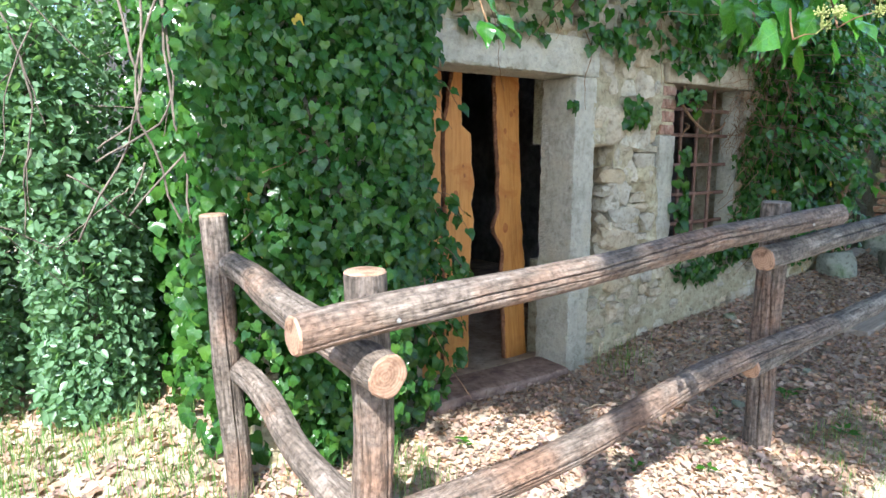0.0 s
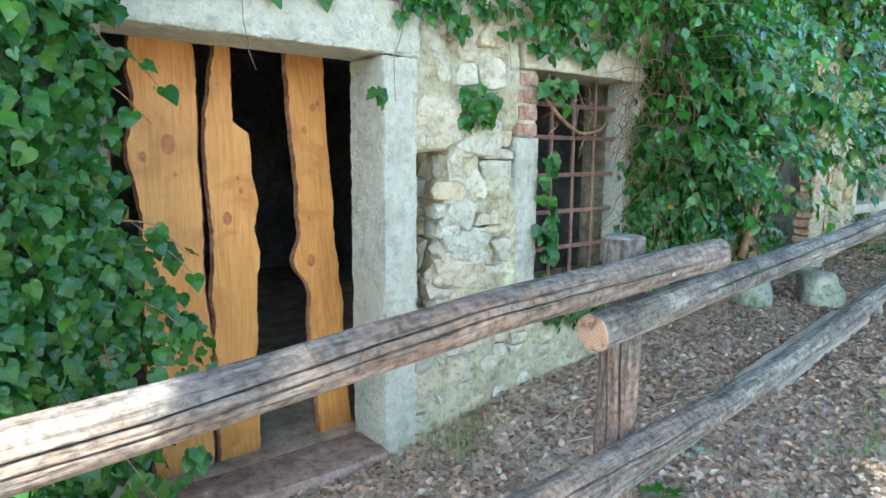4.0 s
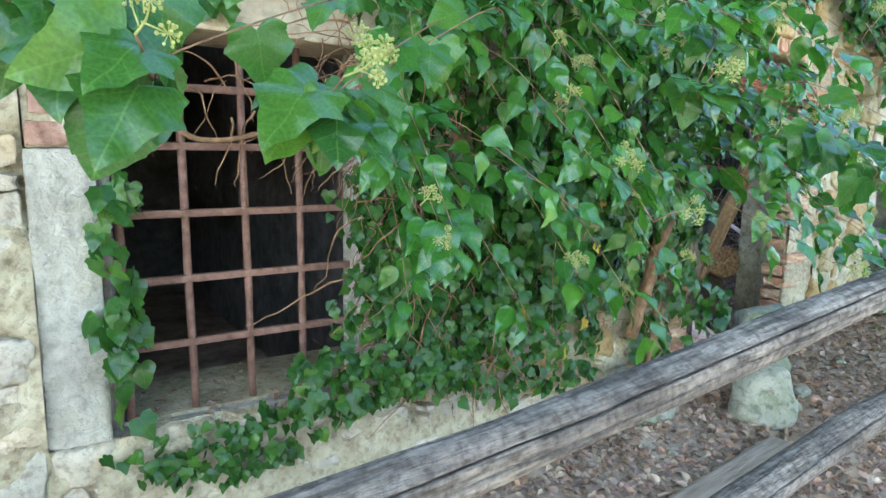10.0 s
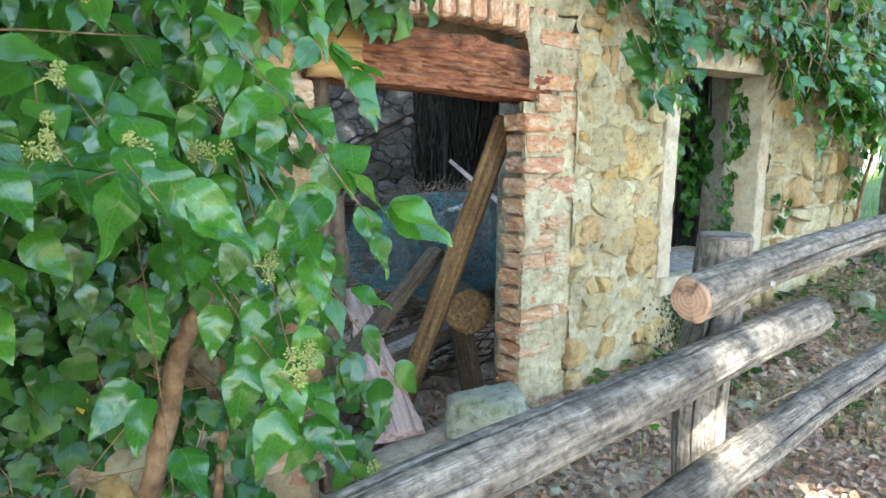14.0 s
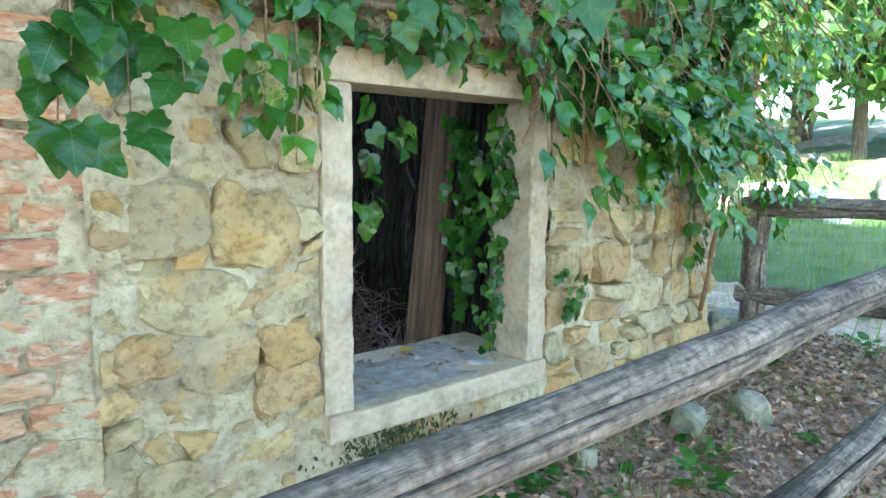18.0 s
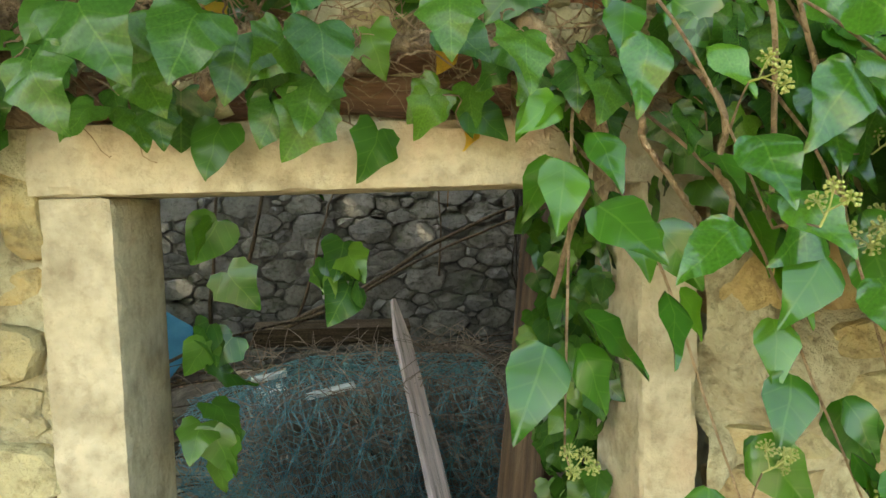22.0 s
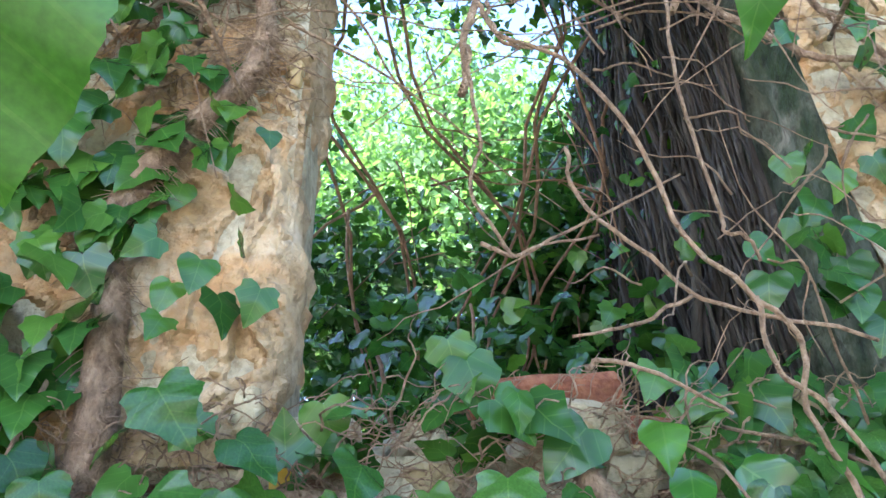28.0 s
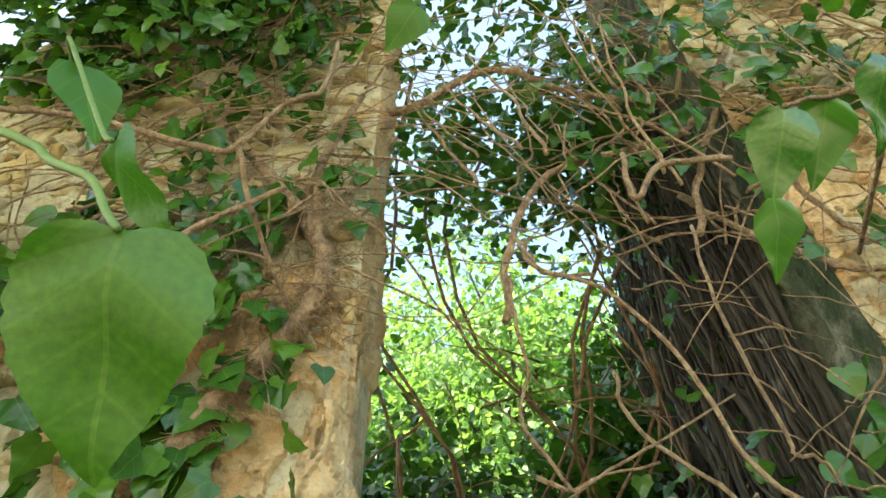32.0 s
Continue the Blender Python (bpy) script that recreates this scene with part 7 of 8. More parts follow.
def ivy_over_window():
    p = Plant("large-leaved ivy hanging over a stone window frame", 5)
    p.bark = M_VINE_PALE
    for x, z, rx, rz, d, n in ((8.15, 2.04, 0.45, 0.09, 0.14, 16), (8.75, 2.02, 0.42, 0.12, 0.18, 38), (7.45, 2.20, 0.30, 0.22, 0.2, 80), (9.3, 2.08, 0.5, 0.24, 0.25, 130), (8.25, 1.97, 0.45, 0.06, 0.09, 20), (8.45, 2.19, 0.45, 0.05, 0.10, 12), (7.78, 2.05, 0.18, 0.14, 0.12, 20), (8.36, 2.24, 0.05, 0.05, 0.05, 4)):
        p.cushion(x, z, rx, rz, d, n, (0.052, 0.096), front=2.46, lean=0.45, out=(0, -1, 0.3))
    p.cushion(9.3, 2.3, 0.6, 0.3, 0.2, 160, (0.05, 0.08), front=2.48)
    p.cushion(9.0, 1.98, 0.34, 0.2, 0.12, 120, (0.045, 0.075), front=2.46)
    p.cushion(8.67, 1.58, 0.07, 0.28, 0.10, 60, (0.04, 0.065), front=2.66)
    p.cushion(8.72, 1.45, 0.08, 0.42, 0.16, 130, (0.045, 0.075), front=2.95)
    p.cushion(8.67, 1.1, 0.06, 0.22, 0.10, 40, (0.035, 0.055), front=2.70)
    p.cushion(8.05, 1.62, 0.035, 0.24, 0.05, 13, (0.06, 0.085), front=2.60)
    p.cushion(8.25, 1.74, 0.05, 0.07, 0.04, 8, (0.06, 0.085), front=2.70)
    p.cushion(8.95, 1.14, 0.09, 0.10, 0.08, 22, (0.035, 0.055), front=2.48)
    p.cushion(8.25, 2.06, 0.4, 0.14, 0.1, 4, (0.03, 0.05), "yellow", front=2.48)
    rnd = p.rnd
    for x, z, n in ((7.62, 1.84, 10), (7.70, 1.74, 9), (7.76, 1.88, 8), (7.56, 1.92, 8)):
        p.shoot([(x + 0.02, 2.42, z + 0.35), (x, 2.36, z + 0.1), (x - 0.02, 2.34, z - 0.12)], n, (0.06, 0.10), "adult", 0.004, 1)
    for x, z, n in ((7.16, 1.84, 8), (7.13, 1.68, 7), (7.22, 1.90, 8), (7.24, 1.70, 8), (7.33, 1.80, 7)):
        p.shoot([(x + 0.15, 2.42, z + 0.5), (x + 0.04, 2.2, z + 0.2), (x, 2.05, z - 0.05)], n, (0.06, 0.10), "ivy", 0.003, 0, 0.4)
    for k in range(26):
        x, z = rnd.uniform(8.5, 9.7), rnd.uniform(1.85, 2.15)
        drop, dx = rnd.uniform(0.2, 0.5), rnd.uniform(-0.1, 0.18)
        y = rnd.uniform(2.0, 2.3)
        p.shoot([(x, 2.42, z), (x + dx * 0.5, (y + 2.42) / 2, z - drop * 0.3), (x + dx, y, z - drop)], rnd.randint(8, 13), (0.075, 0.115), "adult", 0.003, rnd.choice((0, 0, 1, 2)))
    for k in range(13):
        x, z = rnd.uniform(8.72, 9.25), rnd.uniform(1.80, 2.08)
        y = rnd.uniform(2.08, 2.26)
        p.shoot([(x, 2.42, z + 0.05), (x + 0.03, y + 0.1, z), (x + 0.04, y, z - 0.22)], 12, (0.085, 0.125), "adult", 0.0022, rnd.choice((0, 0, 1)), 0.45)
    p.shoot([(7.25, 2.2, 2.45), (7.6, 1.9, 2.2), (7.90, 1.66, 1.965)], 6, (0.06, 0.09), "ivy", 0.004)
    p.add("ivy", np.array([[7.905, 1.645, 1.955], [7.87, 1.66, 1.965]]), turn_to(np.array([[0.05, -0.35, -1.0], [-0.4, -0.2, -0.9]]), np.array([[-0.3, -0.9, 0.3], [-0.5, -0.8, 0.3]]), np.array([0.115, 0.09])))
    # the long woody stems of the upper opening
    p.stem([(7.84, 2.48, 1.95), (7.83, 2.46, 2.30), (7.79, 2.46, 2.50), (7.86, 2.46, 2.67), (7.97, 2.46, 2.82), (8.0, 2.46, 2.95), (7.97, 2.46, 3.08), (7.86, 2.46, 3.27), (7.68, 2.46, 3.55), (7.5, 2.46, 3.8)], 0.031, 0.014)
    p.stem([(7.97, 2.46, 3.06), (7.95, 2.45, 3.4), (8.02, 2.47, 3.8)], 0.016, 0.011)
    # its matted rootlets, and leaves along it
    old = [Vector(q) for q in ((7.84, 2.45, 1.95), (7.83, 2.45, 2.30), (7.79, 2.45, 2.50), (7.86, 2.45, 2.67), (7.97, 2.45, 2.82), (8.0, 2.45, 2.95))]
    for k in range(700):
        i = rnd.randrange(5)
        a = old[i].lerp(old[i + 1], rnd.random())
        d = Vector((rnd.choice((-1, 1, 1)) * rnd.uniform(0.3, 1.0), rnd.uniform(-0.25, 0.15), rnd.uniform(-1.0, 0.5))) * rnd.uniform(0.03, 0.09)
        tv, tf, _ = tube_data([a, a + d * 0.5 + Vector((0, -0.006, 0.004)), a + d], 0.0014, 0.0006, 4, 2, 0.004, k)
        p.stems.append((tv, tf))
    p.cushion(7.72, 2.35, 0.15, 0.24, 0.08, 34, (0.055, 0.09), front=2.44)
    # broad leaves that lie on the broken ledge or hang before it
    p.add("ivy", np.column_stack([p.rng.uniform(7.85, 8.95, 22), p.rng.uniform(2.40, 2.5, 22), p.rng.uniform(2.10, 2.19, 22)]), wild_frames(p.rng, 22, (0.05, 0.08), 0.9))
    for x, z, size in ((8.00, 2.17, 0.11), (8.01, 2.05, 0.13), (8.13, 2.04, 0.115), (7.96, 1.99, 0.11), (8.10, 2.11, 0.09), (8.24, 2.08, 0.085), (8.40, 2.06, 0.095), (8.48, 2.02, 0.10), (7.80, 2.22, 0.10), (7.76, 2.30, 0.09), (8.06, 2.37, 0.085), (8.04, 2.68, 0.06)):
        p.add("ivy", np.array([[x, 2.27 if z < 2.2 else 2.43, z]]), hanging_frames(p.rng, 1, (0.78 * size, 0.78 * size), 0.3, (0, -1, 0.5)))
    p.cushion(7.93, 2.50, 0.13, 0.2, 0.05, 15, (0.045, 0.08), front=2.44)
    p.cushion(7.90, 2.80, 0.16, 0.14, 0.05, 6, (0.045, 0.08), front=2.44)
    p.cushion(7.70, 2.95, 0.2, 0.3, 0.06, 14, (0.04, 0.075), front=2.45)
    p.stem([(8.42, 2.25, 2.79), (8.43, 2.25, 2.72), (8.53, 2.25, 2.66), (8.61, 2.25, 2.52), (8.65, 2.25, 2.35), (8.72, 2.25, 2.26), (8.76, 2.25, 2.20), (8.74, 2.25, 2.12), (8.77, 2.25, 2.02), (8.80, 2.3, 1.8)], 0.0038, 0.0034, 0.005)
    p.stem([(8.72, 2.25, 2.26), (8.72, 2.25, 2.17), (8.76, 2.25, 2.13), (8.80, 2.25, 2.05), (8.86, 2.28, 1.9)], 0.0034, 0.003, 0.004)
    p.stem([(8.77, 2.35, 2.91), (8.75, 2.35, 2.74), (8.75, 2.35, 2.60), (8.76, 2.35, 2.45), (8.76, 2.35, 2.41), (8.79, 2.35, 2.40), (8.80, 2.35, 2.36)], 0.0036, 0.0028, 0.004)
    p.stem([(8.39, 2.30, 2.37), (8.43, 2.30, 2.35), (8.46, 2.30, 2.36), (8.56, 2.30, 2.41), (8.69, 2.30, 2.48)], 0.0034, 0.0016, 0.004)
    p.stem([(8.54, 2.35, 2.57), (8.55, 2.35, 2.47), (8.64, 2.35, 2.37), (8.69, 2.35, 2.31), (8.77, 2.35, 2.28), (8.93, 2.35, 2.24)], 0.0036, 0.0028, 0.006)
    p.stem([(8.69, 2.35, 2.31), (8.61, 2.35, 2.27), (8.51, 2.35, 2.25)], 0.0034, 0.002, 0.005)
    p.stem([(8.51, 2.30, 2.19), (8.54, 2.30, 2.20), (8.60, 2.30, 2.18), (8.68, 2.30, 2.13)], 0.0036, 0.0022, 0.004)
    p.stem([(8.40, 2.40, 2.85), (8.40, 2.40, 2.74), (8.41, 2.40, 2.62), (8.39, 2.40, 2.52), (8.45, 2.40, 2.40)], 0.0045, 0.003, 0.006)
    p.stem([(8.90, 2.58, 3.3), (8.96, 2.55, 3.15), (9.05, 2.46, 2.91), (9.09, 2.44, 2.85), (9.22, 2.44, 2.84), (9.5, 2.45, 2.8)], 0.008, 0.007)
    p.stem([(7.87, 2.60, 3.90), (8.02, 2.60, 3.90), (8.18, 2.60, 3.94), (8.34, 2.60, 4.10), (8.46, 2.60, 4.17), (8.60, 2.60, 4.09), (8.72, 2.60, 3.95), (9.0, 2.58, 3.8)], 0.018, 0.010)
    p.stem([(7.3, 2.12, 3.2), (7.58, 2.10, 3.08), (7.86, 2.10, 2.93), (7.92, 2.10, 2.93), (7.98, 2.10, 3.07), (8.05, 2.10, 3.12), (8.06, 2.10, 3.35)], 0.007, 0.005, 0.006)
    p.stem([(7.92, 2.1, 2.93), (7.95, 2.2, 2.82), (8.0, 2.40, 2.72)], 0.006, 0.004, 0.005)
    p.stem([(7.6, 2.25, 2.60), (7.79, 2.15, 2.67), (7.88, 2.15, 2.77), (8.01, 2.15, 2.86)], 0.007, 0.005, 0.005)
    p.stem([(8.39, 2.50, 2.82), (8.43, 2.50, 3.09), (8.55, 2.50, 3.33), (8.76, 2.50, 3.41), (8.96, 2.50, 3.50), (9.12, 2.50, 3.74), (9.3, 2.5, 4.1)], 0.009, 0.011)
    p.stem([(8.42, 2.40, 2.97), (8.45, 2.40, 2.90), (8.48, 2.40, 2.85), (8.57, 2.40, 2.84)], 0.005, 0.004)
    p.stem([(8.56, 2.05, 2.74), (8.55, 2.05, 2.65), (8.56, 2.05, 2.635), (8.60, 2.05, 2.70), (8.65, 2.05, 2.71), (8.71, 2.05, 2.71)], 0.0042, 0.0052, 0.002)
    p.stem([(9.06, 2.40, 3.15), (9.12, 2.44, 3.03), (9.20, 2.44, 2.89), (9.4, 2.45, 2.6)], 0.007, 0.006)
    p.stem([(8.86, 2.50, 3.05), (8.95, 2.50, 3.33), (9.06, 2.50, 3.55), (9.20, 2.50, 3.88)], 0.009, 0.011)
    for k in range(16):
        a = Vector((rnd.uniform(8.35, 8.85), rnd.uniform(2.3, 2.55), rnd.uniform(3.05, 3.4)))
        e = a + Vector((rnd.uniform(-0.25, 0.35), rnd.uniform(-0.1, 0.15), rnd.uniform(0.3, 0.9)))
        p.stem([a, a.lerp(e, 0.5) + Vector((rnd.uniform(-0.05, 0.05), 0, 0)), e], rnd.uniform(0.002, 0.006), 0.003, 0.02)
    p.stem([(8.08, 2.47, 1.99), (8.13, 2.46, 2.04), (8.19, 2.46, 2.04), (8.25, 2.46, 2.01), (8.30, 2.46, 2.04), (8.36, 2.46, 2.06), (8.45, 2.46, 2.05), (8.54, 2.45, 2.06)], 0.016, 0.013, 0.006)
    p.stem([(7.8, 2.45, 2.05), (8.0, 2.44, 2.07), (8.4, 2.45, 2.05)], 0.011, 0.012)
    p.stem([(8.52, 2.46, 2.10), (8.55, 2.43, 2.05), (8.58, 2.42, 2.00), (8.61, 2.42, 1.95), (8.63, 2.42, 1.89), (8.64, 2.44, 1.78)], 0.017, 0.014, 0.006)
    p.stem([(8.62, 2.40, 1.97), (8.61, 2.36, 1.91), (8.61, 2.36, 1.86), (8.58, 2.36, 1.83), (8.56, 2.36, 1.78), (8.55, 2.40, 1.70)], 0.005, 0.004, 0.003)
    p.stem([(8.65, 2.40, 2.0), (8.66, 2.36, 1.94), (8.66, 2.36, 1.91), (8.68, 2.36, 1.88), (8.71, 2.36, 1.84), (8.76, 2.38, 1.78)], 0.005, 0.004, 0.003)
    p.stem([(8.70, 2.34, 2.02), (8.73, 2.30, 1.95), (8.74, 2.30, 1.91), (8.73, 2.30, 1.86), (8.75, 2.30, 1.83), (8.74, 2.30, 1.76)], 0.0045, 0.004, 0.003)
    p.twigs(46, (8.5, 9.2, 2.15, 2.45, 2.0, 2.9), (0.12, 0.4), 0.0015, (0.4, 0, 0))
    p.twigs(240, (6.9, 8.1, 2.36, 2.5, 2.85, 4.8), (0.2, 0.75), 0.003, (0.8, 0, 0.2))
    p.twigs(240, (7.55, 8.06, 2.46, 2.50, 2.75, 3.4), (0.05, 0.22), 0.0014, (1.2, 0, 0))
    p.twigs(260, (8.5, 9.9, 2.3, 2.7, 3.0, 4.9), (0.2, 0.75), 0.0034, (0.3, 0, 0.4))
    p.twigs(60, (8.9, 9.8, 2.2, 2.5, 2.1, 3.0), (0.2, 0.5), 0.002, (0.6, 0, 0))
    p.twigs(650, (7.5, 9.1, 2.42, 2.52, 1.97, 2.20), (0.04, 0.16), 0.0014, (1.4, 0, 0))
    # sparse leaves up the wall, and fresh ones near the lens
    p.cushion(7.40, 2.75, 0.55, 0.6, 0.16, 150, (0.06, 0.10), front=2.48)
    p.cushion(7.8, 3.2, 0.3, 0.7, 0.12, 64, (0.05, 0.085), front=2.48)
    p.cushion(7.5, 4.0, 0.5, 0.6, 0.3, 260, (0.05, 0.085), front=2.46)
    p.cushion(9.5, 3.0, 0.4, 0.8, 0.2, 90, (0.05, 0.08), front=2.48)
    p.cushion(7.1, 4.7, 0.9, 0.9, 0.5, 1300, (0.05, 0.09), front=2.5)
    p.cushion(9.6, 5.0, 0.7, 0.8, 0.5, 700, (0.05, 0.09), front=2.5)
    p.cushion(9.0, 3.7, 0.5, 0.4, 0.3, 160, (0.05, 0.08), front=2.5)
    p.finish(300, 2.0)


def ivy_by_lens():
    p = Plant("broad fresh ivy leaves on a free shoot over the window", 6)
    view = np.array([[0.0, -0.66, -0.75]])
    p.add("fresh", np.array([[8.161, 1.687, 2.176], [8.126, 1.688, 2.258], [8.06, 1.69, 2.37], [8.291, 1.72, 2.507]]),
          turn_to(np.array([[-0.12, 0.62, -0.75], [0.45, 0.6, -0.65], [0.25, 0.6, -0.75], [-0.6, 0.5, -0.6]]), view + np.array([[0.12, 0.0, 0.0], [-1.1, 0.0, 0.0], [1.3, 0.0, 0.1], [0.2, 0, 0.2]]), np.array([0.116, 0.07, 0.06, 0.05])))
    p.bark = M_PETIOLE
    p.stem([(8.0, 1.75, 2.29), (8.04, 1.69, 2.28), (8.08, 1.688, 2.26), (8.10, 1.687, 2.24), (8.13, 1.687, 2.22), (8.15, 1.687, 2.19), (8.161, 1.687, 2.176)], 0.0032, 0.002, 0.0)
    p.stem([(8.0, 1.74, 2.45), (8.03, 1.69, 2.42), (8.11, 1.69, 2.28), (8.126, 1.688, 2.258)], 0.0022, 0.0015, 0.0)
    p.bark = M_VINE_PALE
    p.stem([(9.0, 2.3, 2.75), (8.865, 1.955, 2.661), (8.78, 1.93, 2.655), (8.711, 1.918, 2.622)], 0.004, 0.003, 0.003)
    p.add("adult", np.array([[8.711, 1.918, 2.619], [8.677, 1.979, 2.523], [8.78, 1.928, 2.654], [8.806, 1.864, 2.632]]),
          turn_to(np.array([[-0.2, 0.7, -0.65], [0.0, 0.72, -0.65], [-0.2, 0.7, -0.65], [0.0, 0.72, -0.65]]), view + np.array([[-0.3, 0, 0.2], [0.2, 0, 0], [-0.2, 0, 0.1], [0.3, 0, 0.2]]), np.array([0.125, 0.10, 0.12, 0.12])))
    p.finish(10)


def ivy_at_corner():
    p = Plant("ivy shoots hanging round the ruined corner", 7)
    p.cushion(9.75, 2.35, 0.35, 0.4, 0.25, 260, (0.05, 0.085), front=2.48)
    p.cushion(9.85, 1.6, 0.12, 0.6, 0.12, 70, (0.05, 0.085), front=2.48)
    rnd = p.rnd
    for k in range(34):
        x, z = rnd.uniform(9.5, 10.5), rnd.uniform(1.7, 2.5)
        drop, dx = rnd.uniform(0.25, 0.6), rnd.uniform(0.0, 0.45)
        p.shoot([(x, 2.4, z), (x + dx * 0.6, 2.3, z - drop * 0.3), (x + dx, rnd.uniform(2.05, 2.4), z - drop)], rnd.randint(7, 12), (0.06, 0.10), "adult", 0.004, rnd.choice((0, 0, 1)))
    for k in range(22):
        x, z = rnd.uniform(9.9, 11.6), rnd.uniform(2.3, 2.9)
        p.shoot([(x, 2.5, z + 0.3), (x + 0.2, 2.3, z), (x + 0.35, rnd.uniform(2.0, 2.6), z - 0.3)], 10, (0.06, 0.10), "adult", 0.005)
    p.stem([(9.95, 2.46, 0.9), (10.02, 2.42, 1.5), (9.98, 2.44, 2.1), (10.05, 2.4, 2.6)], 0.012, 0.01)
    p.cushion(9.9, 1.8, 0.4, 0.5, 0.2, 14, (0.05, 0.07), "yellow", front=2.4)
    p.cloud((10.2, 2.25, 3.3), (0.8, 0.4, 0.8), 1600, (0.06, 0.10), "adult")
    p.twigs(26, (9.6, 10.2, 2.3, 2.48, 1.4, 2.6), (0.2, 0.6), 0.004)
    p.finish(120, 1.7)


def ivy_in_gap():
    p = Plant("bright ivy tangle filling the broken upper wall behind", 8)
    p.cloud((8.5, 5.6, 3.1), (1.5, 0.8, 0.9), 2100, (0.06, 0.10))
    p.cloud((7.9, 5.2, 3.7), (0.7, 0.6, 0.7), 700, (0.06, 0.10))
    p.cloud((8.9, 4.6, 3.3), (0.5, 0.6, 0.7), 1200, (0.06, 0.10))
    p.cloud((9.4, 5.4, 4.2), (0.6, 1.3, 1.5), 2600, (0.05, 0.09))
    p.cloud((8.6, 3.5, 5.0), (1.2, 0.9, 0.6), 620, (0.045, 0.08))
    p.cloud((8.3, 4.8, 6.3), (1.7, 1.3, 0.7), 480, (0.05, 0.09))
    p.cloud((8.5, 3.0, 4.2), (0.7, 0.35, 0.35), 420, (0.04, 0.07))
    p.cloud((7.3, 2.3, 4.7), (0.9, 0.4, 0.8), 900, (0.05, 0.08))
    p.cloud((8.4, 3.3, 5.8), (1.4, 0.8, 0.6), 260, (0.05, 0.085))
    p.cloud((8.4, 2.6, 5.0), (1.0, 0.4, 0.6), 240, (0.045, 0.075))
    p.cloud((8.2, 5.0, 2.6), (0.9, 1.0, 0.6), 800, (0.05, 0.08))
    p.cloud((8.35, 3.3, 2.55), (0.35, 0.35, 0.28), 130, (0.05, 0.08))
    p.cloud((8.9, 3.1, 4.3), (0.5, 0.4, 0.6), 700, (0.04, 0.07))
    p.cloud((7.6, 5.4, 3.6), (0.5, 0.9, 1.4), 600, (0.05, 0.09))
    p.cloud((8.8, 3.2, 2.5), (0.35, 0.4, 0.3), 120, (0.05, 0.08))
    # small leaves on the roots of the cross wall
    wy = p.rng.uniform(2.95, 6.5, 520)
    p.add("ivy", np.column_stack([ROOM_R + 0.68 * (wy - 3.0) / 4.3 - p.rng.uniform(0.05, 0.2, 520), wy, 2.1 + 2.6 * p.rng.uniform(0, 1, 520) ** 0.8]), hanging_frames(p.rng, 520, (0.035, 0.07), 0.8, (-1, -0.4, 0.4)))
    for k in range(12):
        x = p.rnd.uniform(7.7, 9.4)
        p.stem([(x, 3.0 + p.rnd.random(), 5.0), (x + p.rnd.uniform(-0.4, 0.4), 3.4, 4.0), (x + p.rnd.uniform(-0.5, 0.5), 4.2, 3.0), (x + p.rnd.uniform(-0.3, 0.3), 5.0, 2.3)], 0.010, 0.005, 0.08)
    p.twigs(60, (8.0, 9.5, 3.2, 5.5, 2.4, 4.5), (0.3, 0.9), 0.005)
    p.finish(40)


ivy_beside_door()
ivy_over_door()
ivy_by_window()
ivy_on_brick()
ivy_over_window()
ivy_by_lens()
ivy_at_corner()
ivy_in_gap()


# ---- broken masonry and beam end over the window ----
be = thing("beam_stub", "rotten red beam end lying on a broken wall", "beam")
for a, b, r, k in (((8.38, 2.61, 2.235), (8.64, 2.62, 2.238), 0.034, 71), ((8.52, 2.64, 2.205), (8.83, 2.65, 2.160), 0.024, 73)):
    v, f, seg, rings = log_data((Vector(b) - Vector(a)).length, r, r * 0.9, k, 18, 22, 3, 0.02, 0.3)
    link_mesh("timber", v, f + [list(range(seg - 1, -1, -1)), [rings * seg + q for q in range(seg)]], M_BEAM, be, "", False, along(a, b))
for k, (x, y, s) in enumerate(((8.12, 2.58, 0.075), (8.53, 2.52, 0.072), (8.92, 2.6, 0.09), (8.03, 2.64, 0.07), (9.02, 2.62, 0.08), (8.30, 2.68, 0.06))):
    bm = bmesh.new()
    bmesh.ops.create_icosphere(bm, subdivisions=2, radius=1.0)
    for q in bm.verts:
        q.co = Vector((max(-0.75, min(0.75, q.co.x)) * s * 1.5, max(-0.7, min(0.7, q.co.y)) * s, max(-0.7, min(0.7, q.co.z)) * s * 0.8)) * (1 + 0.2 * noise.noise(q.co * 2 + Vector((k, 0, 0))))
    tagged(part("stone", bm, M_STONE, None, "", False, pose(x, y, 2.13 + s * 0.45, 5, 4 * k, 20 * k)), "loose rubble stone on top of a broken wall", "stone", "loose stones on the wall")


rl = thing("rotten_lintel", "rotten reddish wooden lintel boards above a stone window frame", "beam")
for k, (x0, x1, y0, z0, z1) in enumerate(((7.90, 8.52, 2.500, 1.960, 2.022), (8.02, 8.80, 2.515, 2.026, 2.070), (7.86, 8.30, 2.53, 2.072, 2.105))):
    bm = rough_box(x1 - x0, 0.14, z1 - z0, 90 + k, 24, 0.012, 0.006)
    for q in bm.verts:
        q.co.y += 0.012 * noise.noise(Vector((q.co.x * 7, q.co.z * 60, k)))
        q.co.z += 0.006 * noise.noise(Vector((q.co.x * 9, 3, k)))
    part("board", bm, M_ROTTEN, rl, "", False, pose((x0 + x1) / 2, y0 + 0.07, (z0 + z1) / 2))


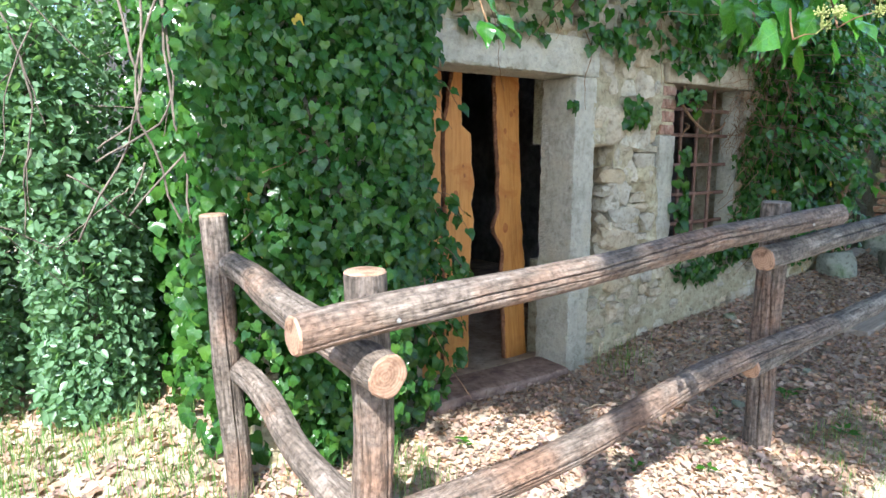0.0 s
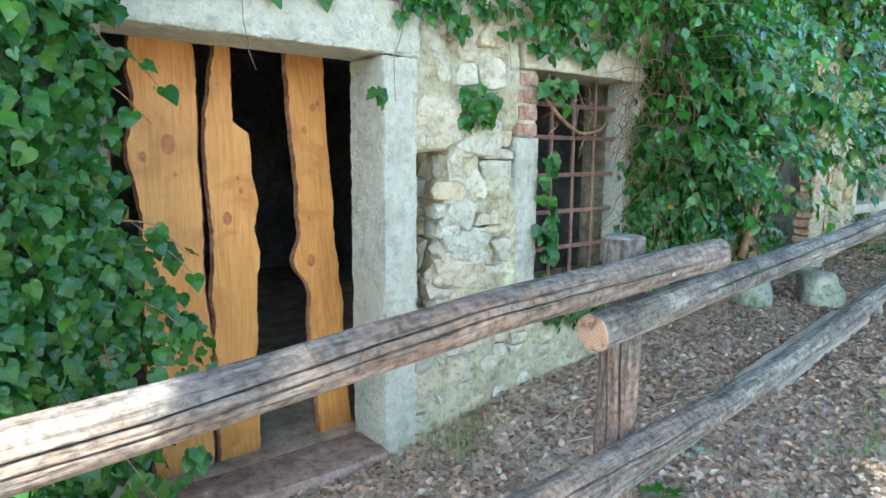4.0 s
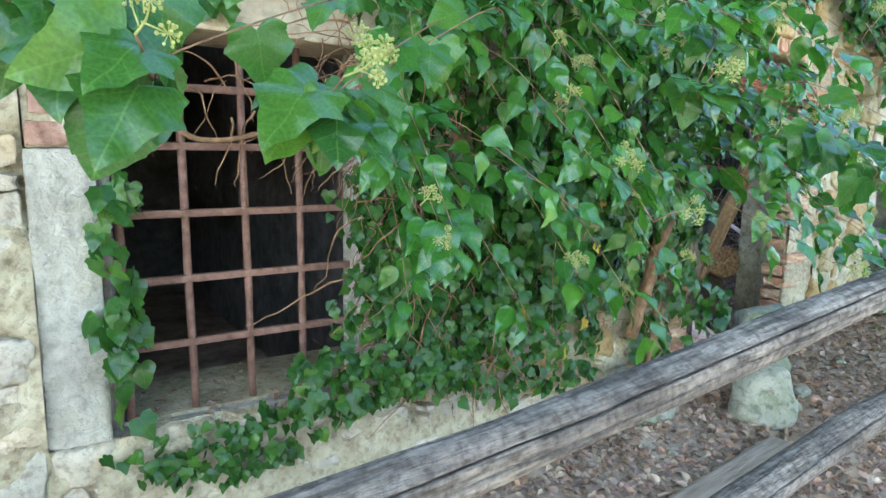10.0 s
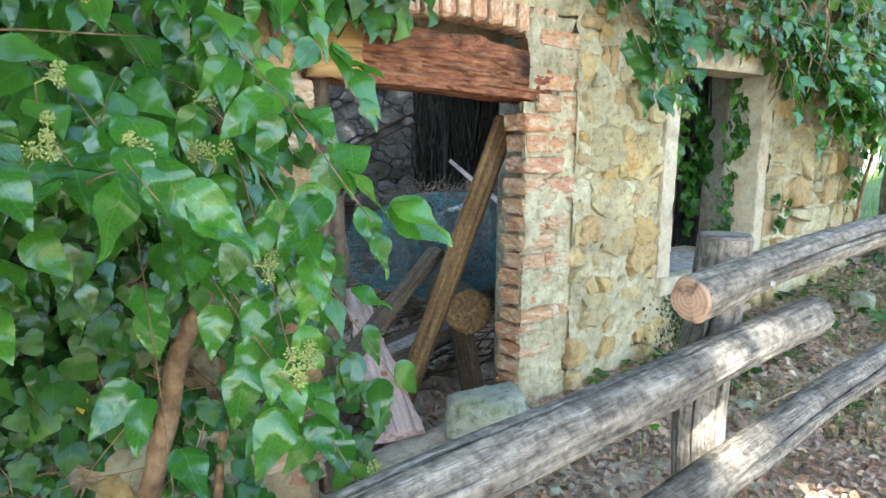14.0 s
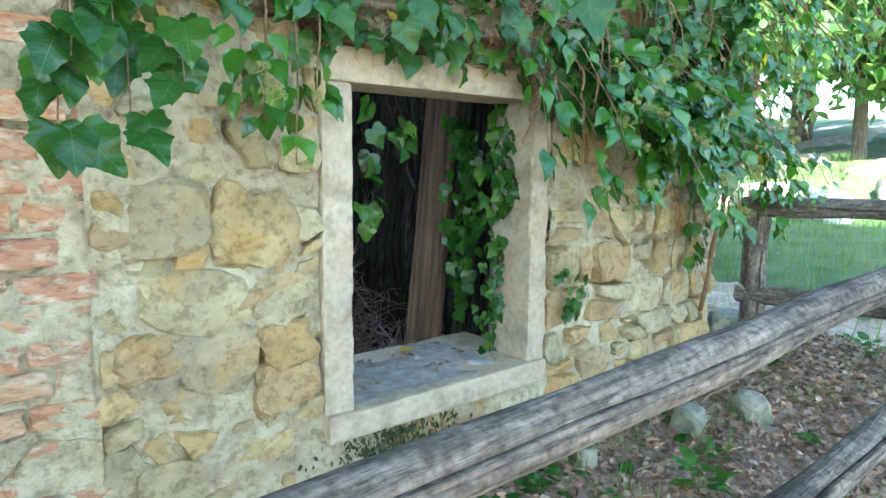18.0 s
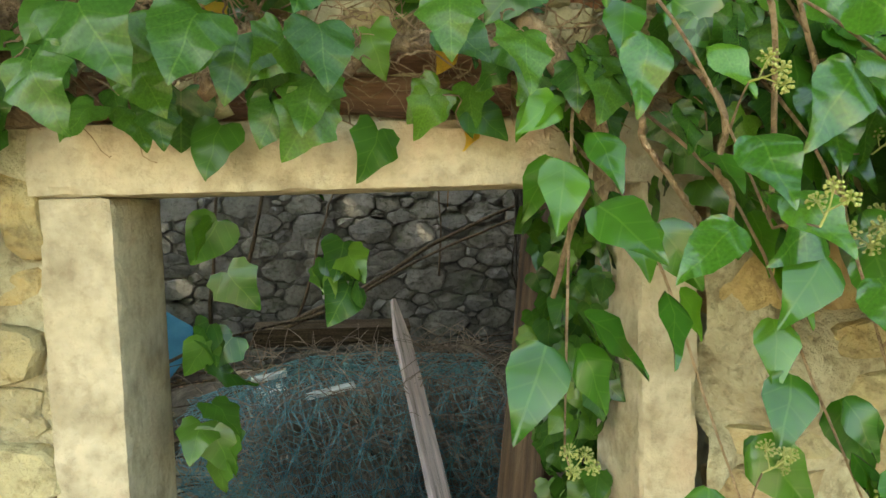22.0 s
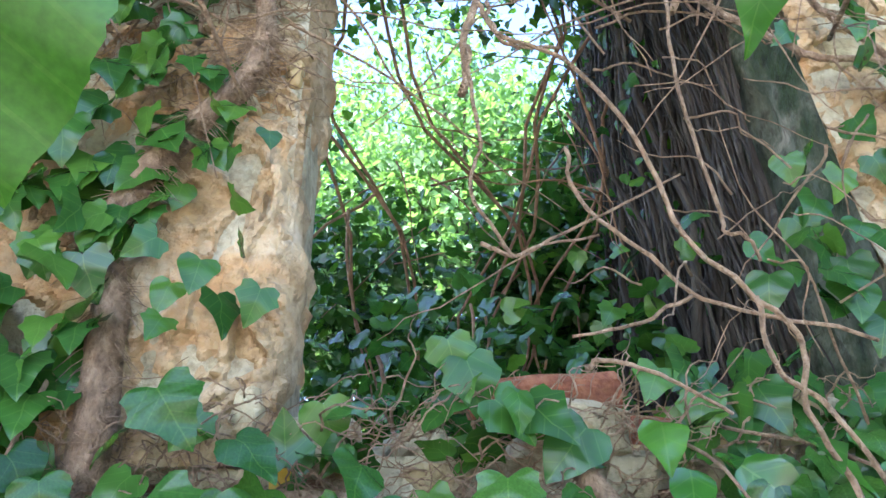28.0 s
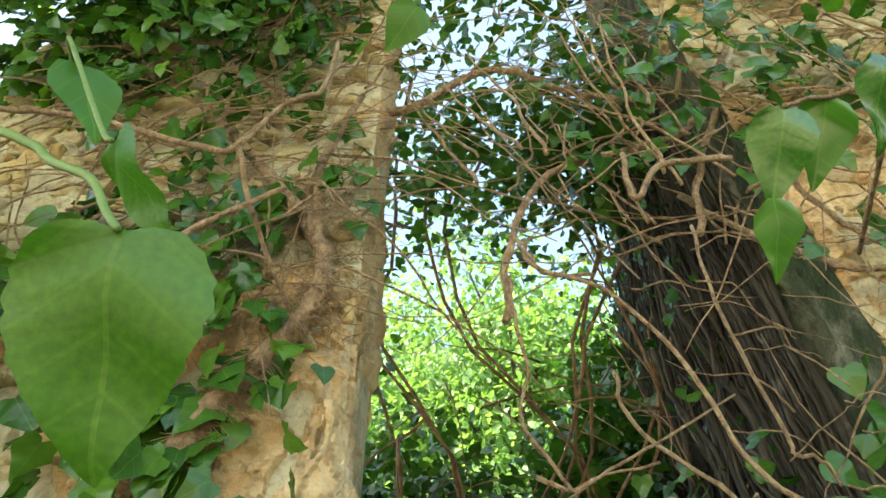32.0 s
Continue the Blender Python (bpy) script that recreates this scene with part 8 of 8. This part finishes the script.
# ---- bushes and trees ----
def limbs(rnd, base, top, r, n, spread, low=0.6):
    """A trunk and its limbs; returns their data and the limb ends."""
    base, top = Vector(base), Vector(top)
    v, f, line = tube_data([base, base.lerp(top, 0.35) + Vector((rnd.uniform(-0.15, 0.15), rnd.uniform(-0.15, 0.15), 0)), base.lerp(top, 0.7), top], r, r * 0.45, 10, 6, 0.03, rnd.random() * 9)
    arms, ends = [], [top]
    for _ in range(n):
        s = line[rnd.randint(min(len(line) - 2, int(len(line) * low)), len(line) - 2)] if n > 40 else line[rnd.randint(len(line) // 3, len(line) - 2)]
        a = rnd.uniform(0, 6.28)
        e = s + Vector((math.cos(a) * spread[0] * rnd.uniform(0.5, 1), math.sin(a) * spread[1] * rnd.uniform(0.5, 1), spread[2] * rnd.uniform(0.2, 1)))
        av, af, _ = tube_data([s, s.lerp(e, 0.5) + Vector((0, 0, 0.15)), e], r * 0.35, r * 0.08, 6, 5, 0.04, rnd.random() * 9)
        arms.append((av, af))
        ends += [e, s.lerp(e, 0.6)]
    return (v, f), arms, ends


# spots kept sunlit by cutting leaves from the added trees: x, y, z and reach
SUNLIT = ((3.7, 0.5, 0.1, 1.7, 0.8),)


def shades_path(p):
    """True for leaves of the added trees that would keep the sun off such a spot."""
    out = np.zeros(len(p), dtype=bool)
    for x, y, z, rx, ry in SUNLIT:
        s = (p[:, 2] - z) / away.z
        out |= ((p[:, 0] - away.x * s - x) / rx) ** 2 + ((p[:, 1] - away.y * s - y) / ry) ** 2 < 1
    return out


def tree(name, label, base, height, r, n_limbs, spread, leaves, size, clump, seed, material=None, shape=None, up=0.6, lean=(0, 0), low=0.6):
    rnd, rng = random.Random(seed), np.random.default_rng(seed)
    t = thing(name, label, "tree" if name != "bush" else "bush")
    trunk, arms, ends = limbs(rnd, base, (base[0] + lean[0] + rnd.uniform(-0.3, 0.3), base[1] + lean[1] + rnd.uniform(-0.3, 0.3), base[2] + height), r, n_limbs, spread, low)
    link_mesh("trunk", *trunk, M_TRUNK, t, "", True)
    v, f = joined(arms)
    tagged(link_mesh("branchwork", v, f, M_TRUNK, t, "", True), kind="stuff")
    c = np.array([tuple(ends[rnd.randrange(len(ends))]) for _ in range(leaves)])
    p = c + rng.normal(0, 1, (leaves, 3)) * np.array(clump) * rng.uniform(0.3, 1, (leaves, 1))
    if name == "unseen_shade_tree":
        p = p[~(shades_path(p) & (rng.uniform(0, 1, len(p)) < 0.8))]
    tagged(leaf_sheet("crown", shape or LEAF_SMALL, p, wild_frames(rng, len(p), size, up), material or M_TREE_LEAF, t), kind="stuff")
    return t


def hedge():
    rnd = random.Random(77)
    for k, (x, y, h, s) in enumerate(((-0.55, 4.1, 2.6, 0.55), (0.15, 4.5, 2.9, 0.5), (-1.3, 4.6, 2.6, 0.7), (-0.4, 5.2, 3.2, 0.7), (0.3, 3.6, 1.6, 0.28), (-2.3, 5.2, 2.8, 0.8), (-1.2, 6.2, 3.2, 0.9))):
        z = ground_z(x, y)
        t = tree("bush", "dense sunlit green bush of small leaves, down to the ground", (x, y, z - 0.05), h, 0.05, 26, (s, s, 0.5), 7600, (0.034, 0.062), (s * 0.42, s * 0.42, 0.22), 300 + k, M_BUSH)
        rng = np.random.default_rng(400 + k)
        n = 7000
        a, q = rng.uniform(0, 2 * np.pi, n), np.sqrt(rng.uniform(0.2, 1, n))
        p = np.column_stack([x + s * q * np.cos(a), y + s * q * np.sin(a), z + 0.05 + rng.uniform(0, 1, n) ** 1.3 * h * 0.75])
        tagged(leaf_sheet("skirt", LEAF_SMALL, p, wild_frames(rng, n, (0.034, 0.062), 0.6), M_BUSH, t), kind="stuff")
    p = Plant("bare brown vine stems hanging before a bush", 12)
    p.bark = M_TRUNK
    for k in range(6):
        x = rnd.uniform(0.45, 0.72)
        p.stem([(x, 3.2, 2.9), (x + rnd.uniform(-0.1, 0.1), 3.15, 2.2), (x + rnd.uniform(-0.15, 0.1), 2.8, 1.5), (x + rnd.uniform(-0.35, 0.05), 2.8, rnd.uniform(0.8, 1.5))], 0.008, 0.004, 0.06)
    p.twigs(26, (-0.4, 0.8, 3.1, 3.5, 0.6, 2.4), (0.3, 0.8), 0.004)
    p.cushion(0.70, 1.3, 0.12, 1.2, 0.3, 160, (0.05, 0.08), front=3.2)
    p.finish(20)


hedge()
# Out-of-view trees behind the path, added to shade door, fence and ruin.
tree("unseen_shade_tree", "unseen leaning tree added so its crown shades the doorway", (-0.6, -2.6, ground_z(-0.6, -2.6) - 0.1), 6.9, 0.12, 50, (1.25, 0.75, 0.3), 7500, (0.18, 0.28), (0.26, 0.22, 0.2), 905, lean=(-0.5, 1.65), low=0.9)
tree("unseen_shade_tree", "unseen tall leafy tree added to shade the fence", (-1.3, -4.9, ground_z(-1.3, -4.9) - 0.1), 10.5, 0.22, 60, (1.3, 0.65, 1.0), 2300, (0.22, 0.34), (0.4, 0.4, 0.5), 906, lean=(0.0, 0.9), low=0.75)
for k, (x, y) in enumerate(((3.6, -1.6), (1.0, -2.6), (6.4, -2.2))):
    tree("unseen_shade_tree", "unseen tall leafy tree added to shade the roofless ruin", (x, y, ground_z(x, y) - 0.1), 10.5, 0.24, 70, (2.9, 3.2, 1.2), (13500, 9000, 11500)[k], (0.22, 0.36), (0.8, 0.8, 0.6), 940 + k, lean=(0.2, 2.1 if k == 1 else 0.9))
for k, (x, y, h) in enumerate(((8.9, 11.0, 8.5), (5.8, 10.6, 8.0), (12.0, 11.4, 8.5), (7.4, 14.0, 11.5), (10.4, 14.6, 12.0), (14.5, 10.0, 8.0))):
    tree("tree", "bright green tree behind the ruin", (x, y, ground_z(x, y) - 0.1), h, 0.15, 34, (2.2, 2.0, 2.2), 12000, (0.12, 0.2), (0.75, 0.75, 0.7), 910 + k)
for k, (x, y, h) in enumerate(((24, 9, 7), (31, 10.5, 8), (28, 7.5, 6), (36, 12, 9), (33, 5, 8), (29, 14, 9), (34, 8, 8), (27, 4, 7), (38, 17, 10), (33, 1, 8), (22, 16, 8), (44, 10, 10), (30, 24, 10), (18, 20, 8), (-6, 12, 7), (-9, 7, 6))):
    tree("tree", "sunlit broadleaf tree at the meadow's edge", (x, y, ground_z(x, y) - 0.1), h, 0.22, 30, (h * 0.38, h * 0.38, h * 0.25), 7500, (0.28, 0.5), (h * 0.11, h * 0.11, h * 0.09), 920 + k)


# ---- beyond the corner ----
def rubble_heap():
    rnd = random.Random(88)
    for k in range(34):
        x, y = 17.0 + rnd.gauss(0, 1.1), 5.6 + rnd.gauss(0, 0.9)
        s = rnd.uniform(0.12, 0.36)
        boulder(x, y, s * 1.4, s, s * 0.8, 60 + k, "pale grey rubble block in a heap on the meadow", 0.05, "rubble_block", M_WHITE if k % 3 == 0 else M_BOULDER)


rubble_heap()


def far_bench(x, y, turn, long):
    z = ground_z(x, y)
    b = thing("picnic_bench", "plain pale wooden bench on the meadow", "bench", at=pose(x, y, z, 0, 0, turn))
    for yy in (-0.16, 0.0, 0.16):
        part("seat_board", rough_box(long, 0.14, 0.05, 5, 2, 0.004, 0.006), M_GREY_WOOD, b, "", False, pose(x, y, z, 0, 0, turn) @ pose(0, yy, 0.47))
    for xx in (-0.4, 0.4):
        part("leg", rough_box(0.08, 0.36, 0.46, 6, 1, 0.004, 0.006), M_GREY_WOOD, b, "", False, pose(x, y, z, 0, 0, turn) @ pose(xx * long, 0, 0.22))


far_bench(22.0, 8.3, -35, 2.4)
far_bench(23.5, 9.6, -35, 2.4)


# ---- small plants and small things on ground, sill and rails ----
def weed(x, y, n, size, seed, upright=0.6):
    rng = np.random.default_rng(seed)
    w = thing("weed", "small fresh green weed growing in bare ground", "weed", "weeds on the ground")
    a = np.linspace(0, 2 * np.pi, n, endpoint=False) + rng.uniform(-0.4, 0.4, n)
    z = ground_z(x, y)
    lift = rng.uniform(0.3, 1.0, n) * size * 0.8
    reach = rng.uniform(0.15, 0.5, n) * size
    p = np.column_stack([x + np.cos(a) * reach, y + np.sin(a) * reach, z + 0.01 + lift])
    tip = np.column_stack([np.cos(a), np.sin(a), rng.uniform(-0.2, upright, n)])
    face = np.column_stack([-0.4 * np.cos(a), -0.4 * np.sin(a), np.ones(n)])
    single_leaves("adult", FINE_ADULT, p, turn_to(tip, face, rng.uniform(0.6, 1.1, n) * size), M_FRESH, w)
    data = []
    for q in p:
        v, f, _ = tube_data([(x, y, z - 0.01), ((x + q[0]) / 2, (y + q[1]) / 2, z + 0.6 * (q[2] - z)), tuple(q)], 0.0022, 0.0012, 4, 3)
        data.append((v, f))
    v, f = joined(data)
    link_mesh("stalk", v, f, M_GRASS_STALK, w)


M_GRASS_STALK = surf("green_stalk", [(0.08, 0.16, 0.04), (0.13, 0.22, 0.06)], 20, bump=0.2)
for k, (x, y, n, s) in enumerate(((3.15, 1.50, 6, 0.085), (2.27, 1.36, 5, 0.045), (1.60, 2.14, 6, 0.05), (2.95, 1.14, 7, 0.05), (2.47, 1.46, 5, 0.045), (2.75, 1.62, 4, 0.035), (2.05, 1.55, 5, 0.04), (3.3, 1.0, 5, 0.04),
                                  (8.90, 1.86, 9, 0.10), (9.12, 1.92, 6, 0.06), (9.5, 1.75, 7, 0.06), (9.05, 1.62, 6, 0.06), (8.03, 1.69, 6, 0.05), (8.46, 2.2, 5, 0.05), (8.62, 2.01, 5, 0.04), (8.29, 2.03, 5, 0.045), (9.86, 2.35, 6, 0.05), (9.6, 2.3, 5, 0.045), (10.6, 1.9, 8, 0.09),
                                  (0.30, 2.35, 6, 0.06), (0.05, 2.55, 5, 0.05), (-0.15, 2.2, 5, 0.05), (0.42, 1.9, 6, 0.05), (7.6, 2.0, 5, 0.04), (7.1, 1.75, 5, 0.04))):
    weed(x, y, n, s, 700 + k)


def rail_bolt(x, y, z):
    bm = bmesh.new()
    bmesh.ops.create_cone(bm, cap_ends=True, segments=10, radius1=0.006, radius2=0.0045, depth=0.005)
    ob = part("bolt", bm, M_BOLT, bpy.data.objects["fence"], "bright round bolt head", False, pose(x, y, z, 90, 0, 0))


M_BOLT = surf("zinc_bolt", [(0.33, 0.33, 0.318), (0.42, 0.42, 0.408)], 40, rough=0.4, metal=0.6, bump=0.1)
rail_bolt(6.53, 1.352, 1.243)
rail_bolt(2.615, 1.199, 1.012)
rail_bolt(0.70, 1.187, 0.915)
rail_bolt(10.42, 1.372, 1.40)


def sill_litter():
    rng = np.random.default_rng(55)
    n = 70
    p = np.column_stack([rng.uniform(7.98, 8.66, n), rng.uniform(2.58, 2.95, n), np.full(n, 0.882)])
    a = rng.uniform(0, 6.28, n)
    frames = turn_to(np.column_stack([np.cos(a), np.sin(a), rng.normal(0, 0.15, n)]), np.column_stack([rng.normal(0, 0.25, n), rng.normal(0, 0.25, n), np.ones(n)]), rng.uniform(0.012, 0.035, n))
    tagged(leaf_sheet("dead_leaf_crumbs", LEAF_DRY, p, frames, M_LITTER), "crumbs of dead leaves lying on a stone sill", "dead leaves", kind="stuff")
    y = thing("yellow_leaf", "single yellow fallen leaf lying on the sill", "leaf")
    single_leaves("yellow", FINE_IVY, np.array([[8.39, 2.852, 0.888]]), turn_to(np.array([[0.8, 0.5, 0.05]]), np.array([[0.1, 0.0, 1.0]]), np.array([0.05])), M_YELLOW_LEAF, y)
    n = 60
    p = np.column_stack([rng.uniform(3.55, 4.22, n), rng.uniform(2.57, 2.9, n), np.full(n, 0.584)])
    a = rng.uniform(0, 6.28, n)
    frames = turn_to(np.column_stack([np.cos(a), np.sin(a), rng.normal(0, 0.15, n)]), np.column_stack([rng.normal(0, 0.25, n), rng.normal(0, 0.25, n), np.ones(n)]), rng.uniform(0.02, 0.05, n))
    tagged(leaf_sheet("dead_leaf_crumbs", LEAF_DRY, p, frames, M_LITTER), "dead leaves and dust on a barred window sill", "dead leaves", kind="stuff")
    n = 900
    p = np.column_stack([rng.normal(8.12, 0.13, n), np.full(n, FACE - 0.035) + rng.uniform(-0.01, 0.02, n), rng.uniform(0.52, 0.775, n)])
    tagged(leaf_sheet("moss", LEAF_SMALL, p, hanging_frames(rng, n, (0.012, 0.026), 0.7), M_MOSS), "dark green moss under a window sill", "moss", kind="stuff")


M_MOSS = leaf_surface("moss_surface", [(0.02, 0.035, 0.012), (0.04, 0.06, 0.02), (0.03, 0.045, 0.015)], 0.8, 0.1, veins=0.0)
sill_litter()


def ground_sticks():
    rnd = random.Random(81)
    for k in range(26):
        x, y = rnd.uniform(1.6, 9.8), rnd.uniform(1.5, 2.4)
        if k < 9:
            x, y = rnd.uniform(2.7, 3.9), rnd.uniform(1.9, 2.42)
        a, L = rnd.uniform(-0.6, 0.6), rnd.uniform(0.15, 0.5)
        x2, y2 = x + L * math.cos(a), min(2.45, y + L * math.sin(a))
        z, z2 = ground_z(x, y) + 0.012, ground_z(x2, y2) + rnd.uniform(0.012, 0.05)
        s = thing("stick", "thin dry brown stick lying on the ground", "stick", "sticks on the ground")
        v, f, _ = tube_data([(x, y, z), ((2 * x + x2) / 3, (2 * y + y2) / 3 + 0.01, (2 * z + z2) / 3 + 0.006), ((x + 2 * x2) / 3, (y + 2 * y2) / 3, (z + 2 * z2) / 3), (x2, y2, z2)], rnd.uniform(0.003, 0.008), 0.002, 6, 4, 0.008, k)
        link_mesh("twig", v, f, M_TWIG, s, "", True)


ground_sticks()
